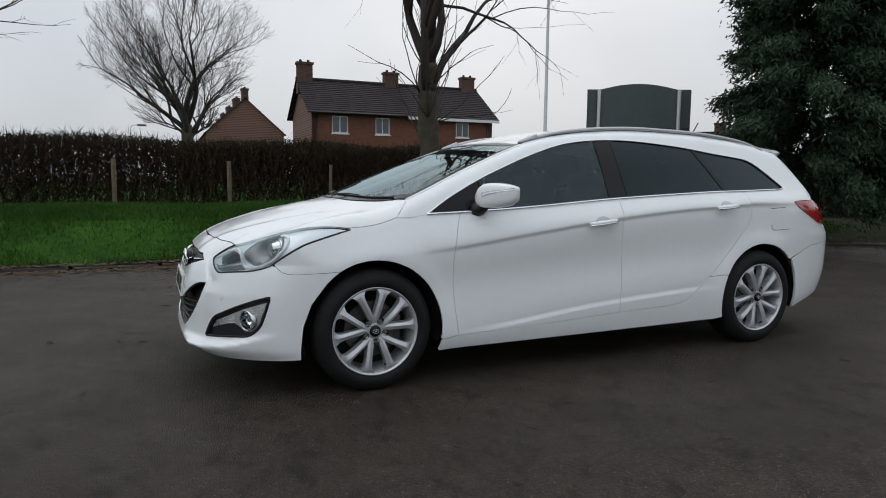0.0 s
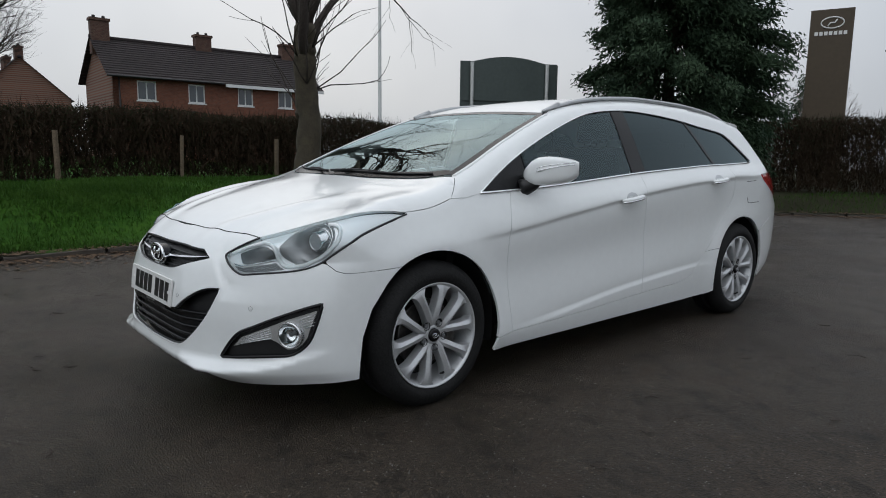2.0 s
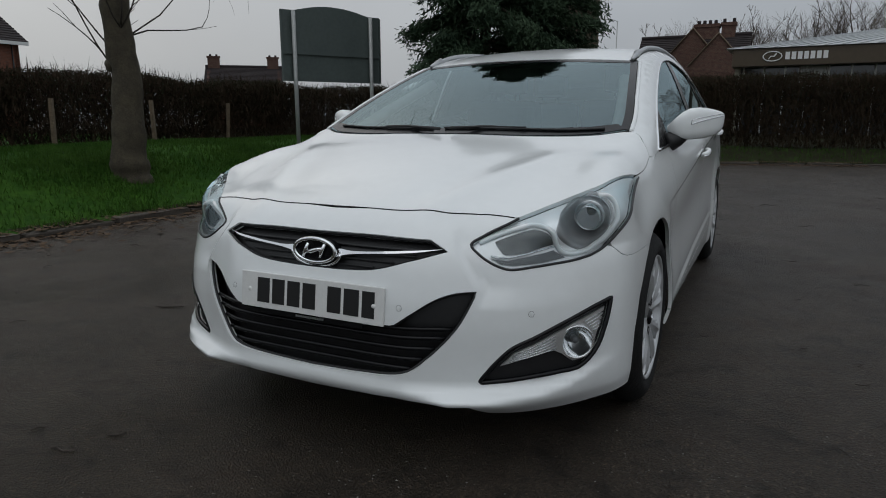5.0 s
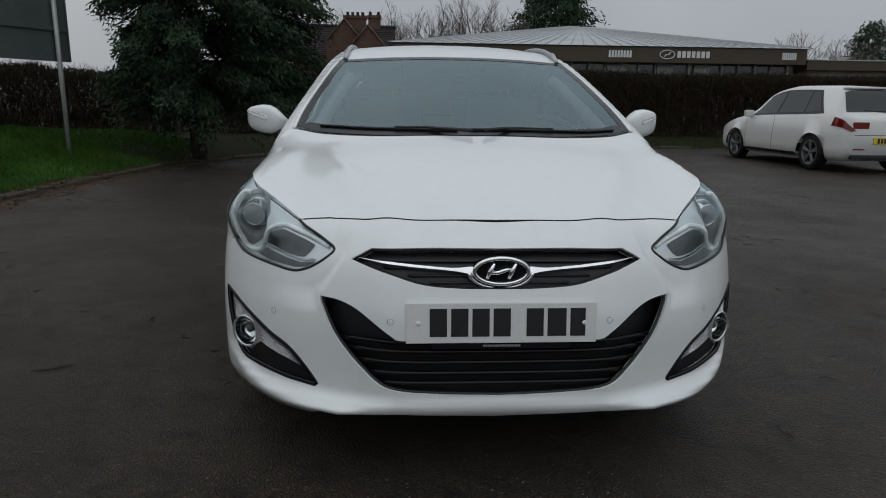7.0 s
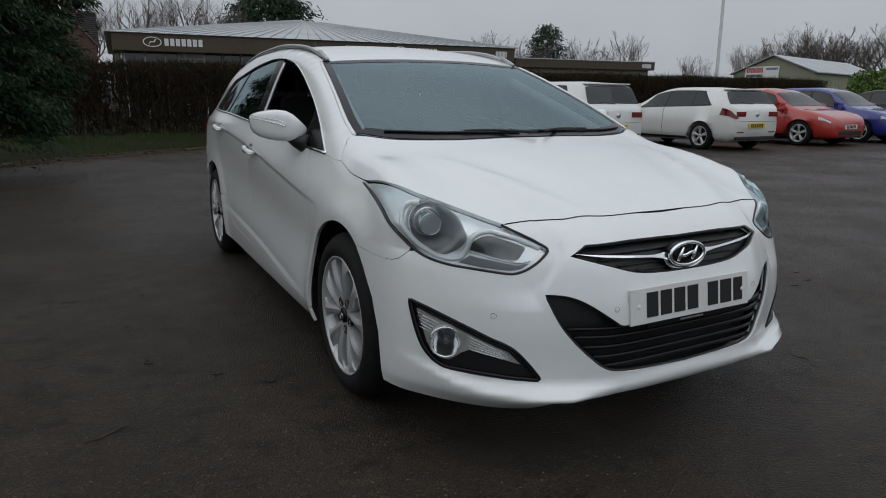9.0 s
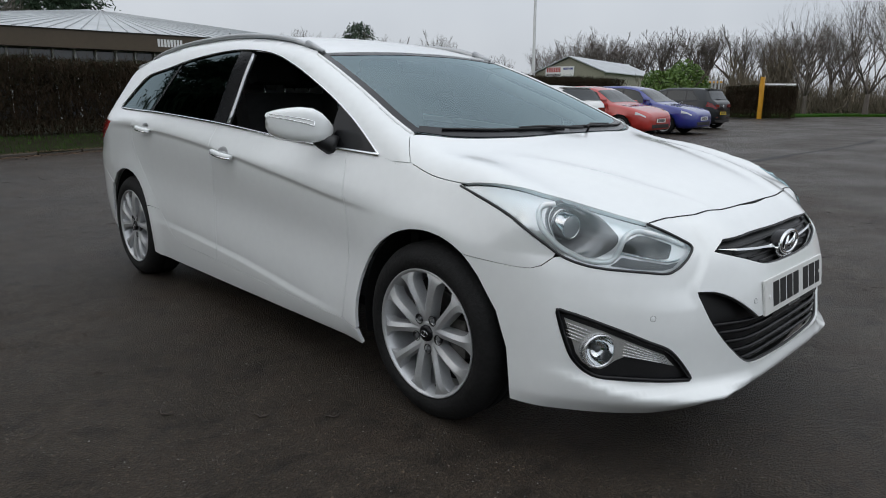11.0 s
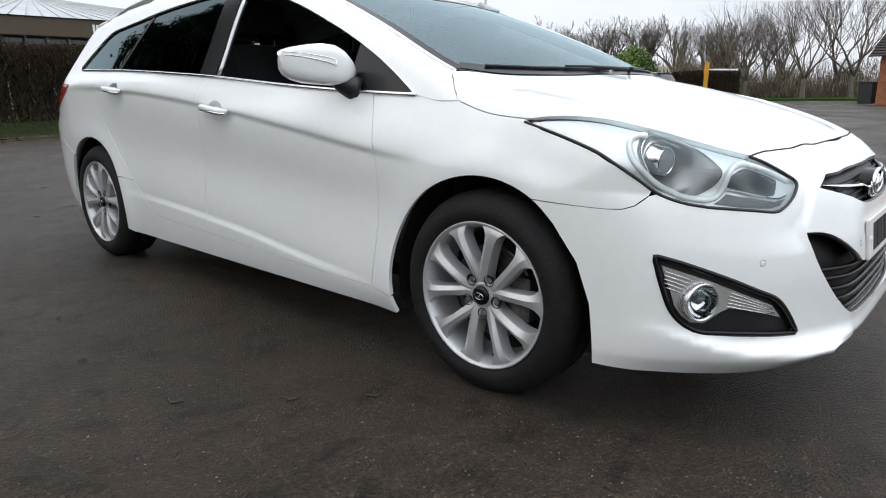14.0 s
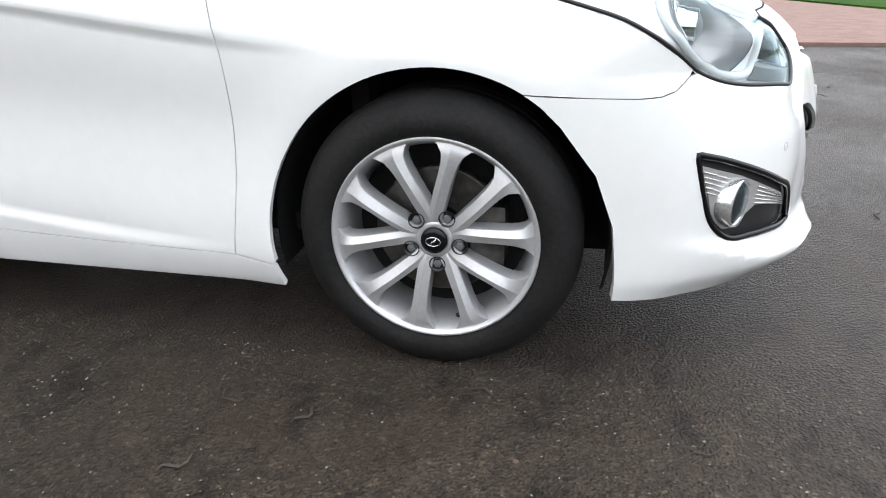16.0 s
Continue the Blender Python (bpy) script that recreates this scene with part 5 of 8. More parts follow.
def asphalt_material():
    m = bpy.data.materials.new("wet_tarmac")
    m.use_nodes = True
    nt = m.node_tree
    b = nt.nodes["Principled BSDF"]
    tex = nt.nodes.new("ShaderNodeTexCoord")

    def noise_at(scale, detail=4.0, rough=0.55):
        n = nt.nodes.new("ShaderNodeTexNoise")
        n.inputs["Scale"].default_value, n.inputs["Detail"].default_value, n.inputs["Roughness"].default_value = scale, detail, rough
        nt.links.new(tex.outputs["Object"], n.inputs["Vector"])
        return n.outputs["Fac"]

    def ramp_of(fac, stops):
        r = nt.nodes.new("ShaderNodeValToRGB")
        while len(r.color_ramp.elements) < len(stops):
            r.color_ramp.elements.new(0.5)
        for e, (pos, c) in zip(r.color_ramp.elements, stops):
            e.position, e.color = pos, (*c, 1)
        nt.links.new(fac, r.inputs["Fac"])
        return r.outputs["Color"]

    def mixed(kind, fac, a, c):
        n = nt.nodes.new("ShaderNodeMixRGB")
        n.blend_type = kind
        if isinstance(fac, float):
            n.inputs["Fac"].default_value = fac
        else:
            nt.links.new(fac, n.inputs["Fac"])
        nt.links.new(a, n.inputs["Color1"])
        nt.links.new(c, n.inputs["Color2"])
        return n.outputs["Color"]
    chips = nt.nodes.new("ShaderNodeTexVoronoi")
    chips.inputs["Scale"].default_value = 145.0
    nt.links.new(tex.outputs["Object"], chips.inputs["Vector"])
    patches = ramp_of(noise_at(1.1, 8.0, 0.68), [(0.32, (0.0300, 0.0228, 0.0164)), (0.5, (0.0435, 0.0338, 0.0248)), (0.68, (0.0600, 0.0475, 0.0357))])
    stones = ramp_of(chips.outputs["Color"], [(0.2, (0.42, 0.41, 0.40)), (0.6, (0.95, 0.93, 0.90)), (0.86, (1.5, 1.48, 1.45)), (0.97, (3.6, 3.5, 3.4))])
    base = mixed("MULTIPLY", 0.85, patches, stones)
    rust = ramp_of(noise_at(2.3, 5.0, 0.7), [(0.54, (0, 0, 0)), (0.70, (0.6, 0.6, 0.6))])
    brown = nt.nodes.new("ShaderNodeRGB")
    brown.outputs[0].default_value = (0.036, 0.023, 0.015, 1)
    base = mixed("MIX", rust, base, brown.outputs[0])
    mp = nt.nodes.new("ShaderNodeMapping")
    mp.inputs["Scale"].default_value = (1.0, 1.45, 1.0)
    mp.inputs["Rotation"].default_value = (0, 0, radians(35))
    nt.links.new(tex.outputs["Object"], mp.inputs["Vector"])
    smear = nt.nodes.new("ShaderNodeTexNoise")
    smear.inputs["Scale"].default_value, smear.inputs["Detail"].default_value, smear.inputs["Roughness"].default_value = 6.2, 8.0, 0.66
    nt.links.new(mp.outputs["Vector"], smear.inputs["Vector"])
    stain = ramp_of(smear.outputs["Fac"], [(0.30, (0.36, 0.35, 0.34)), (0.40, (0.60, 0.58, 0.56)), (0.45, (1, 1, 1)), (0.70, (1.18, 1.17, 1.15))])
    base = mixed("MULTIPLY", 1.0, base, stain)
    nt.links.new(base, b.inputs["Base Color"])
    wet = nt.nodes.new("ShaderNodeMapRange")
    wet.inputs["From Min"].default_value, wet.inputs["From Max"].default_value = 0.38, 0.66
    wet.inputs["To Min"].default_value, wet.inputs["To Max"].default_value = 0.30, 0.58
    nt.links.new(noise_at(0.6, 5.0, 0.6), wet.inputs["Value"])
    nt.links.new(wet.outputs["Result"], b.inputs["Roughness"])
    bp = nt.nodes.new("ShaderNodeBump")
    bp.inputs["Strength"].default_value, bp.inputs["Distance"].default_value = 0.95, 0.009
    grit = nt.nodes.new("ShaderNodeMath")
    grit.operation = "MULTIPLY_ADD"
    grit.inputs[1].default_value = 0.9
    nt.links.new(chips.outputs["Distance"], grit.inputs[0])
    nt.links.new(noise_at(140.0, 4.0, 0.75), grit.inputs[2])
    nt.links.new(grit.outputs[0], bp.inputs["Height"])
    b.inputs["Specular IOR Level"].default_value = 0.27
    bp2 = nt.nodes.new("ShaderNodeBump")
    bp2.inputs["Strength"].default_value, bp2.inputs["Distance"].default_value = 0.18, 0.012
    nt.links.new(noise_at(14.0, 5.0), bp2.inputs["Height"])
    nt.links.new(bp.outputs["Normal"], bp2.inputs["Normal"])
    nt.links.new(bp2.outputs["Normal"], b.inputs["Normal"])
    return m


TARMAC = asphalt_material()
tagged(new("ground", mesh_of("ground", [(-900, -900, 0), (900, -900, 0), (900, 900, 0), (-900, 900, 0)], [(0, 1, 2, 3)], TARMAC)), "wet dark tarmac of the car park, worn and stained", "ground", kind="structure")


def to_line(px, py, line):
    """Distance from points to a line of the plan."""
    a, b = np.array(line[:-1]), np.array(line[1:])
    d = b - a
    best = np.full(np.shape(px), 1e9)
    for (ax, ay), (dx, dy) in zip(a, d):
        t = np.clip(((px - ax) * dx + (py - ay) * dy) / (dx * dx + dy * dy), 0, 1)
        best = np.minimum(best, np.hypot(px - ax - t * dx, py - ay - t * dy))
    return best


def bank_height(x, y):
    x, y = np.asarray(x, float), np.asarray(y, float)
    d = to_line(x, y, KERB_LINE)
    rise = np.clip((12.0 - y) / 5.0, 0, 1)
    s = np.clip(d / 2.2, 0, 1)
    s = s * s * (3 - 2 * s)
    return 0.040 + s * (0.20 + 0.34 * rise) + 0.02 * np.sin(1.7 * x + 0.6 * y) * np.sin(1.1 * y - 0.5 * x) * s + 0.004 * d


def grass_bank():
    inner = resample_line(KERB_LINE, 0.35)
    rows = []
    nx, ny = line_normals(inner)
    for d in (0.0, 0.25, 0.6, 1.0, 1.5, 2.1, 2.8, 3.6, 4.6, 6.5, 12.0, 30.0):
        rows.append([(x + a * d, y + c * d) for (x, y), a, c in zip(inner, nx, ny)])
    verts, faces, n = [], [], len(inner)
    for r in rows:
        xs, ys = np.array(r).T
        verts += list(zip(xs, ys, bank_height(xs, ys)))
    for i in range(len(rows) - 1):
        for j in range(n - 1):
            faces.append((i * n + j, i * n + j + 1, (i + 1) * n + j + 1, (i + 1) * n + j))
    tagged(new("lawn", mesh_of("lawn", verts, faces, [GRASS, EARTH], smooth=True, index=[1 if np.mean([verts[i][1] for i in f]) > 7.4 or (f[0] < n and i % 3) else 0 for i, f in enumerate(faces)])), "rough green grass bank rising to the hedge", "grass", kind="structure")


def resample_line(line, step):
    out = []
    for a, b in zip(line[:-1], line[1:]):
        a, b = np.array(a, float), np.array(b, float)
        n = max(1, int(np.linalg.norm(b - a) / step))
        out += [tuple(a + (b - a) * k / n) for k in range(n)]
    return out + [tuple(line[-1])]


def line_normals(line):
    p = np.array(line)
    d = np.gradient(p, axis=0)
    d /= np.linalg.norm(d, axis=1, keepdims=True)
    return -d[:, 1], d[:, 0]


grass_bank()


def kerb_stones():
    """Kerb stones one by one, proud of the tarmac, with worn tops and open joints."""
    kerb = thing("kerb", label="worn low concrete kerb stones, dirty and mossy, along the grass", category="kerb", kind="structure")
    line = [p for p in resample_line(KERB_LINE, 0.05) if p[1] > -16]
    rng = random.Random(5)
    shapes = []
    for k in range(4):
        bm = bmesh.new()
        box(bm, (-0.44, -0.065, -0.04), (0.44, 0.065, 0.115), 0.012)
        for v in bm.verts:
            v.co += Vector((rng.uniform(-1, 1), rng.uniform(-1, 1), rng.uniform(-1, 1))) * 0.004
        me = bpy.data.meshes.new("kerb_stone")
        bm.to_mesh(me)
        bm.free()
        me.materials.append(KERB)
        shapes.append(me)
    along, last = 0.0, line[0]
    for p in line[1:]:
        step = math.hypot(p[0] - last[0], p[1] - last[1])
        if step >= 0.90:
            mx, my = (p[0] + last[0]) / 2, (p[1] + last[1]) / 2
            ob = new("kerb_stone", shapes[rng.randrange(4)])
            ob.parent = kerb
            ob.matrix_basis = pose(mx, my, rng.uniform(-0.085, -0.055), rng.uniform(-3, 3), rng.uniform(-1, 1), math.degrees(math.atan2(p[1] - last[1], p[0] - last[0])) + rng.uniform(-1, 1))
            last = p


kerb_stones()


def blades(name, spots, label, low, high, mat, seed=1):
    rng = np.random.default_rng(seed)
    n = len(spots)
    a = rng.uniform(0, 2 * np.pi, n)
    h = rng.uniform(low, high, n)
    w = rng.uniform(0.004, 0.010, n)
    lean = rng.uniform(-0.6, 0.6, (n, 2)) * h[:, None]
    dx, dy = np.cos(a) * w, np.sin(a) * w
    v = np.empty((n, 3, 3))
    v[:, 0] = spots + np.stack([dx, dy, np.full(n, -0.01)], -1)
    v[:, 1] = spots - np.stack([dx, dy, np.full(n, 0.01)], -1)
    v[:, 2] = spots + np.concatenate([lean, h[:, None]], 1)
    me = bpy.data.meshes.new(name)
    me.vertices.add(3 * n)
    me.vertices.foreach_set("co", v.ravel())
    me.loops.add(3 * n)
    me.loops.foreach_set("vertex_index", np.arange(3 * n))
    me.polygons.add(n)
    me.polygons.foreach_set("loop_start", np.arange(0, 3 * n, 3))
    me.materials.append(mat)
    me.update()
    me.validate()
    return tagged(new(name, me), label, "grass", kind="stuff")


def sow():
    rng = np.random.default_rng(3)
    x = rng.uniform(-8.7, -4.0, 420000)
    y = rng.uniform(-9, 9.6, 420000)
    d = to_line(x, y, KERB_LINE)
    nearest_left = x < np.interp(y, [-40, 3.5, 6.2, 8.3, 10.0, 11.4, 12.3], [-4.5, -4.5, -4.25, -3.55, -2.2, -0.2, 2.2])
    far = to_line(x, y, HEDGE_LINE)
    keep = nearest_left & (d > 0.02 + 0.16 * np.abs(np.sin(2.3 * y) * np.sin(0.9 * y + 1))) & (far > 0.35) & (rng.uniform(0, 1, len(x)) < np.clip(0.35 + 0.6 * np.sin(x * 2.1 + y) * np.sin(y * 1.3 - x), 0.12, 1))
    x, y = x[keep], y[keep]
    blades("grass_blades", np.stack([x, y, bank_height(x, y)], -1), "short uneven green grass on the bank", 0.025, 0.075, BLADE)
    x = rng.uniform(-3, 24, 34000)
    y = rng.uniform(10.2, 14.4, 34000)
    keep = (y > np.interp(x, [-2.2, -0.2, 2.2, 5.0, 12, 26], [10.0, 11.4, 12.3, 12.8, 13.1, 13.6]) + 0.1) & (rng.uniform(0, 1, len(x)) < 0.5)
    x, y = x[keep], y[keep]
    blades("verge_grass", np.stack([x, y, bank_height(x, y)], -1), "thin shaded grass below the back hedge", 0.03, 0.09, BLADE, 4)


sow()


def leaf_litter():
    rng = random.Random(8)
    line = [p for p in resample_line(KERB_LINE, 0.1) if p[1] > -9 and p[0] < 3]
    verts, faces = [], []
    for _ in range(9000):
        x, y = line[rng.randrange(len(line))]
        if y < -12 or x > 6:
            continue
        off = rng.gauss(-0.10, 0.17) if rng.random() < 0.8 else rng.gauss(-0.3, 0.3)
        i = line.index((x, y))
        j = min(i + 1, len(line) - 1)
        dx, dy = line[j][0] - line[i - 1][0], line[j][1] - line[i - 1][1]
        l = math.hypot(dx, dy) or 1
        slide = rng.uniform(-0.06, 0.06)
        px, py = x - dy / l * off + dx / l * slide, y + dx / l * off + dy / l * slide
        s, t = rng.uniform(0.014, 0.042), rng.uniform(0, 6.28)
        base = len(verts)
        for k in range(4):
            r = s * (1.0 if k % 2 == 0 else 0.55)
            verts.append((px + r * math.cos(t + k * 1.57), py + r * math.sin(t + k * 1.57), 0.006 + rng.uniform(0, 0.014) + (0.045 if off > -0.06 else 0.0)))
        faces.append((base, base + 1, base + 2, base + 3))
    tagged(new("fallen_leaves", mesh_of("fallen_leaves", verts, faces, LITTER)), "brown wet fallen leaves along the kerb", "leaves", kind="stuff")
    verts, faces = [], []
    for _ in range(520):
        x, y = rng.uniform(-4.3, 5), rng.uniform(-6, 9)
        if abs(x) < 0.95 and abs(y) < 2.3:
            continue
        t, s = rng.uniform(0, 6.28), rng.uniform(0.01, 0.05)
        pts = [(x, y, 0.004), (x + s * math.cos(t), y + s * math.sin(t), 0.006), (x + 1.8 * s * math.cos(t + 0.5), y + 1.8 * s * math.sin(t + 0.5), 0.004)]
        v, f = tube_data(pts, rng.uniform(0.0012, 0.003), 4)
        n = len(verts)
        verts += v
        faces += [tuple(n + i for i in q) for q in f]
    # a few longer dark twigs and a raised tar scar near the wheels
    for x, y, t, l in ((-1.70, -1.345, 0.45, 0.16), (-1.28, -0.98, 2.4, 0.07), (-1.10, -1.16, 2.7, 0.06), (-1.52, -0.72, 1.9, 0.08), (-0.72, -2.62, 0.3, 0.10), (-0.66, -2.48, 0.9, 0.07), (-1.9, -2.3, 0.6, 0.09), (1.9, -2.9, 1.1, 0.09), (2.3, -1.2, 0.2, 0.08)):
        pts = [(x + l * u * math.cos(t) + 0.012 * math.sin(9 * u + x) * math.sin(t), y + l * u * math.sin(t) + 0.010 * math.sin(7 * u + y), 0.004) for u in np.linspace(-0.5, 0.5, 7)]
        v, f = tube_data(pts, [0.0012, 0.003, 0.0042, 0.0034, 0.0040, 0.0024, 0.0010], 5)
        n = len(verts)
        verts += v
        faces += [tuple(n + i for i in q) for q in f]
    tagged(new("twig_litter", mesh_of("twig_litter", verts, faces, TWIG)), "small broken twigs scattered on the tarmac", "twigs", kind="stuff")


leaf_litter()


def loose_chips():
    """Loose pale stone chips, gathered in small drifts on the worn tarmac."""
    rng = np.random.default_rng(14)
    n, drifts = 15000, rng.uniform((-3.6, -4.6), (3.6, 2.6), (520, 2))
    c = drifts[rng.integers(0, 520, n)] + rng.normal(0, 1, (n, 2)) * rng.uniform(0.03, 0.16, (n, 1))
    even = rng.random(n) < 0.45
    c[even] = rng.uniform((-3.6, -4.6), (3.6, 2.6), (even.sum(), 2))
    c = c[(np.abs(c[:, 0]) > 0.8) | (c[:, 1] < -2.2)]
    n = len(c)
    turn, size = rng.uniform(0, 6.28, n), rng.uniform(0.0014, 0.0034, n)
    verts, faces = [], []
    for (x, y), t, r in zip(c, turn, size):
        k = len(verts)
        verts += [(x + r * math.cos(t + a) * b, y + r * math.sin(t + a) * b, 0.001) for a, b in ((0, 1.3), (1.7, 0.9), (3.2, 1.2), (4.6, 0.8))] + [(x, y, 0.001 + r * 0.9)]
        faces += [(k, k + 1, k + 4), (k + 1, k + 2, k + 4), (k + 2, k + 3, k + 4), (k + 3, k, k + 4)]
    tagged(new("loose_chips", mesh_of("loose_chips", verts, faces, CHIP)), "small pale stone chips loose on the tarmac", "gravel", kind="stuff")


loose_chips()


def tar_seam():
    """A dark sealed crack that runs over the open tarmac, ragged and of uneven width."""
    rng = random.Random(6)
    verts, n = [], 90
    for i in range(n + 1):
        u = i / n
        x, y = 8.6 + 10.0 * u, 1.42 + 0.35 * u + 0.12 * math.sin(5 * u + 1) + rng.gauss(0, 0.02)
        w = (0.035 + 0.05 * max(0.0, math.sin(9 * u)) + rng.uniform(0, 0.03)) * min(1, 6 * u, 6 * (1 - u))
        verts += [(x, y - w, 0.004), (x, y, 0.009), (x, y + w, 0.004)]
    faces = [(3 * i + j, 3 * i + 3 + j, 3 * i + 4 + j, 3 * i + 1 + j) for i in range(n) for j in (0, 1)]
    tagged(new("tar_seam", mesh_of("tar_seam", verts, faces, SEAM, smooth=True)), "dark wet sealed crack across the open tarmac", "road crack", kind="structure")


tar_seam()

# ---- hedges, trees ----
def quads_mesh(name, centre, along, across, mat):
    """Many small four-cornered leaves in one mesh."""
    n = len(centre)
    v = np.stack([centre - along, centre + across, centre + along, centre - across], 1)
    me = bpy.data.meshes.new(name)
    me.vertices.add(4 * n)
    me.vertices.foreach_set("co", v.ravel())
    me.loops.add(4 * n)
    me.loops.foreach_set("vertex_index", np.arange(4 * n))
    me.polygons.add(n)
    me.polygons.foreach_set("loop_start", np.arange(0, 4 * n, 4))
    me.materials.append(mat)
    me.update()
    me.validate()
    return me


def some_unit(rng, n):
    u = rng.normal(size=(n, 3))
    return u / np.linalg.norm(u, axis=1, keepdims=True)


def hedge(name, line, base, top, thick, leaves, twigs, label, seed, lift=None):
    """A clipped hedge: a thicket of twigs, thin below, with small leaves dense towards the top."""
    rng = np.random.default_rng(seed)
    ob = thing(name, label=label, category="hedge")
    p = np.array(resample_line(line, 0.2))
    nx, ny = line_normals([tuple(q) for q in p])

    def spots(n, bias):
        i = rng.integers(0, len(p), n)
        d = rng.uniform(-0.5, 0.5, n) * thick
        h = rng.uniform(0, 1, n) ** bias
        x, y = p[i, 0] + nx[i] * d + rng.normal(0, 0.06, n), p[i, 1] + ny[i] * d + rng.normal(0, 0.06, n)
        g = bank_height(x, y) * 0.95 if lift is None else np.full(n, lift)
        crest = top + 0.035 * np.sin(x * 1.3 + y * 1.7) + 0.02 * np.sin(5.1 * x + 3.3 * y)
        return np.stack([x, y, g + h * (crest - g)], -1), h
    core = max(400, leaves * 4 // 5)
    c, h = spots(core, 0.75)
    a = some_unit(rng, core) * np.array([0.5, 0.5, 1.0])
    b = np.cross(a, some_unit(rng, core))
    inner = new("inner_growth", quads_mesh("inner_growth", c * np.array([1, 1, 0.97]), a * rng.uniform(0.04, 0.12, (core, 1)), b * rng.uniform(0.012, 0.026, (core, 1)), HEDGE_TWIG))
    inner.parent = ob
    tagged(inner, kind="stuff")
    c, h = spots(leaves, 0.45)
    size = rng.uniform(0.008, 0.021, leaves)[:, None] * (0.7 + 0.5 * h[:, None])
    a = some_unit(rng, leaves)
    b = np.cross(a, some_unit(rng, leaves))
    leaf = new("foliage", quads_mesh("foliage", c, a * size, b * size * 0.6, HEDGE_LEAF))
    leaf.parent = ob
    tagged(leaf, kind="stuff")
    c, h = spots(twigs, 0.8)
    a = some_unit(rng, twigs)
    a[:, 2] = np.abs(a[:, 2]) * 1.6 + 0.25
    a /= np.linalg.norm(a, axis=1, keepdims=True)
    b = np.cross(a, some_unit(rng, twigs))
    b /= np.linalg.norm(b, axis=1, keepdims=True) + 1e-9
    wood = new("brushwood", quads_mesh("brushwood", c, a * rng.uniform(0.08, 0.26, twigs)[:, None], b * rng.uniform(0.003, 0.008, twigs)[:, None], HEDGE_TWIG))
    wood.parent = ob
    tagged(wood, kind="stuff")
    return ob


hedge("hedge", [(-9.0, -34), (-9.0, -6), (-9.0, 4), (-8.8, 9), (-7.0, 13.2)], 0.6, 1.74, 1.0, 230000, 60000, "clipped leafless winter hedge, dark and twiggy, on the grass bank", 11)
hedge("hedge", [(-7.0, 13.2), (-3.2, 14.6), (4.0, 15.2), (16, 15.5), (28, 15.7)], 0.3, 2.03, 1.1, 230000, 60000, "long clipped twiggy hedge behind the parking bays", 12)


def stakes():
    rng = random.Random(4)
    for x, y, h in ((-8.35, -2.9, 0.8), (-8.35, -1.05, 0.8), (-8.35, 0.78, 0.75), (-8.35, 2.5, 0.75), (-8.35, 4.3, 0.75), (-8.33, 6.0, 0.75)):
        z = float(bank_height(x, y))
        ob = thing("hedge_stake", (x, y, z - 0.05), "thin weathered wooden stake in front of the hedge", "stake", "stakes along the hedge")
        bm = bmesh.new()
        box(bm, (-0.028, -0.028, 0), (0.028, 0.028, h), 0.006)
        ob2 = part("post", bm, WOOD, ob)
        ob.matrix_basis = pose(x, y, z - 0.05, rng.uniform(-3, 3), rng.uniform(-3, 3), rng.uniform(0, 90))


stakes()


def grow(rng, start, heading, length, radius, depth, out, spread=0.55, droop=0.0, split=3, shrinks=0.72, bends=4, sides=6, bound=None):
    """Branches of a bare tree, as tapered tubes, each fork thinner than the last."""
    p, d = Vector(start), Vector(heading).normalized()
    pts, rad = [p.copy()], [radius]
    for k in range(bends):
        d = (d + Vector((rng.gauss(0, 1), rng.gauss(0, 1), rng.gauss(0, 0.7) - droop)) * 0.13).normalized()
        p = p + d * (length / bends)
        if bound and k and ((p.x / bound[0]) ** 2 + (p.y / bound[0]) ** 2 + ((p.z - bound[2]) / bound[1]) ** 2) > rng.uniform(0.88, 1.08):
            bends = k
            break
        pts.append(p.copy())
        rad.append(radius * (1 - 0.42 * (k + 1) / bends))
    out.append((pts, rad, max(3, sides)))
    if depth == 0:
        return
    for k in range(split + (rng.random() < 0.4)):
        at = rng.uniform(0.45, 1.0) if k else 1.0
        i = min(int(at * bends), bends - 1)
        q = pts[i].lerp(pts[i + 1], at * bends - i)
        side = Vector((rng.gauss(0, 1), rng.gauss(0, 1), rng.gauss(0, 0.6))).normalized()
        h = (d + side * (spread * (0.6 if k == 0 else 1.15))).normalized()
        h = (h + Vector((0, 0, 0.18 - droop))).normalized()
        grow(rng, q, h, length * shrinks * rng.uniform(0.8, 1.15), rad[i] * (0.72 if k == 0 else 0.55), depth - 1, out, spread, droop, split, shrinks, max(2, bends - 1), sides - 1, bound)


def wood_mesh(name, limbs, mat):
    verts, faces = [], []
    for pts, rad, sides in limbs:
        v, f = tube_data(pts, rad, sides)
        n = len(verts)
        verts += v
        faces += [tuple(n + i for i in q) for q in f]
    return mesh_of(name, verts, faces, mat, smooth=True)


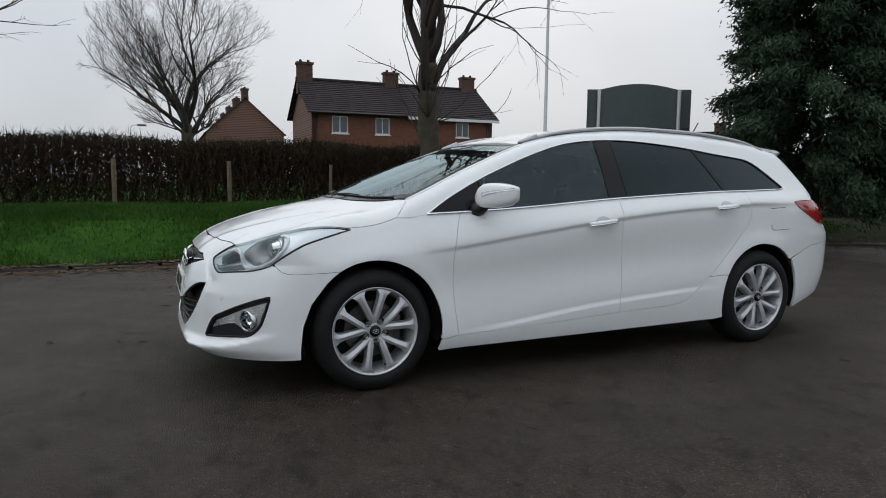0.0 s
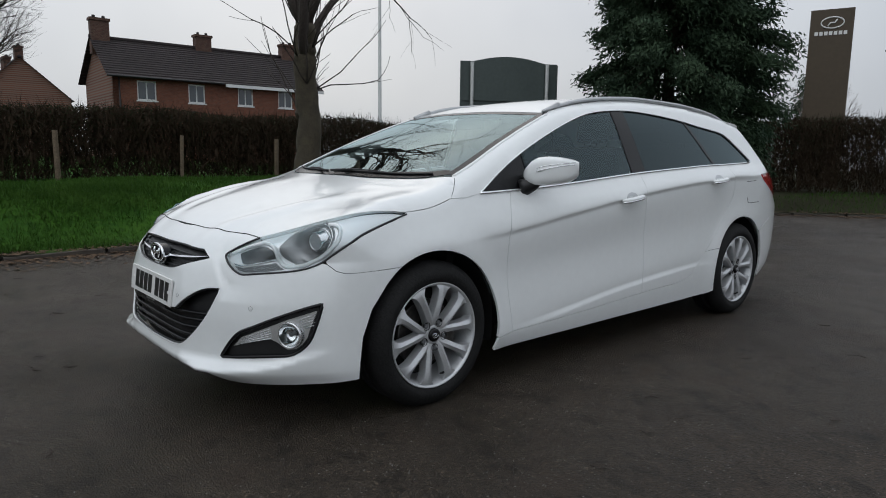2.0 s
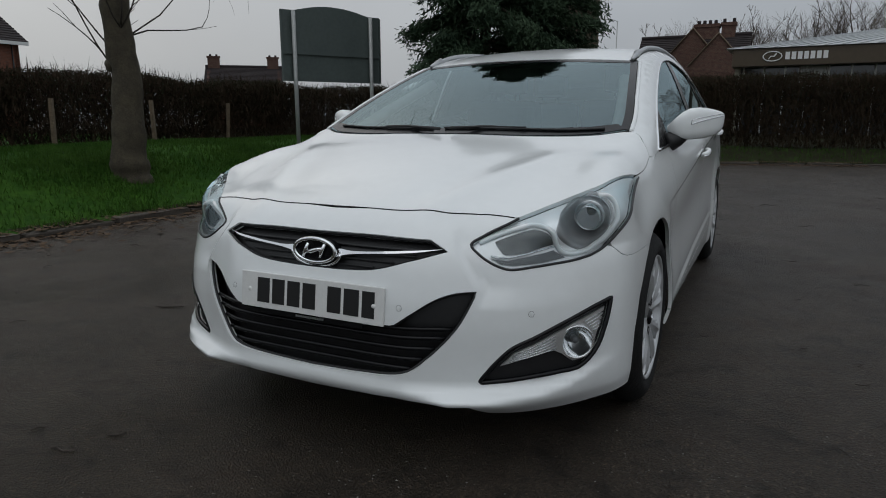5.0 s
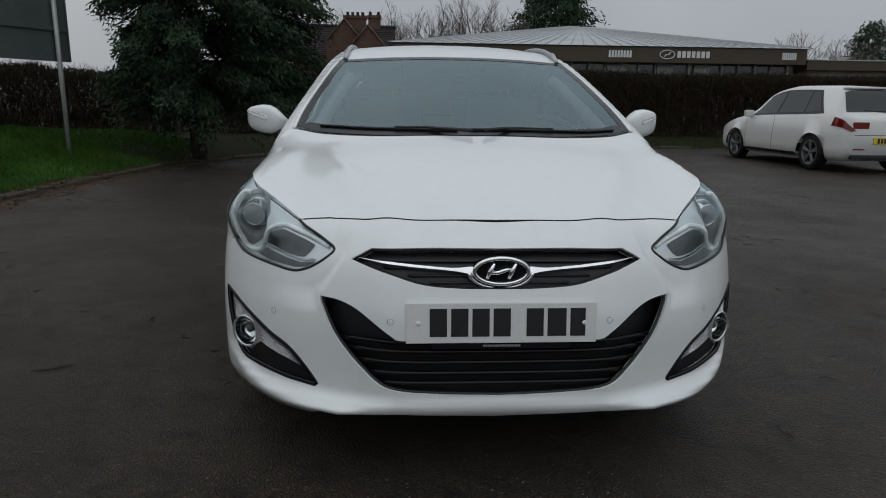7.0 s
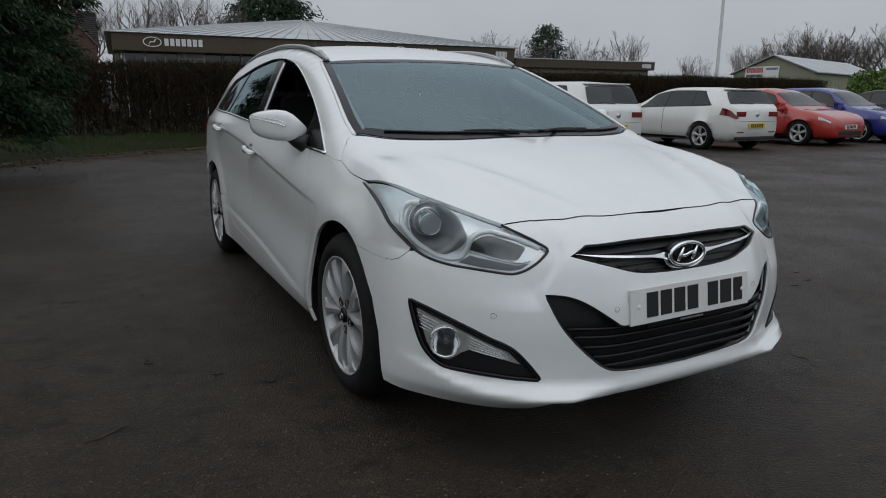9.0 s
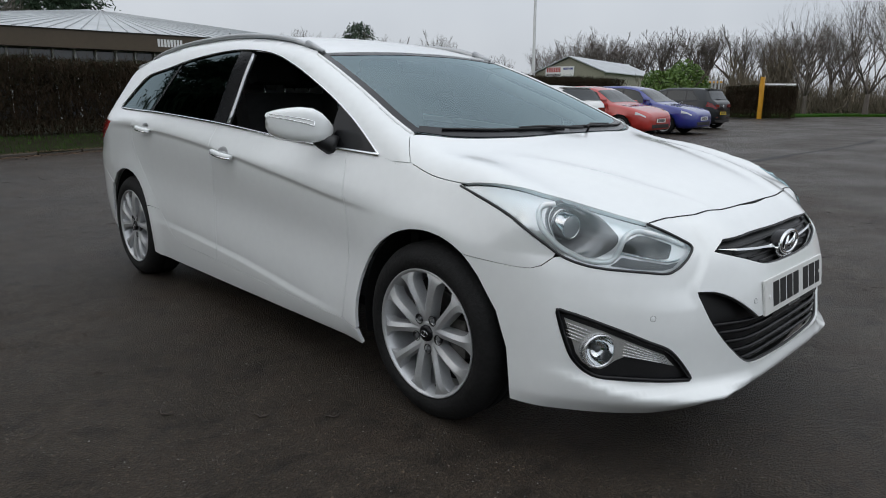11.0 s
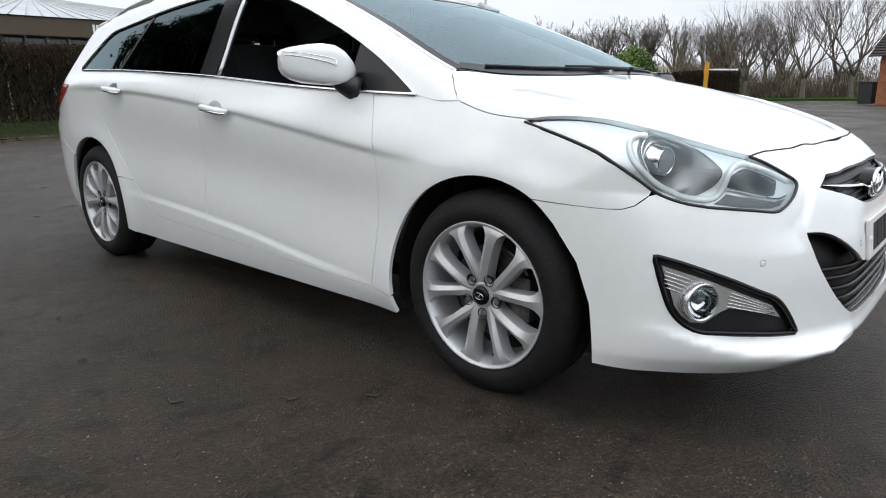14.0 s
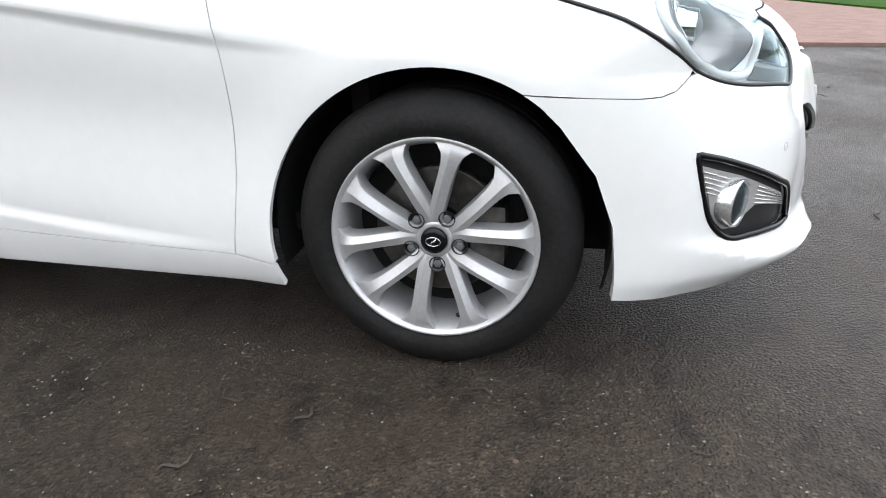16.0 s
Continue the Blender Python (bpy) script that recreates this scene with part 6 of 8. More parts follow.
def bare_tree(name, at, seed, trunk_h, trunk_r, length, depth, label, split=3, spread=0.55, lean=(0, 0), droop=0.0, group="", shrinks=0.72, mat=None, bound=None, burrs=0, leader=0.0):
    rng = random.Random(seed)
    ob = thing(name, at, label, "tree", group)
    top = Vector((lean[0], lean[1], trunk_h))
    pts = [Vector((0, 0, -0.3)), Vector((0, 0, 0.05)), top * 0.35 + Vector((rng.gauss(0, 0.03), rng.gauss(0, 0.03), 0)), top * 0.7, top]
    radii = [trunk_r * 1.5, trunk_r * 1.25, trunk_r, trunk_r * 0.9, trunk_r * 0.8]
    if burrs:
        radii[3:] = [trunk_r * 0.95, trunk_r * 0.88]
        fine = [(pts[i].lerp(pts[i + 1], u / 6), radii[i] + (radii[i + 1] - radii[i]) * u / 6) for i in range(4) for u in range(6)] + [(pts[4], radii[4])]
        pts = [p + Vector((rng.gauss(0, 0.012), rng.gauss(0, 0.012), 0)) for p, r in fine]
        radii = [r * (1 + 0.07 * math.sin(k * 1.7) + rng.uniform(-0.04, 0.04)) for k, (p, r) in enumerate(fine)]
    trunk = new("trunk", wood_mesh("trunk", [(pts, radii, 14)], mat or BARK))
    trunk.parent = ob
    limbs = []
    n = split + (5 if bound else 2)
    for k in range(n):
        t = 2 * math.pi * (k + rng.random() * 0.6) / n
        at_h = trunk_h * (rng.uniform(0.72, 1.0) if k else 1.0)
        h = Vector((math.cos(t) * spread * 1.3, math.sin(t) * spread * 1.3, 1.0))
        grow(rng, top * (at_h / trunk_h), h, length * rng.uniform(0.85, 1.15), trunk_r * 0.5, depth, limbs, spread, droop, split, shrinks, bound=bound)
    if leader:
        # the stem goes on above its fork, with limbs that rise steeply and then arch over and hang
        stem = [top + Vector((rng.gauss(0, 0.05), rng.gauss(0, 0.05), leader * u)) for u in (0, 0.2, 0.4, 0.6, 0.8, 1.0)]
        stem[0] = top - Vector((0, 0, 0.15))
        limbs.append((stem, [trunk_r * (0.80 - 0.62 * u) for u in (0, 0.2, 0.4, 0.6, 0.8, 1.0)], 9))
        for k in range(13):
            u = 0.10 + 0.88 * (k / 12) ** 1.2
            t = k * 2.4 + rng.uniform(-0.35, 0.35)
            q = top + Vector((0, 0, leader * u))
            reach = (1.55 - 0.7 * u) * rng.uniform(0.85, 1.15)
            h = Vector((math.cos(t) * 0.62, math.sin(t) * 0.62, 1.0))
            grow(rng, q, h, reach, trunk_r * (0.42 - 0.22 * u), depth, limbs, 0.75, 0.24, 2, 0.74, 6, 7)
    crown = new("crown", wood_mesh("crown", limbs, mat or TWIG))
    crown.parent = ob
    if burrs:
        # swollen scars where limbs were lopped, each with a few whippy shoots
        for k in range(burrs):
            h = trunk_h * rng.uniform(0.45, 0.98)
            t = rng.uniform(0, 6.28)
            out = Vector((math.cos(t), math.sin(t), 0.35)).normalized()
            c = top * (h / trunk_h) + out * trunk_r * 0.55
            r = trunk_r * rng.uniform(0.35, 0.6)
            v, f = tube_data([c - out * r * 0.5, c + out * r * 0.3, c + out * r * 0.8, c + out * r * 1.05], [r * 1.15, r * 1.05, r * 0.75, r * 0.3], 9)
            v = [Vector(p) + Vector((rng.gauss(0, 1), rng.gauss(0, 1), rng.gauss(0, 1))) * r * 0.07 for p in v]
            obj("burr", (v, f), mat or BARK, ob)
            whips = []
            for _ in range(3):
                grow(rng, c + out * r, out + Vector((rng.gauss(0, 0.4), rng.gauss(0, 0.4), rng.uniform(0.4, 1.4))), rng.uniform(0.5, 1.1), 0.011, 1, whips, 0.5, 0.0, 2, 0.6, 4, 5)
            for limb in whips:
                shoot = new("shoot", wood_mesh("shoot", [limb], TWIG))
                shoot.parent = ob
    return ob


# the tree on the bank beside the car: stout ivy-scarred trunk with long arching limbs
bare_tree("bare_tree", (-5.65, 1.62, 0.5), 21, 2.35, 0.165, 1.45, 4, "leafless tree with a stout scarred trunk on the grass bank", split=2, spread=0.40, lean=(-0.08, 0.06), droop=0.10, burrs=9, leader=3.4)
# a round-headed tree beyond the hedge
bare_tree("bare_tree", (-26.0, -0.75, 0.3), 5, 2.9, 0.26, 2.0, 6, "large round leafless tree behind the hedge", split=3, spread=0.62, shrinks=0.76, bound=(3.65, 2.9, 5.9))
bare_tree("bare_tree", (-14.3, -8.9, 0.3), 9, 2.6, 0.22, 2.0, 4, "leafless tree with spreading limbs behind the hedge", split=2, spread=0.8)
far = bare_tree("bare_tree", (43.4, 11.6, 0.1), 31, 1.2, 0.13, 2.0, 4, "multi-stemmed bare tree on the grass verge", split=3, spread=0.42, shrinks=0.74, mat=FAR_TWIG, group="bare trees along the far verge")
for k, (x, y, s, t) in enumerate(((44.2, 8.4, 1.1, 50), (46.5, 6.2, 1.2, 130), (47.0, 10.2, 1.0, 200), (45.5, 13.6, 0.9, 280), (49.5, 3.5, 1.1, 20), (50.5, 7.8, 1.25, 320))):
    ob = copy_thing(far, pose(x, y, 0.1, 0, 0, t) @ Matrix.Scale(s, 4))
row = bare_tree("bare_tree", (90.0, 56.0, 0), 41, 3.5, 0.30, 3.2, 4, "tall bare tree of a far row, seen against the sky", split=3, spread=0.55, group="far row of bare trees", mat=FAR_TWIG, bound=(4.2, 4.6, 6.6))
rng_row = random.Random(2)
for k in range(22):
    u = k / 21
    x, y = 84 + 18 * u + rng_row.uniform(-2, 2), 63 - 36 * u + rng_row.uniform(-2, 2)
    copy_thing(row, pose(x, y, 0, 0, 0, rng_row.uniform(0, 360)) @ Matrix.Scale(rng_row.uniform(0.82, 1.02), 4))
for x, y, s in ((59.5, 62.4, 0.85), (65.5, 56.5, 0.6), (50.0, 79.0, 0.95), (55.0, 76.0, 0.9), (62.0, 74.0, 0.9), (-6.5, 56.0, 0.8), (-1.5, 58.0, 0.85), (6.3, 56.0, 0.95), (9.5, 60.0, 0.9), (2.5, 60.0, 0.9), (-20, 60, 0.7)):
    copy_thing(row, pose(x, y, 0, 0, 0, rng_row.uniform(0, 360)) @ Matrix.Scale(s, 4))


def conifer(at, height, radius, label, seed, sprays, low=0.0, size=1.0, leaf_size=1.0, trunk_r=0.26, lean=(0.0, 0.0)):
    """A broad evergreen: a trunk, drooping branches, and sprays of dark foliage hanging from them."""
    rng = np.random.default_rng(seed)
    ob = thing("conifer", at, label, "tree")
    tube("trunk", [(0, 0, -0.2), (0.05, 0, height * 0.5), (0, 0.02, height * 0.97)], [trunk_r, trunk_r * 0.6, 0.03], BARK, ob, 10)
    branches = []
    count = int(70 * size) if size < 2 else 118
    tips = []
    for k in range(count):
        u = (k + 0.5) / count
        h = low + (height - low) * u
        r = radius * (1 - 0.66 * u ** 2.2) * (0.70 + 0.42 * rng.random())
        t = k * 2.39996 + rng.uniform(-0.3, 0.3)
        a = Vector((0, 0, h * 0.96 + 0.25))
        e = Vector((math.cos(t) * r + lean[0], math.sin(t) * r + lean[1], h - 0.16 * r))
        m = (a + e) / 2 + Vector((0, 0, 0.16 * r))
        branches.append(([a, m, e], [0.035, 0.02, 0.006], 4))
        tips.append((np.array(a), np.array(m), np.array(e), r))
    wood = new("branchwork", wood_mesh("branchwork", branches, BARK))
    wood.parent = ob
    tagged(wood, kind="stuff")
    i = rng.integers(0, count, sprays)
    s = rng.uniform(0.25, 1.05, sprays)[:, None] ** 0.7
    A, M, E = (np.array([b[j] for b in tips])[i] for j in range(3))
    p = (1 - s) ** 2 * A + 2 * s * (1 - s) * M + s * s * E
    out = E - A
    out[:, 2] = 0
    out /= np.linalg.norm(out, axis=1, keepdims=True) + 1e-9
    spread = np.clip(rng.normal(0, 1, (sprays, 3)), -1.8, 1.8) * np.array([0.12, 0.12, 0.05])
    # little curtains of foliage hang below each branch, in clumps along it
    clump = np.sin(s[:, 0] * 23 + i * 1.9) * 0.5 + 0.5
    spread[:, 2] -= rng.exponential(0.11, sprays) * (0.35 + 1.1 * clump)
    p = p + spread * max(1.0, leaf_size * 1.3)
    d = out * 0.7 + rng.normal(0, 0.45, (sprays, 3)) + np.array([0, 0, -0.55])
    d /= np.linalg.norm(d, axis=1, keepdims=True)
    w = np.cross(d, rng.normal(size=(sprays, 3)))
    w /= np.linalg.norm(w, axis=1, keepdims=True) + 1e-9
    ln = rng.uniform(0.03, 0.11, sprays)[:, None] * leaf_size
    leaf = new("foliage", quads_mesh("foliage", p, d * ln, w * ln * 0.26, NEEDLE))
    leaf.parent = ob
    return ob


conifer((-3.85, 8.15, 0.08), 7.2, 1.58, "broad dark evergreen with drooping sprays at the hedge corner", 3, 360000, 0.85, 2.6, 0.62, 0.15, (0.60, -0.60))
conifer((15.2, 64.0, 0), 13.0, 6.2, "dark rounded evergreen behind the showroom", 7, 26000, 1.0, 1.6, 3.2)
conifer((57.5, 76.0, 0), 11.5, 4.0, "small dark conifer on the far skyline", 8, 9000, 0.5, 0.9, 3.0)
conifer((-21.5, 62.0, 0), 8.5, 2.2, "small dark conifer on the far skyline", 9, 9000, 0.5, 0.9, 2.6)


def bush(at, rx, ry, rz, count, label, seed, mat):
    rng = np.random.default_rng(seed)
    ob = thing("bush", at, label, "bush")
    u = some_unit(rng, count)
    u[:, 2] = np.abs(u[:, 2])
    lump = 1 + 0.12 * np.sin(5 * u[:, 0] + 3 * u[:, 1]) + 0.10 * np.sin(7 * u[:, 1] - 4 * u[:, 2])
    r = (rng.uniform(0.5, 1.0, count) ** 0.35 * lump)[:, None]
    p = u * r * np.array([rx, ry, rz])
    a = some_unit(rng, count)
    b = np.cross(a, some_unit(rng, count))
    s = rng.uniform(0.03, 0.075, (count, 1)) * (rx ** 0.4)
    leaf = new("foliage", quads_mesh("foliage", p, a * s, b * s * 0.6, mat))
    leaf.parent = ob
    stems = []
    q = random.Random(seed)
    for _ in range(9):
        t = q.uniform(0, 6.28)
        stems.append(([Vector((0, 0, -0.1)), Vector((math.cos(t) * rx * 0.3, math.sin(t) * ry * 0.3, rz * 0.5)), Vector((math.cos(t) * rx * 0.7, math.sin(t) * ry * 0.7, rz * 0.85))], [0.05, 0.03, 0.01], 5))
    for s in stems:
        wood = new("stem", wood_mesh("stem", [s], BARK))
        wood.parent = ob
    return ob


bush((27.0, 11.9, 0), 1.8, 1.8, 2.45, 20000, "rounded bright green laurel bush behind the parked cars", 1, BUSH_LEAF)
bush((19.7, -1.05, 0.0), 0.95, 1.0, 1.15, 2500, "clipped bright green bush beside the brick building", 2, BUSH_LEAF)


def thicket(line, top, thick, count, label, seed):
    """Wild leafless undergrowth: upright thin stems of uneven height."""
    rng = np.random.default_rng(seed)
    p = np.array(resample_line(line, 0.4))
    i = rng.integers(0, len(p), count)
    x, y = p[i, 0] + rng.normal(0, thick, count), p[i, 1] + rng.normal(0, thick, count)
    crest = top * (0.65 + 0.2 * np.sin(0.7 * x + 0.3 * y) + 0.2 * np.sin(1.9 * y + 1.0))
    z = rng.uniform(0, 1, count) ** 1.3 * crest
    a = rng.normal(0, 0.35, (count, 3)) + np.array([0, 0, 1.0])
    a /= np.linalg.norm(a, axis=1, keepdims=True)
    b = np.cross(a, some_unit(rng, count))
    b /= np.linalg.norm(b, axis=1, keepdims=True) + 1e-9
    me = quads_mesh("thicket", np.stack([x, y, z], -1), a * rng.uniform(0.25, 0.8, count)[:, None], b * rng.uniform(0.008, 0.028, count)[:, None], SCRUB)
    tagged(new("thicket", me), label, "thicket", kind="stuff")


SCRUB = material("scrub_stem", (0.095, 0.080, 0.060), 0.95, color2=(0.20, 0.17, 0.125), scale=0.6, spec=0.1)
thicket([(40, 19), (46, 13), (50, 7), (53, -2), (50, -12)], 2.6, 1.6, 24000, "tangled brown winter undergrowth beyond the verge", 5)
thicket([(88, 64), (96, 44), (104, 24), (96, 4)], 5.2, 3.0, 22000, "far belt of grey-brown winter undergrowth", 6)
thicket([(44, 15.5), (45.5, 14.0)], 5.6, 0.8, 7000, "dense rounded clump of brown winter stems", 7)

# ---- buildings and signs ----
def wall_with_windows(name, width, height, depth, openings, mat, parent):
    """A wall in its own plane, thick, with the openings cut through."""
    xs = sorted({0, width, *[o[0] for o in openings], *[o[1] for o in openings]})
    zs = sorted({0, height, *[o[2] for o in openings], *[o[3] for o in openings]})
    bm = bmesh.new()
    for x0, x1 in zip(xs[:-1], xs[1:]):
        for z0, z1 in zip(zs[:-1], zs[1:]):
            if not any(o[0] <= x0 and x1 <= o[1] and o[2] <= z0 and z1 <= o[3] for o in openings):
                box(bm, (x0, 0, z0), (x1, depth, z1))
    bmesh.ops.remove_doubles(bm, verts=bm.verts, dist=0.0005)
    return part(name, bm, mat, parent)


def window(parent, x0, x1, z0, z1, y=0.06, bars=1, fill=None):
    w = boxes("window", [((x0, y, z0), (x1, y + 0.06, z0 + 0.07)), ((x0, y, z1 - 0.07), (x1, y + 0.06, z1)), ((x0, y, z0 + 0.07), (x0 + 0.07, y + 0.06, z1 - 0.07)), ((x1 - 0.07, y, z0 + 0.07), (x1, y + 0.06, z1 - 0.07))]
              + [((x0 + (x1 - x0) * (k + 1) / (bars + 1) - 0.03, y + 0.004, z0 + 0.07), (x0 + (x1 - x0) * (k + 1) / (bars + 1) + 0.03, y + 0.056, z1 - 0.07)) for k in range(bars)], WHITE_FRAME, parent)
    boxes("pane", [((x0 + 0.05, y + 0.03, z0 + 0.05), (x1 - 0.05, y + 0.04, z1 - 0.05))], fill or DARK_PANE, w)
    boxes("curtain", [((x0 + 0.08, y + 0.12, z0 + 0.05), (x0 + (x1 - x0) * 0.36, y + 0.14, z1 - 0.05)), ((x1 - (x1 - x0) * 0.36, y + 0.12, z0 + 0.05), (x1 - 0.08, y + 0.14, z1 - 0.05))], CURTAIN, w)
    boxes("sill", [((x0 - 0.06, -0.05, z0 - 0.07), (x1 + 0.06, y + 0.02, z0 - 0.002))], WHITE_FRAME, w)
    return w


def courses_material(name, base, other, scale):
    m = bpy.data.materials.new(name)
    m.use_nodes = True
    nt = m.node_tree
    tex, mp, br = nt.nodes.new("ShaderNodeTexCoord"), nt.nodes.new("ShaderNodeMapping"), nt.nodes.new("ShaderNodeTexBrick")
    mp.inputs["Rotation"].default_value = (radians(90), 0, 0)
    br.inputs["Scale"].default_value, br.inputs["Mortar Size"].default_value = scale, 0.012
    br.inputs["Color1"].default_value, br.inputs["Color2"].default_value, br.inputs["Mortar"].default_value = (*base, 1), (*other, 1), (0.17, 0.13, 0.10, 1)
    nt.links.new(tex.outputs["Object"], mp.inputs["Vector"])
    nt.links.new(mp.outputs["Vector"], br.inputs["Vector"])
    nt.links.new(br.outputs["Color"], nt.nodes["Principled BSDF"].inputs["Base Color"])
    nt.nodes["Principled BSDF"].inputs["Roughness"].default_value = 0.9
    return m


HOUSE_BRICK = courses_material("house_brick", (0.125, 0.044, 0.026), (0.185, 0.070, 0.040), 3.3)


def tiled_roof(parent, w, d, eaves, ridge, over=0.35):
    """Two slopes of a roof with stepped courses of tiles."""
    for sgn in (0, 1):
        v, f, n = [], [], 16
        run = d / 2 + over
        for k in range(n + 1):
            for t, up in ((k / n, 0.0), (k / n, 0.045)):
                y = -over + run * t if sgn == 0 else d + over - run * t
                z = eaves - 0.15 + (ridge - eaves + 0.15) * t + up
                v += [(-over, y, z), (w + over, y, z)]
        f = [(2 * b, 2 * b + 1, 2 * b + 3, 2 * b + 2) for b in range(2 * n + 1)]
        obj("roof_slope", (v, f), ROOF_TILE, parent, smooth=False)
    tube("ridge_tiles", [(-over, d / 2, ridge + 0.02), (w / 2, d / 2, ridge + 0.02), (w + over, d / 2, ridge + 0.02)], 0.13, ROOF_TILE, parent, 8)


# a darker brown brick than the house walls, for chimneys and the cottage
STACK_BRICK = courses_material("dark_brown_brick", (0.060, 0.030, 0.022), (0.10, 0.050, 0.036), 3.3)


def chimney(parent, x, y, base, top, w=0.55, l=0.95):
    c = boxes("chimney", [((x - l / 2, y - w / 2, base), (x + l / 2, y + w / 2, top - 0.18)), ((x - l / 2 - 0.06, y - w / 2 - 0.06, top - 0.18), (x + l / 2 + 0.06, y + w / 2 + 0.06, top - 0.04))], STACK_BRICK, parent)
    for k in (-0.25, 0.25):
        v, f = tube_data([(x + k, y, top - 0.06), (x + k, y, top + 0.12)], [0.10, 0.085], 8)
        obj("chimney_pot", (v, f), ROOF_TILE, c)


def gable_wall(parent, x, d, eaves, ridge, thick=0.25):
    v = [(x, 0, 0), (x, d, 0), (x, d, eaves), (x, d / 2, ridge), (x, 0, eaves)]
    v += [(a + thick, b, c) for a, b, c in v]
    f = [(0, 4, 3, 2, 1), (5, 6, 7, 8, 9)] + [(i, (i + 1) % 5, 5 + (i + 1) % 5, 5 + i) for i in range(5)]
    obj("gable_wall", (v, f), HOUSE_BRICK, parent, smooth=False)


def terrace_house(at, turn):
    h = thing("house", at, "red-brick two-storey semi-detached house with a dark tiled roof", "house", turn=turn)
    w, d, eaves, ridge = 11.97, 6.6, 5.04, 7.24
    spots = [(1.2, 2.2), (3.92, 4.86), (6.8, 7.74), (9.36, 10.3)]
    wall_with_windows("front_wall", w, eaves, 0.25, [(a, b, 3.72, 4.76) for a, b in spots], HOUSE_BRICK, h)
    for a, b in spots:
        window(h, a, b, 3.72, 4.76)
    gable_wall(h, 0.0, d, eaves, ridge)
    gable_wall(h, w - 0.25, d, eaves, ridge)
    tiled_roof(h, w, d, eaves, ridge)
    boxes("back_wall", [((0.25, d - 0.25, 0), (w - 0.25, d, eaves))], HOUSE_BRICK, h)
    boxes("fascia_board", [((5.95, -0.37, eaves - 0.33), (w + 0.35, -0.33, eaves - 0.15))], WHITE_FRAME, h)
    tube("gutter", [(-0.35, -0.40, eaves - 0.15), (5.85, -0.40, eaves - 0.15)], 0.06, TRIM, h, 6)
    tube("downpipe", [(0.3, -0.08, 0), (0.3, -0.08, eaves - 0.2)], 0.04, TRIM, h, 6)
    tube("downpipe", [(w - 0.4, -0.08, 0), (w - 0.4, -0.08, eaves - 0.2)], 0.04, TRIM, h, 6)
    chimney(h, 0.2, d / 2, ridge - 0.9, ridge + 1.1)
    chimney(h, 5.95, d / 2, ridge - 0.5, ridge + 0.85)
    chimney(h, w - 0.4, d / 2, ridge - 0.9, ridge + 0.9)
    return h


terrace_house((-35.43, 6.77, 0), 88.3)


def gable_house(at, turn, w, d, eaves, ridge, label):
    h = thing("house", at, label, "house", turn=turn)
    boxes("front_wall", [((0.25, 0, 0), (w - 0.25, 0.25, eaves))], HOUSE_BRICK, h)
    boxes("back_wall", [((0.25, d - 0.25, 0), (w - 0.25, d, eaves))], HOUSE_BRICK, h)
    gable_wall(h, 0, d, eaves, ridge)
    gable_wall(h, w - 0.25, d, eaves, ridge)
    tiled_roof(h, w, d, eaves, ridge, 0.2)
    chimney(h, 0.5, d / 2, ridge - 0.6, ridge + 0.9)
    chimney(h, w - 0.6, d / 2, ridge - 0.6, ridge + 0.9)
    return h


for k in range(6):
    gable_house((-57.0 - 9 * k, 9.2 + 0.3 * k, 0), 178, 8.9, 6.6, 4.9, 7.9, "red-brick house seen end-on, with a stepped row of chimneys")
gable_house((-41.0, 37.5, 0), 40, 6.0, 5.0, 3.6, 5.2, "distant house of which only the dark roof shows over the hedge")


def cottage(at, turn):
    h = thing("cottage", at, "old brick cottage with steep gables and tall chimneys", "house", turn=turn)
    w, d, eaves, ridge = 6.6, 4.6, 4.25, 6.25
    boxes("front_wall", [((0.25, 0, 0), (w - 0.25, 0.3, eaves))], STACK_BRICK, h)
    gable_wall(h, 0, d, eaves, ridge)
    gable_wall(h, w - 0.25, d, eaves, ridge)
    tiled_roof(h, w, d, eaves, ridge, 0.2)
    for x, half, deep, top in ((4.0, 0.75, 0.5, 7.0), (5.35, 0.42, 0.42, 7.05)):
        y = d / 2 + 0.2
        c = boxes("chimney", [((x - half, y - deep, 5.6), (x + half, y + deep, top - 0.2)), ((x - half - 0.07, y - deep - 0.07, top - 0.2), (x + half + 0.07, y + deep + 0.07, top))], STACK_BRICK, h)
        for k in np.linspace(-0.7, 0.7, 4 if half > 0.5 else 2):
            obj("chimney_pot", tube_data([(x + k * half, y, top - 0.05), (x + k * half, y, top + 0.28)], [0.12, 0.10], 8), ROOF_TILE, c)
    for x, half, apex, out in ((3.45, 1.25, 6.45, -0.5), (5.05, 1.55, 6.0, -1.3)):
        low = apex - 1.15 * half
        v = [(x - half, out, 0), (x + half, out, 0), (x + half, out, low), (x, out, apex), (x - half, out, low)]
        v += [(p, 2.4, q) for p, _, q in v]
        obj("cross_wing", (v, [(0, 1, 2, 3, 4), (0, 4, 9, 5), (1, 6, 7, 2), (2, 7, 8, 3), (3, 8, 9, 4)]), STACK_BRICK, h, smooth=False)
        tube("barge_board", [(x - half - 0.15, out - 0.08, low - 0.17), (x, out - 0.08, apex + 0.03), (x + half + 0.15, out - 0.08, low - 0.17)], 0.06, WOOD, h, 6)
    return h


cottage((-7.35, 42.9, 0), 0)


def bars_of_writing(parent, x0, x1, z0, z1, y, count, mat, name="lettering"):
    """Plain bars that stand for a line of writing."""
    step = (x1 - x0) / count
    boxes(name, [((x0 + step * k, y - 0.012, z0), (x0 + step * (k + 0.72), y, z1)) for k in range(count)], mat, parent)


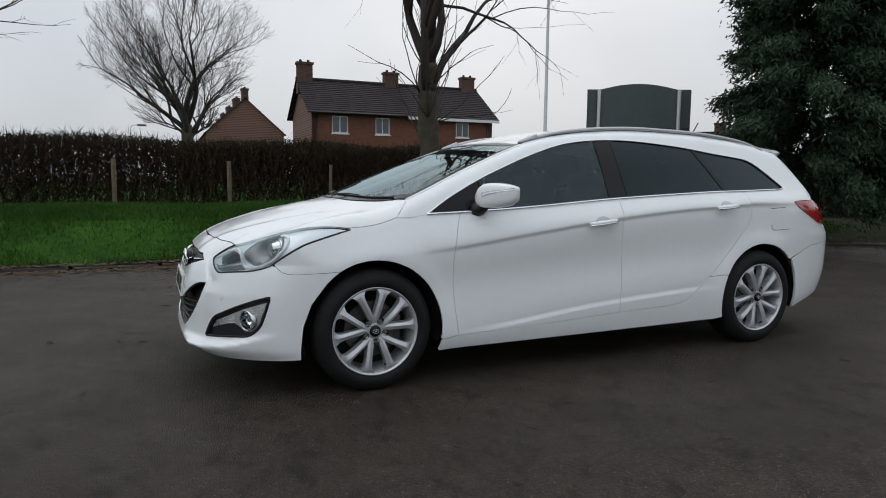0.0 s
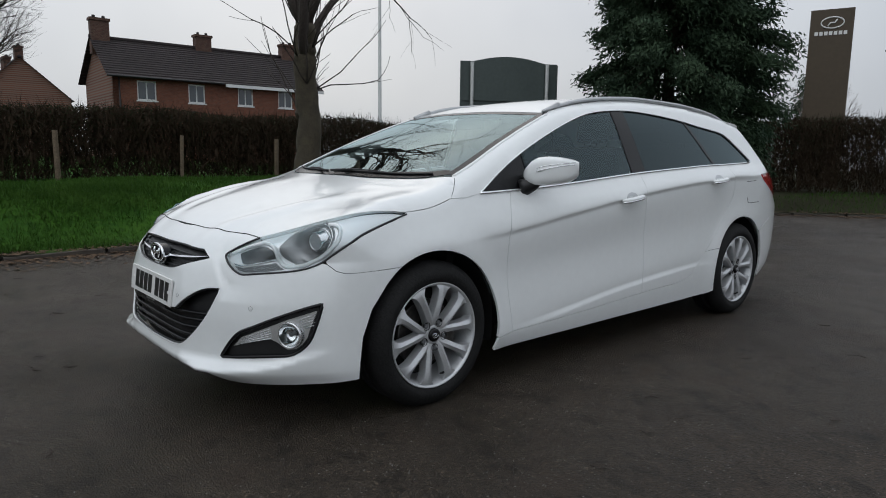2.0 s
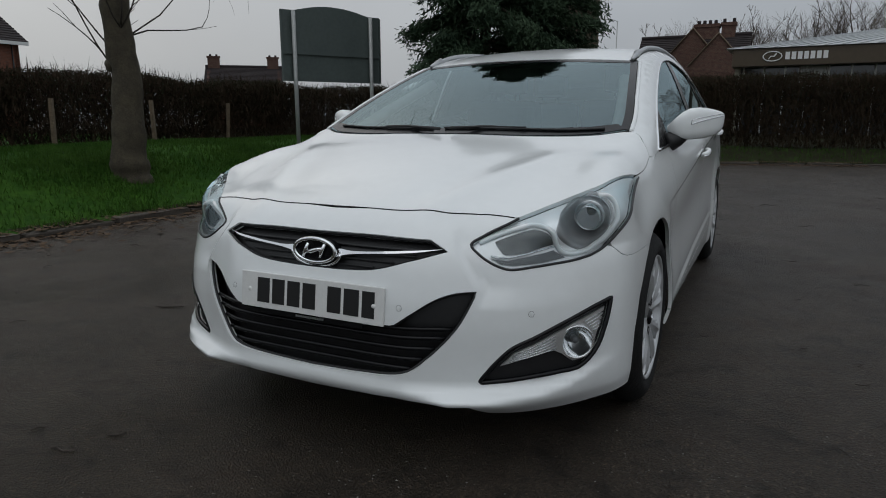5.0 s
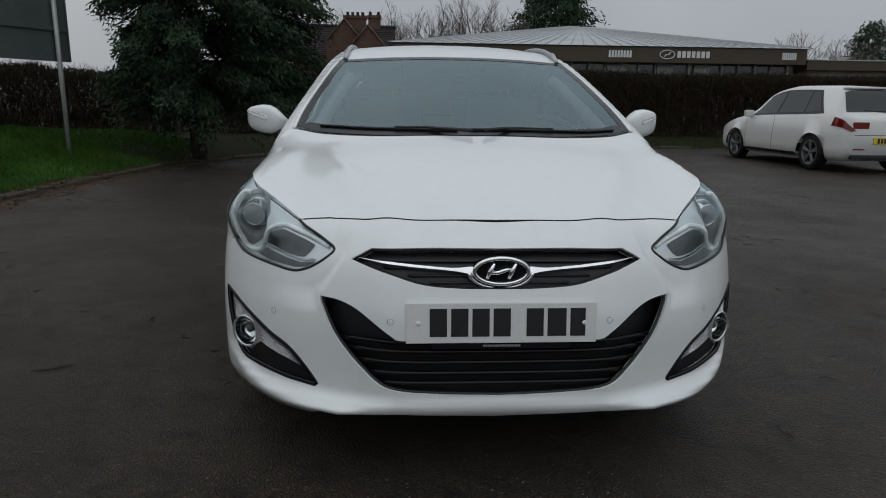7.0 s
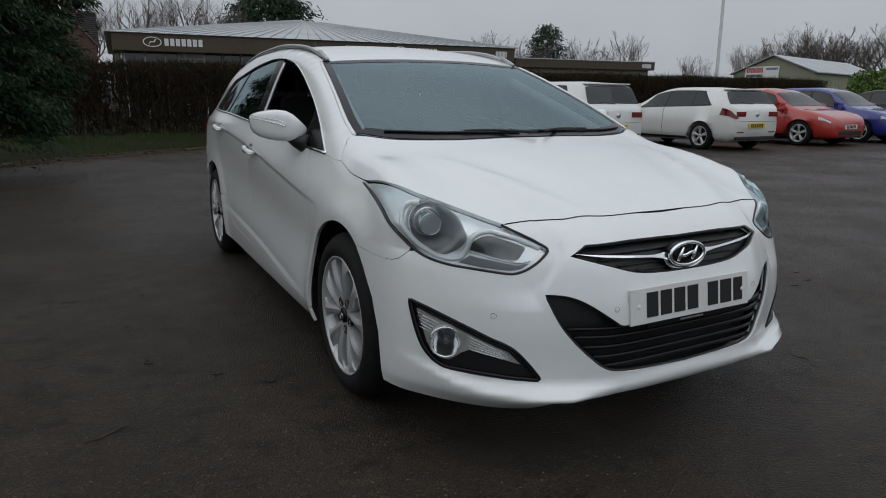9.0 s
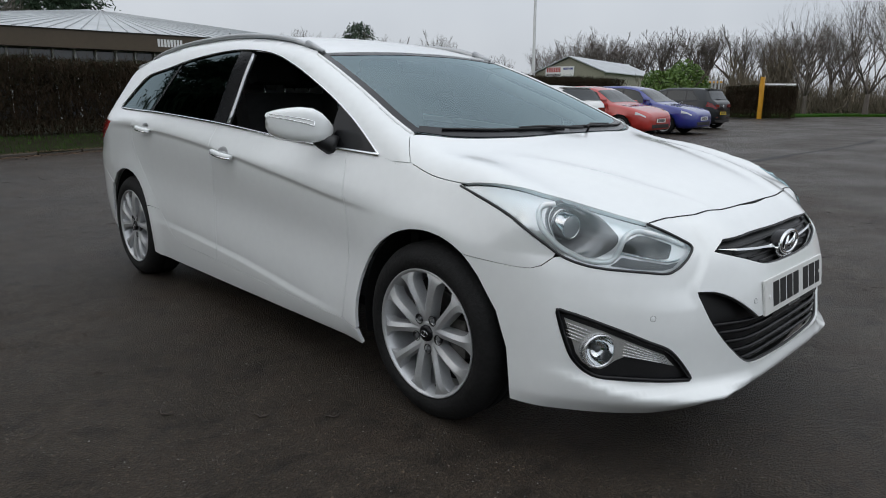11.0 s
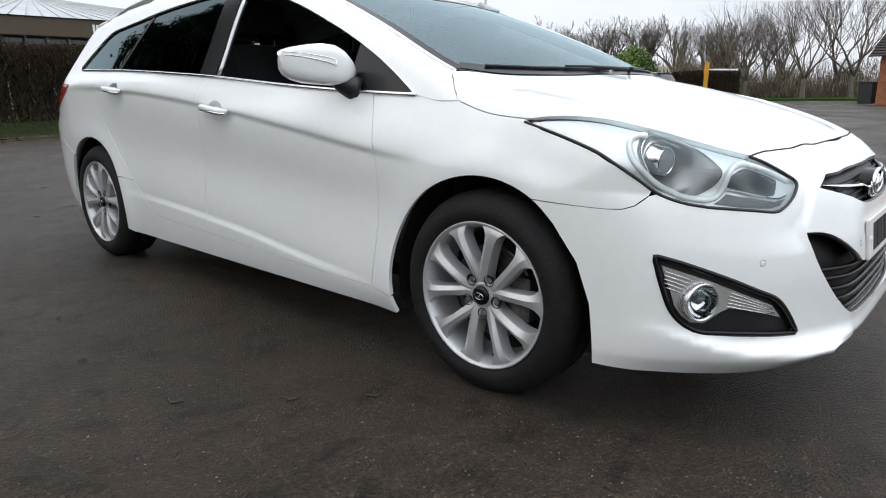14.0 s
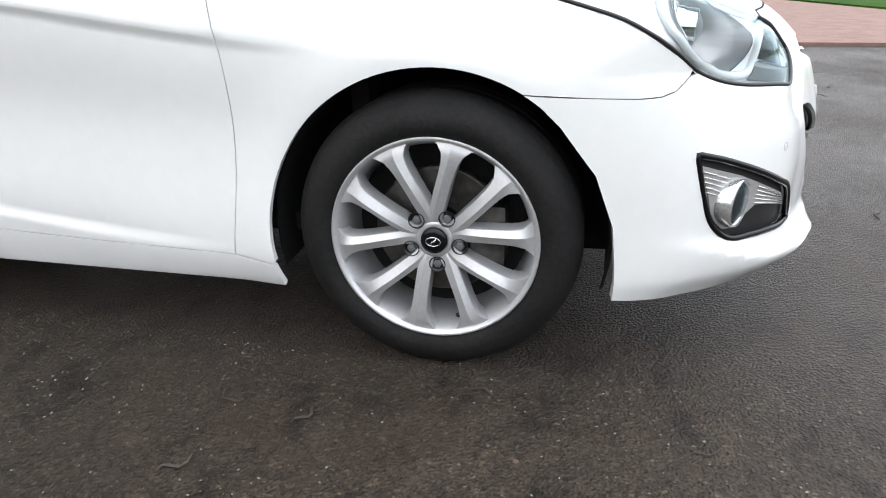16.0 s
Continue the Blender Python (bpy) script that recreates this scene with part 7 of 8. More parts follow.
def emblem(parent, x, z, w, h, y, mat):
    """A plain oval ring with a slanted bar."""
    pts = [(x + w / 2 * math.cos(t), y - 0.01, z + h / 2 * math.sin(t)) for t in np.linspace(0, 2 * math.pi, 25)[:-1]]
    tube("emblem", pts, h * 0.06, mat, parent, 6, True)
    tube("emblem_bar", [(x - w * 0.2, y - 0.01, z - h * 0.3), (x - w * 0.1, y - 0.01, z), (x + w * 0.1, y - 0.01, z), (x + w * 0.2, y - 0.01, z + h * 0.3)], h * 0.07, mat, parent, 6)


def showroom():
    """A long low car showroom: glazed front, bronze fascia, shallow metal roof."""
    ax, ay, bx, by = -0.5, 26.4, 17.8, 25.7
    w, low, top = math.hypot(bx - ax, by - ay), 2.95, 3.62
    s = thing("showroom", (ax, ay, 0), "low car showroom with a bronze fascia and pale metal roof", "building", turn=math.degrees(math.atan2(by - ay, bx - ax)))
    boxes("fascia", [((0, -0.5, low), (w, 0.0, top))], BRONZE, s, 0.02)
    boxes("fascia_end", [((-0.02, 0.0, low), (0.3, 14, top))], BRONZE, s)
    boxes("fascia_end", [((w - 0.3, 0.0, low), (w + 0.02, 14, top))], BRONZE, s)
    boxes("dark_glazing", [((0.3, 0.35, 0.0), (w - 0.2, 0.4, low))], DARK_PANE, s)
    boxes("side_wall", [((0.05, 0.4, 0.0), (0.25, 14, low))], CLAD, s)
    boxes("side_wall", [((w - 0.25, 0.4, 0.0), (w - 0.05, 14, low))], CLAD, s)
    for k in range(24):
        x = 0.4 + k * (w - 0.8) / 23
        boxes("mullion", [((x - 0.03, 0.2, 0), (x + 0.03, 0.348, low))], WHITE_FRAME, s)
    for x, wide in ((2.4, 1.0), (9.6, 0.95), (11.9, 0.65), (13.6, 0.7)):
        boxes("blind", [((x, 0.22, 2.1), (x + wide, 0.27, low - 0.02))], CURTAIN, s)
    v = [(-0.25, -0.6, top + 0.02), (w + 0.25, -0.6, top + 0.02), (w + 0.25, 14.5, top + 0.02), (-0.25, 14.5, top + 0.02), (10.2, 11.5, 5.75), (11.6, 11.5, 5.7)]
    obj("roof", (v, [(0, 1, 5, 4), (1, 2, 5), (2, 3, 4, 5), (3, 0, 4)]), METAL_ROOF, s, smooth=False)
    for k in range(34):
        x = -0.2 + k * (w + 0.4) / 33
        t = Vector((10.2 + 1.4 * k / 33, 11.5, 5.75 - 0.05 * k / 33))
        tube("roof_rib", [(x, -0.58, top + 0.04), tuple(t + Vector((0, 0, 0.02)))], 0.018, METAL_ROOF, s, 4)
    mid = (low + top) / 2 + 0.02
    for x in (1.45, 12.05):
        emblem(s, x, mid, 0.66, 0.36, -0.52, SIGN_WHITE)
        bars_of_writing(s, x + 0.45, x + 1.95, mid - 0.13, mid + 0.15, -0.51, 7, SIGN_WHITE)
    for x, wide in ((9.45, 1.05), (17.2, 0.65)):
        bars_of_writing(s, x, x + wide, mid - 0.15, mid + 0.15, -0.51, 8, SIGN_WHITE)
    a = thing("showroom_annex", (18.05, 25.8, 0), "lower flat-roofed wing of the showroom", "building", turn=-4)
    boxes("wall", [((0.2, 0, 0), (8.9, 6, 2.75))], CLAD, a)
    boxes("fascia", [((0, -0.3, 2.75), (9.1, 6.2, 3.18))], BRONZE, a, 0.02)
    boxes("coping", [((-0.02, -0.33, 3.182), (9.12, 6.23, 3.22))], METAL_ROOF, a)
    bars_of_writing(a, 8.2, 8.85, 2.86, 3.08, -0.31, 8, SIGN_WHITE)


showroom()


def tyre_shop():
    s = thing("workshop", (56.6, 43.3, 0), "pale clad workshop with a sign board on its gable", "building", turn=-75)
    d, w = 22.0, 7.6
    v = [(0, 0, 0), (w, 0, 0), (w, 0, 3.7), (w * 0.5, 0, 5.25), (0, 0, 3.7)]
    v += [(a, d, c) for a, b, c in v]
    obj("wall_shell", (v, [(0, 1, 2, 3, 4), (9, 8, 7, 6, 5), (0, 4, 9, 5), (1, 6, 7, 2)]), CLAD, s, smooth=False)
    v = [(-0.3, -0.3, 3.62), (w * 0.5, -0.3, 5.32), (w + 0.3, -0.3, 3.62)]
    v += [(a, d, c) for a, b, c in v] + [(a, b, c + 0.1) for a, b, c in v] + [(a, d, c + 0.1) for a, b, c in v]
    obj("roof", (v, [(6, 7, 10, 9), (7, 8, 11, 10), (0, 1, 7, 6), (1, 2, 8, 7), (0, 6, 9, 3), (2, 5, 11, 8)]), METAL_ROOF, s, smooth=False)
    b = boxes("sign_board", [((1.2, -0.12, 3.25), (4.4, -0.02, 4.35))], SIGN_WHITE, s)
    bars_of_writing(b, 1.35, 2.95, 3.75, 4.25, -0.122, 8, RED_PAINT)
    bars_of_writing(b, 3.2, 4.3, 4.0, 4.2, -0.122, 9, BLUE_PAINT)
    bars_of_writing(b, 1.35, 2.95, 3.35, 3.6, -0.122, 14, INK)


tyre_shop()


LODGE_BRICK = courses_material("lodge_brick", (0.22, 0.078, 0.032), (0.32, 0.125, 0.055), 3.3)


def brick_lodge():
    s = thing("brick_lodge", (34.2, 2.95, 0), "small orange-brick building with a low dark tiled roof", "building", turn=-99)
    w, d = 9.0, 6.0
    boxes("front_wall", [((0, 0, 0), (w, 0.25, 2.2))], LODGE_BRICK, s)
    boxes("side_wall", [((0, 0.25, 0), (0.25, d, 2.2))], LODGE_BRICK, s)
    boxes("end_wall", [((w - 0.25, 0.25, 0), (w, d, 2.2))], LODGE_BRICK, s)
    tiled_roof(s, w, d, 2.3, 4.2, 0.4)
    g = boxes("meter_box", [((1.15, -0.06, 0.95), (1.55, -0.001, 1.45))], WOOD, s, 0.01)
    boxes("meter_panel", [((1.22, -0.075, 1.03), (1.48, -0.061, 1.37))], CLAD, g, 0.01)
    window(s, 5.2, 6.4, 1.1, 2.0)
    b = thing("wheelie_bin", (34.75, 3.40, 0), "dark wheeled bin beside the brick building", "bin", turn=-99)
    boxes("bin_body", [((-0.3, -0.3, 0.05), (0.3, 0.3, 0.98))], TRIM, b, 0.05)
    boxes("lid", [((-0.32, -0.34, 0.98), (0.32, 0.32, 1.06))], TRIM, b, 0.02)


brick_lodge()


def road_sign():
    """The back of a road sign on two posts."""
    s = thing("road_sign", (-5.62, 5.78, 0), "grey back of a road sign on two pale posts", "sign", turn=62)
    w, v = 0.92, []
    n = 16
    for y in (0.0, 0.02):
        v += [(-w, y, 1.60), (w, y, 1.60)] + [(w - 2 * w * k / n, y, 2.72 + 0.10 * max(0.0, 1 - ((k - n / 2) / (n * 0.36)) ** 2)) for k in range(n + 1)]
    m = n + 3
    f = [tuple(range(m)), tuple(range(2 * m - 1, m - 1, -1))] + [(i, m + i, m + (i + 1) % m, (i + 1) % m) for i in range(m)]
    obj("panel", (v, f), SIGN_GREY, s, smooth=False)
    boxes("rail", [((-w, -0.035, 2.03), (w, -0.002, 2.07))], SIGN_GREY, s)
    for x in (-0.72, 0.70):
        z = float(bank_height(-5.62 + x * 0.47, 5.78 + x * 0.88))
        tube("post", [(x, -0.07, z - 0.05), (x, -0.07, 2.70)], 0.033, POST_GREY, s, 10)
    for x in (-w + 0.01, w - 0.01):
        boxes("edge_strip", [((x - 0.012, -0.03, 1.60), (x + 0.012, -0.002, 2.70))], SIGN_GREY, s)


road_sign()


def totem():
    s = thing("totem_sign", (-4.47, 17.45, 0), "tall bronze dealership totem with a white emblem", "sign", turn=18)
    boxes("body", [((-0.53, -0.12, 0), (0.53, 0.12, 5.17))], BRONZE, s, 0.015)
    emblem(s, 0.02, 4.80, 0.55, 0.30, -0.122, SIGN_WHITE)
    bars_of_writing(s, -0.40, 0.42, 4.47, 4.57, -0.122, 7, SIGN_WHITE)


totem()


def lamp_post(at, height, r, label, arm=0.0, turn=0):
    s = thing("street_lamp", at, label, "street lamp", turn=turn)
    tube("pole", [(0, 0, 0), (0, 0, 1.2), (0, 0, 1.25), (0, 0, height)], [r * 1.5, r * 1.5, r, r * 0.6], POST_GREY, s, 8)
    if arm:
        tube("arm", [(0, 0, height - 0.05), (arm * 0.3, 0, height + 0.12), (arm, 0, height + 0.15)], r * 0.5, POST_GREY, s, 6)
        boxes("lantern", [((arm - 0.1, -0.12, height + 0.08), (arm + 0.5, 0.12, height + 0.2))], SIGN_GREY, s, 0.03)


lamp_post((-21.2, 13.9, 0), 12.0, 0.085, "tall pale lamp column beyond the hedge")
lamp_post((22.3, 16.5, 0), 9.5, 0.075, "tall dark lamp column beyond the back hedge")
lamp_post((-9.3, 45.2, 0), 7.6, 0.06, "street lamp with a curved arm", 1.4, 180)
lamp_post((-46, -3.2, 0), 4.3, 0.05, "street lamp far behind the hedge", 0.5, 90)


def far_verge():
    v = [(36, 14.5), (36.0, 11.2), (38.5, 10.4), (42.5, 9.0), (43.5, 6.0), (43.0, 3.0), (60, 0), (90, 10), (90, 40), (40, 40)]
    top = [(x, y, 0.12) for x, y in v]
    low = [(x, y, -0.02) for x, y in v]
    n = len(v)
    tagged(new("verge", mesh_of("verge", top + low, [tuple(range(n))] + [(i, n + i, n + (i + 1) % n, (i + 1) % n) for i in range(n)], GRASS)), "flat green verge at the far end of the car park", "grass", kind="structure")
    s = thing("height_post", (34.3, 10.83, 0), "yellow square steel post of a height barrier", "post")
    boxes("post", [((-0.09, -0.09, 0), (0.09, 0.09, 2.15))], YELLOW, s, 0.01)
    boxes("bracket", [((-0.13, -0.10, 1.5), (-0.091, 0.10, 1.8))], YELLOW, s)
    p = thing("pipe_barrier", (36.0, 9.8, 0), "white pipe lying on a low dark hedge", "pipe", turn=-68)
    tube("pipe", [(-1.6, 0, 1.74), (0.05, 0, 1.72)], 0.10, SIGN_WHITE, p, 10)
    tube("support", [(-1.3, 0, 0.0), (-1.3, 0, 1.64)], 0.05, WOOD, p, 6)
    tube("support", [(-0.1, 0, 0.0), (-0.1, 0, 1.63)], 0.05, WOOD, p, 6)
    g = thing("iron_gate", (30.5, 14.0, 0), "grey palisade gate with a rusty top rail", "gate", turn=-30)
    for k in range(14):
        boxes("pale", [((k * 0.22, 0, 0.0), (k * 0.22 + 0.09, 0.03, 2.0))], POST_GREY, g)
    boxes("top_rail", [((-0.1, 0.031, 1.85), (3.1, 0.08, 1.95))], YELLOW, g)
    boxes("low_rail", [((-0.1, 0.031, 0.4), (3.1, 0.08, 0.5))], POST_GREY, g)


far_verge()
hedge("hedge", [(34.6, 12.7), (35.6, 9.6)], 0.0, 1.72, 0.9, 22000, 5000, "dense square-cut dark hedge beside the yellow post", 17, 0.0)


def path_and_lawn():
    """The paved crossing and the lawn on the road side of the car park."""
    path = [(6.0, -3.2), (16.8, -0.9), (31.5, -0.9), (31.5, -2.0), (24, -4.2), (13.0, -6.6), (6.0, -8.2)]
    n = len(path)
    tagged(new("pavement", mesh_of("pavement", [(x, y, 0.035) for x, y in path] + [(x, y, -0.02) for x, y in path], [tuple(range(n))] + [(i, n + i, n + (i + 1) % n, (i + 1) % n) for i in range(n)], PAVER)), "red block-paved footway beside the car park", "pavement", kind="structure")
    lawn = [(6.0, -8.2), (13.0, -6.6), (24, -4.2), (40, -2.0), (60, -30), (6, -30)]
    n = len(lawn)
    tagged(new("roadside_lawn", mesh_of("roadside_lawn", [(x, y, 0.07) for x, y in lawn] + [(x, y, -0.02) for x, y in lawn], [tuple(range(n))] + [(i, n + i, n + (i + 1) % n, (i + 1) % n) for i in range(n)], GRASS)), "bright green lawn behind the red paving", "grass", kind="structure")


path_and_lawn()

# ---- parked cars ----
def parked_car(at, turn, paint, label, length=4.26, height=1.46, rim=None, plate=PLATE_YELLOW):
    """A parked hatchback: body, windows, lamps, plates, mirrors and wheels, its nose towards -y."""
    car = thing("parked_car", at, label, "car", "parked cars", turn=turn)
    k = height / 1.46
    top = curve1([(0, 0.60), (0.015, 0.68), (0.06, 0.76), (0.16, 0.86), (0.255, 0.93), (0.29, 0.99), (0.42, 1.33 * k), (0.48, 1.41 * k), (0.58, 1.46 * k), (0.72, 1.452 * k), (0.85, 1.415 * k), (0.90, 1.385 * k), (0.918, 1.345 * k), (0.94, 1.19 * k), (0.962, 1.04), (0.978, 0.985), (0.992, 0.945), (1.0, 0.88)])
    belt = curve1([(0, 0.56), (0.05, 0.68), (0.16, 0.82), (0.27, 0.90), (0.5, 0.93), (0.8, 0.965), (0.92, 0.99), (0.97, 0.94), (1.0, 0.80)])
    half = curve1([(0, 0.60), (0.012, 0.70), (0.04, 0.80), (0.10, 0.865), (0.2, 0.89), (0.5, 0.895), (0.8, 0.888), (0.90, 0.85), (0.95, 0.80), (0.98, 0.74), (1.0, 0.66)])
    roof = curve1([(0, 0.86), (0.25, 0.88), (0.30, 0.82), (0.45, 0.70), (0.6, 0.68), (0.82, 0.69), (0.91, 0.74), (0.95, 0.85), (0.975, 0.92), (1.0, 0.95)])
    low = curve1([(0, 0.24), (0.05, 0.19), (0.5, 0.20), (0.95, 0.20), (1.0, 0.30)])

    def section(t):
        h, zt, zb, r, b = (float(c(t)) for c in (half, top, belt, roof, low))
        zb = min(zb, zt - 0.035)
        return [(0, b), (h * 0.88, b), (h * 0.98, b + 0.09), (h, 0.5 * b + 0.5 * min(0.62, zb)), (h * 0.995, min(0.62, zb - 0.06)), (h * 0.975, zb - 0.03), (h * 0.945, zb), (h * r, zt - 0.045 * min(1, (zt - zb) * 4)), (h * r * 0.80, zt - 0.012), (0, zt)]

    def place(t, v):
        s = section(t)
        i = min(int(v), 8)
        f = v - i
        x, z = s[i][0] * (1 - f) + s[i + 1][0] * f, s[i][1] * (1 - f) + s[i + 1][1] * f
        return Vector((x, (t - 0.5) * length, z))

    def patch(name, t0, t1, v0, v1, mat, parent=car, off=0.006, nt=8, nv=4, sign=1, slant=0.0, whole=False, slant1=None):
        verts, faces = [], []
        for i in range(nt + 1):
            for j in range(nv + 1):
                f = j / nv
                w = i / nt
                t, v = t0 + (t1 - t0) * w + (slant * (1 - w) + (slant if slant1 is None else slant1) * w) * f, v0 + (v1 - v0) * f
                p = place(t, v)
                n = (place(t + 0.01, v) - place(t - 0.01, v)).cross(place(t, min(v + 0.1, 9)) - place(t, v - 0.1))
                n = -n.normalized() if n.length > 1e-9 else Vector((1, 0, 0))
                if n.dot(p - Vector((0, p.y * 0.7, 0.6))) < 0:
                    n = -n
                p = p + n * off
                verts.append((p.x * sign, p.y, p.z))
        m = nv + 1
        for i in range(nt):
            for j in range(nv):
                faces.append((i * m + j, (i + 1) * m + j, (i + 1) * m + j + 1, i * m + j + 1))
        if whole:
            n0 = len(verts)
            verts += [(-x, y, z) for x, y, z in verts]
            faces += [tuple(n0 + q for q in f[::-1]) for f in faces]
        return obj(name, (verts, faces), mat, parent)

    ts = sorted({*np.linspace(0, 0.06, 6), *np.linspace(0.06, 0.9, 44), *np.linspace(0.9, 1.0, 14)})
    verts, faces = [], []
    arches = (0.205, 0.205 + 2.62 / length)
    for t in ts:
        s = section(t)
        y = (t - 0.5) * length
        ring = []
        for x, z in s:
            for a in arches:
                ya = (a - 0.5) * length
                d = math.hypot(y - ya, z - 0.30)
                if d < 0.355 and x > 0.4:
                    z = 0.30 + math.sqrt(max(0.0, 0.355 ** 2 - (y - ya) ** 2))
            ring.append((x, y, z))
        verts += ring + [(-x, y, z) for x, y, z in ring[-2:0:-1]]
    m = 18
    for i in range(len(ts) - 1):
        for j in range(m):
            l = (j + 1) % m
            faces.append((i * m + j, i * m + l, (i + 1) * m + l, (i + 1) * m + j))
    faces += [tuple(range(m))[::-1], tuple(range((len(ts) - 1) * m, len(ts) * m))]
    shell = obj("body", (verts, faces), paint, car)
    for sign in (1, -1):
        patch("window_surround", 0.318, 0.870, 6.04, 6.92, TRIM, sign=sign, slant=0.105, slant1=-0.085, off=0.004, nt=14)
        patch("front_window", 0.332, 0.535, 6.10, 6.86, CAR_GLASS, sign=sign, slant=0.098, slant1=0.004, off=0.007)
        patch("rear_window", 0.552, 0.735, 6.10, 6.86, CAR_GLASS, sign=sign, slant=0.003, slant1=-0.012, off=0.007)
        patch("quarter_window", 0.745, 0.850, 6.12, 6.84, CAR_GLASS, sign=sign, slant=-0.012, slant1=-0.075, nt=4, off=0.007)
        patch("tail_lamp", 0.925, 0.999, 4.52, 4.98, RED_LAMP, sign=sign, off=0.010, nt=10, slant=0.012)
        boxes("inner_lamp", [((0.36 if sign > 0 else -0.64, length * 0.5 - 0.03, 0.755), (0.64 if sign > 0 else -0.36, length * 0.5 + 0.008, 0.865))], RED_LAMP, car, 0.012)
        patch("headlamp", 0.022, 0.088, 4.25, 5.35, LAMP_SILVER, sign=sign, off=0.006)
        patch("sill_strip", 0.29, 0.72, 1.4, 2.0, TRIM, sign=sign, off=0.005)
        patch("door_line", 0.5375, 0.5405, 2.2, 6.0, TRIM, sign=sign, off=0.002, nt=1, nv=8)
        patch("door_line", 0.3000, 0.3025, 2.2, 5.9, TRIM, sign=sign, off=0.002, nt=1, nv=8)
        for a in (0.50, 0.69):
            patch("door_handle", a, a + 0.035, 5.45, 5.65, CHROME if paint is not DIRTY_WHITE else DIRTY_WHITE, sign=sign, off=0.02, nt=2, nv=1)
        mm = bmesh.new()
        q = place(0.335, 6.0)
        box(mm, (sign * (q.x - 0.01), q.y - 0.05, q.z - 0.02), (sign * (q.x + 0.17), q.y + 0.06, q.z + 0.12), 0.04)
        part("door_mirror", mm, paint, car)
        for a in arches:
            w = new("wheel", None)
            w.parent = car
            w.matrix_basis = Matrix.Translation((sign * 0.865, (a - 0.5) * length, 0.313)) @ (Matrix.Identity(4) if sign > 0 else Matrix.Rotation(math.pi, 4, "Z"))
            v, f = disc_data([(-0.19, 0.2), (-0.2, 0.29), (-0.17, 0.313), (-0.03, 0.313), (0.0, 0.295), (0.004, 0.25), (-0.004, 0.222)], 32)
            obj("tyre", (v, f), RUBBER, w)
            v, f = disc_data([(-0.004, 0.224), (0.0, 0.216), (-0.02, 0.196), (-0.12, 0.19)], 32)
            obj("rim", (v, f), rim or ALLOY, w)
            v, f = disc_data([(-0.09, 0.19), (-0.09, 0.001)], 24)
            obj("brake_shield", (v, f), CAVITY, w)
            for s in range(5):
                th = 2 * math.pi * s / 5 + 0.3
                for o in (-0.12, 0.12):
                    c0, c1 = Vector((-0.03, 0.03 * math.cos(th), 0.03 * math.sin(th))), Vector((-0.012, 0.208 * math.cos(th + o), 0.208 * math.sin(th + o)))
                    v, f = tube_data([c0, (c0 + c1) / 2 + Vector((0.006, 0, 0)), c1], [0.022, 0.018, 0.018], 5)
                    obj("spoke", (v, f), rim or ALLOY, w, smooth=False)
            v, f = disc_data([(-0.05, 0.05), (-0.02, 0.045), (-0.015, 0.001)], 16)
            obj("hub", (v, f), rim or ALLOY, w)
            n = 16
            v = []
            for i in range(n + 1):
                th = math.pi * i / n
                for x, r in ((0.03, 0.352), (-0.35, 0.352)):
                    v.append((x, r * math.cos(th), r * math.sin(th) - 0.01))
            obj("wheel_housing", (v, [(2 * i, 2 * i + 1, 2 * i + 3, 2 * i + 2) for i in range(n)]), CAVITY, w)
    patch("windscreen", 0.287, 0.425, 7.15, 9, CAR_GLASS, whole=True)
    patch("rear_screen", 0.917, 0.962, 7.05, 9, CAR_GLASS, whole=True, off=0.008)
    boxes("spoiler", [((-0.585, length * 0.385, 1.372 * k), (0.585, length * 0.4225, 1.398 * k))], paint, car, 0.012)
    boxes("reflector_strip", [((x - 0.11, length * 0.5 - 0.02, 0.40), (x + 0.10, length * 0.5 + 0.008, 0.425)) for x in (-0.50, 0.50)], RED_LAMP, car, 0.004)
    boxes("hatch_line", [((-0.60, length * 0.5 - 0.01, 0.645), (0.60, length * 0.5 + 0.0025, 0.652))], TRIM, car)
    patch("front_grille", 0.002, 0.010, 3.2, 3.8, TRIM, whole=False)
    boxes("lower_bumper", [((-0.62, length * 0.5 - 0.05, 0.245), (0.62, length * 0.5 + 0.008, 0.32))], TRIM, car, 0.02)
    boxes("rear_plate", [((-0.26, length * 0.5 + 0.004, 0.50), (0.26, length * 0.5 + 0.02, 0.61))], plate, car, 0.004)
    boxes("plate_writing", [((-0.2 + 0.058 * i, length * 0.5 + 0.0202, 0.515), (-0.16 + 0.058 * i, length * 0.5 + 0.0215, 0.595)) for i in range(7)], INK, car)
    boxes("front_plate", [((-0.26, -length * 0.5 - 0.02, 0.42), (0.26, -length * 0.5 - 0.004, 0.53))], PLATE_WHITE, car, 0.004)
    boxes("plate_writing", [((-0.2 + 0.058 * i, -length * 0.5 - 0.0215, 0.435), (-0.16 + 0.058 * i, -length * 0.5 - 0.0202, 0.515)) for i in range(7)], INK, car)
    boxes("front_intake", [((-0.5, -length * 0.5 - 0.006, 0.27), (0.5, -length * 0.5 + 0.1, 0.38))], TRIM, car, 0.02)
    tube("rear_wiper", [(-0.02, length * 0.4665, 1.04), (0.36, length * 0.4595, 1.06)], 0.010, TRIM, car, 6)
    obj("badge", cone_data((0, length * 0.5, 0.80), (0, 1, 0.1), [(-0.02, 0.05), (0.012, 0.048), (0.014, 0.001)], 20), SATIN, car)
    return car


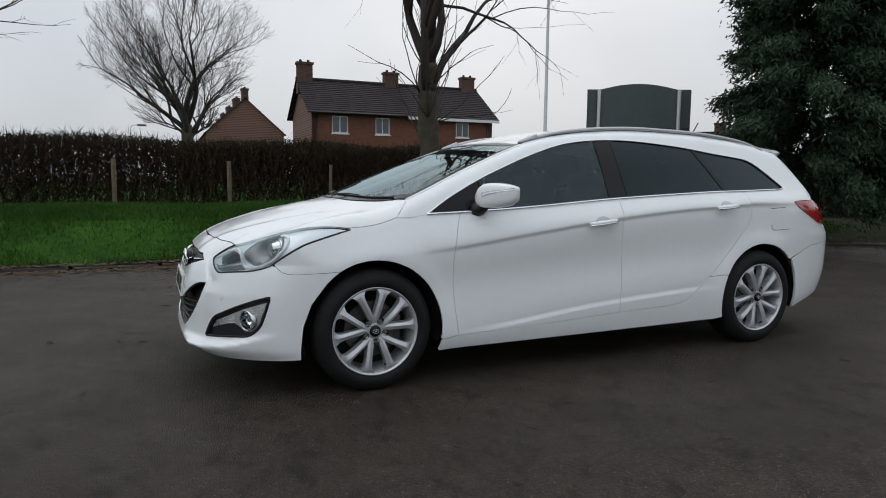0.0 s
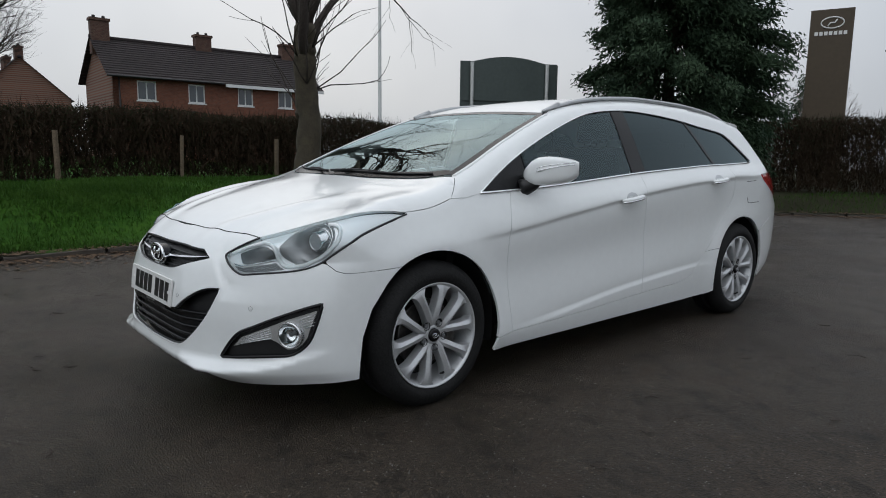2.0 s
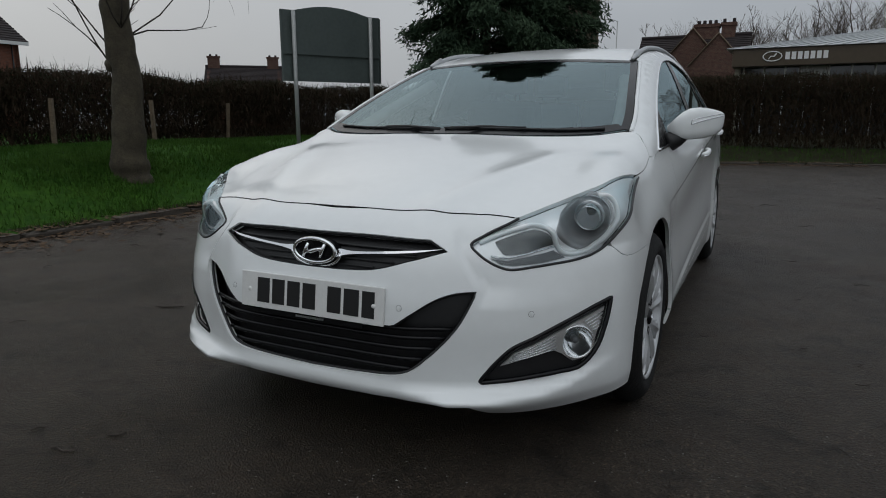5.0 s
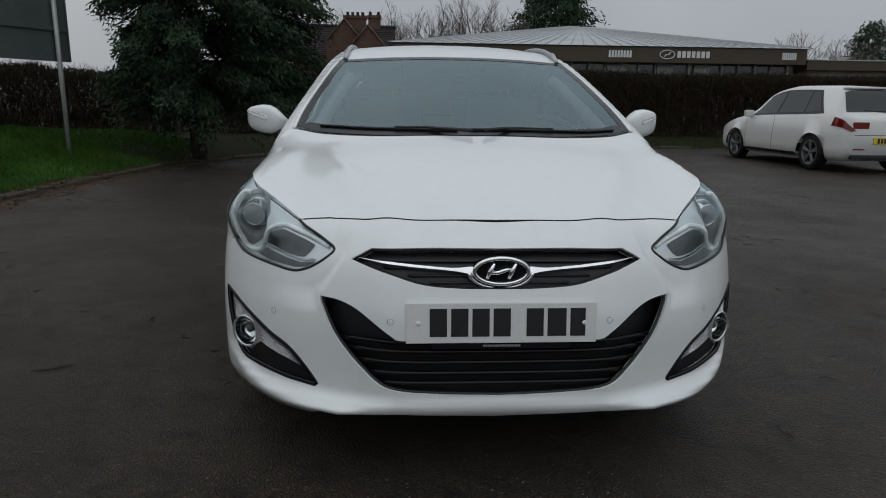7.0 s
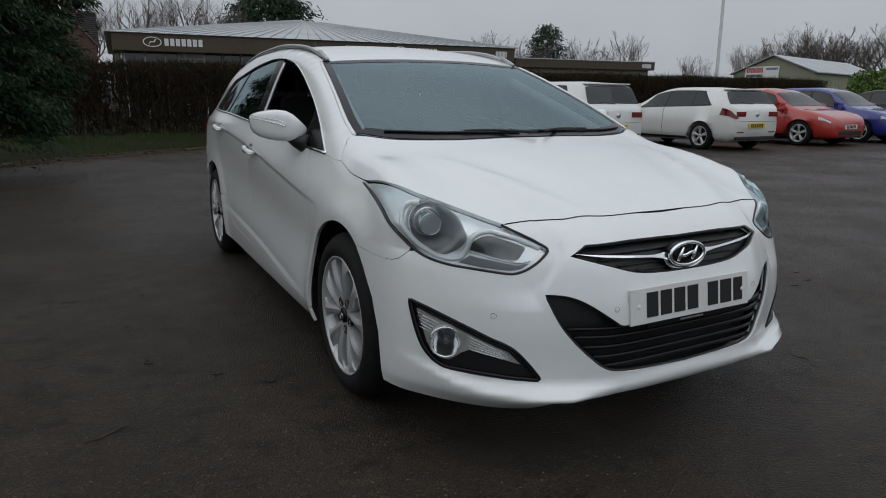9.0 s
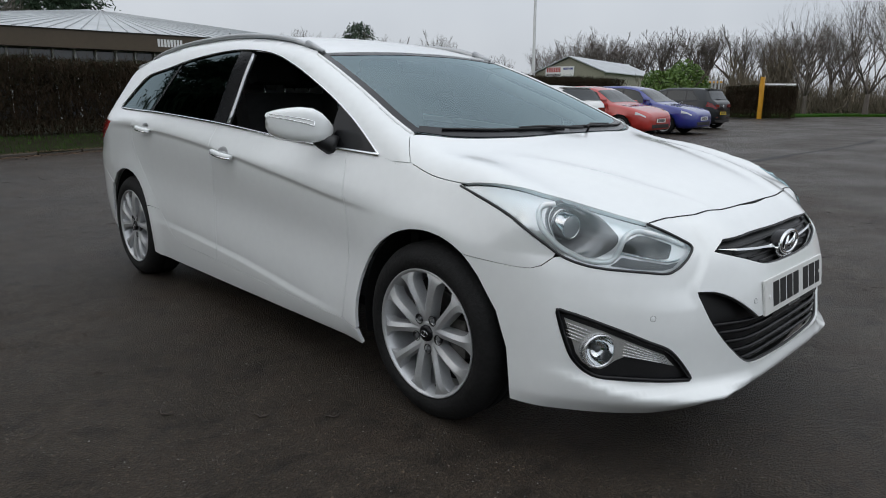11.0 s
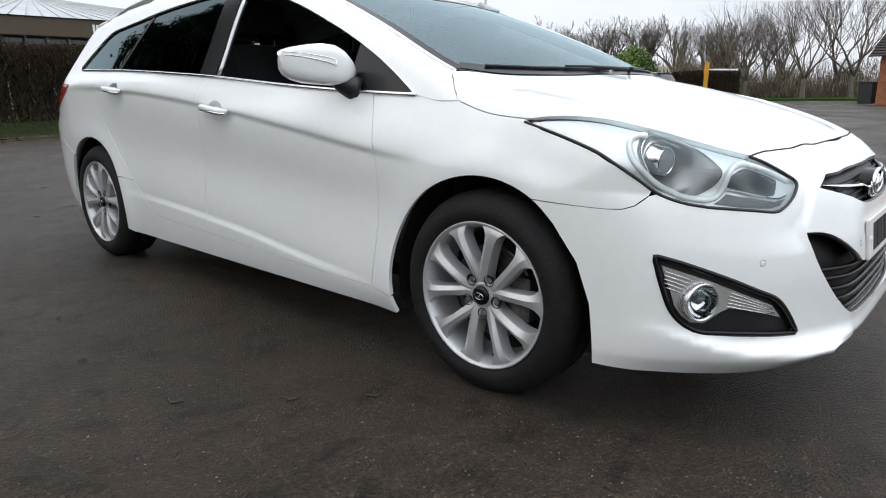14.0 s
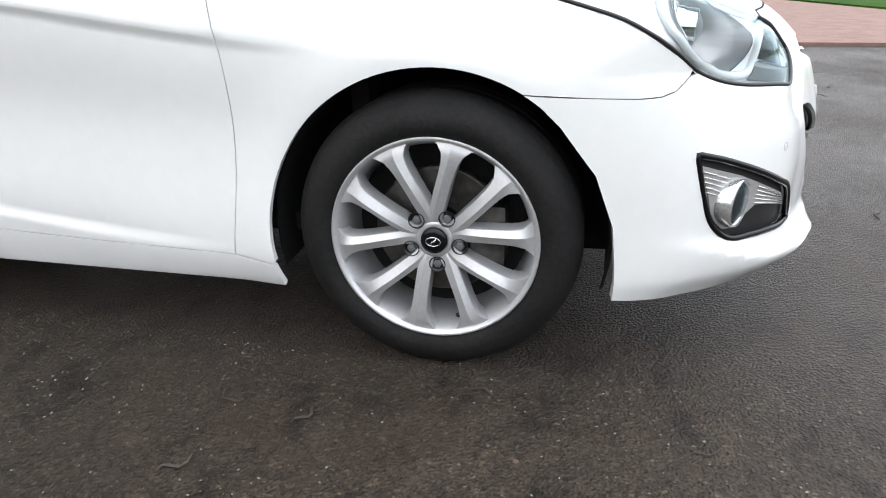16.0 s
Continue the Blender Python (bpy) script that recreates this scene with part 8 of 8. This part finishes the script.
parked_car((7.95, 8.9, 0), 180.5, DIRTY_WHITE, "white hatchback with muddy flanks and black wheels, facing the hedge", 4.26, 1.51, rim=LAMP_GREY)
parked_car((11.7, 8.45, 0), 177.8, DIRTY_WHITE, "white hatchback with silver wheels, parked nose to the hedge", 4.32, 1.42)
parked_car((15.0, 8.2, 0), 2, RED_PAINT, "bright red hatchback parked nose out", 3.95, 1.44, plate=PLATE_YELLOW)
parked_car((17.6, 8.4, 0), 4, BLUE_PAINT, "deep blue hatchback parked nose out", 4.36, 1.48)
parked_car((21.5, 9.3, 0), 182, BLACK_PAINT, "black hatchback parked beside a blue one", 4.0, 1.46)
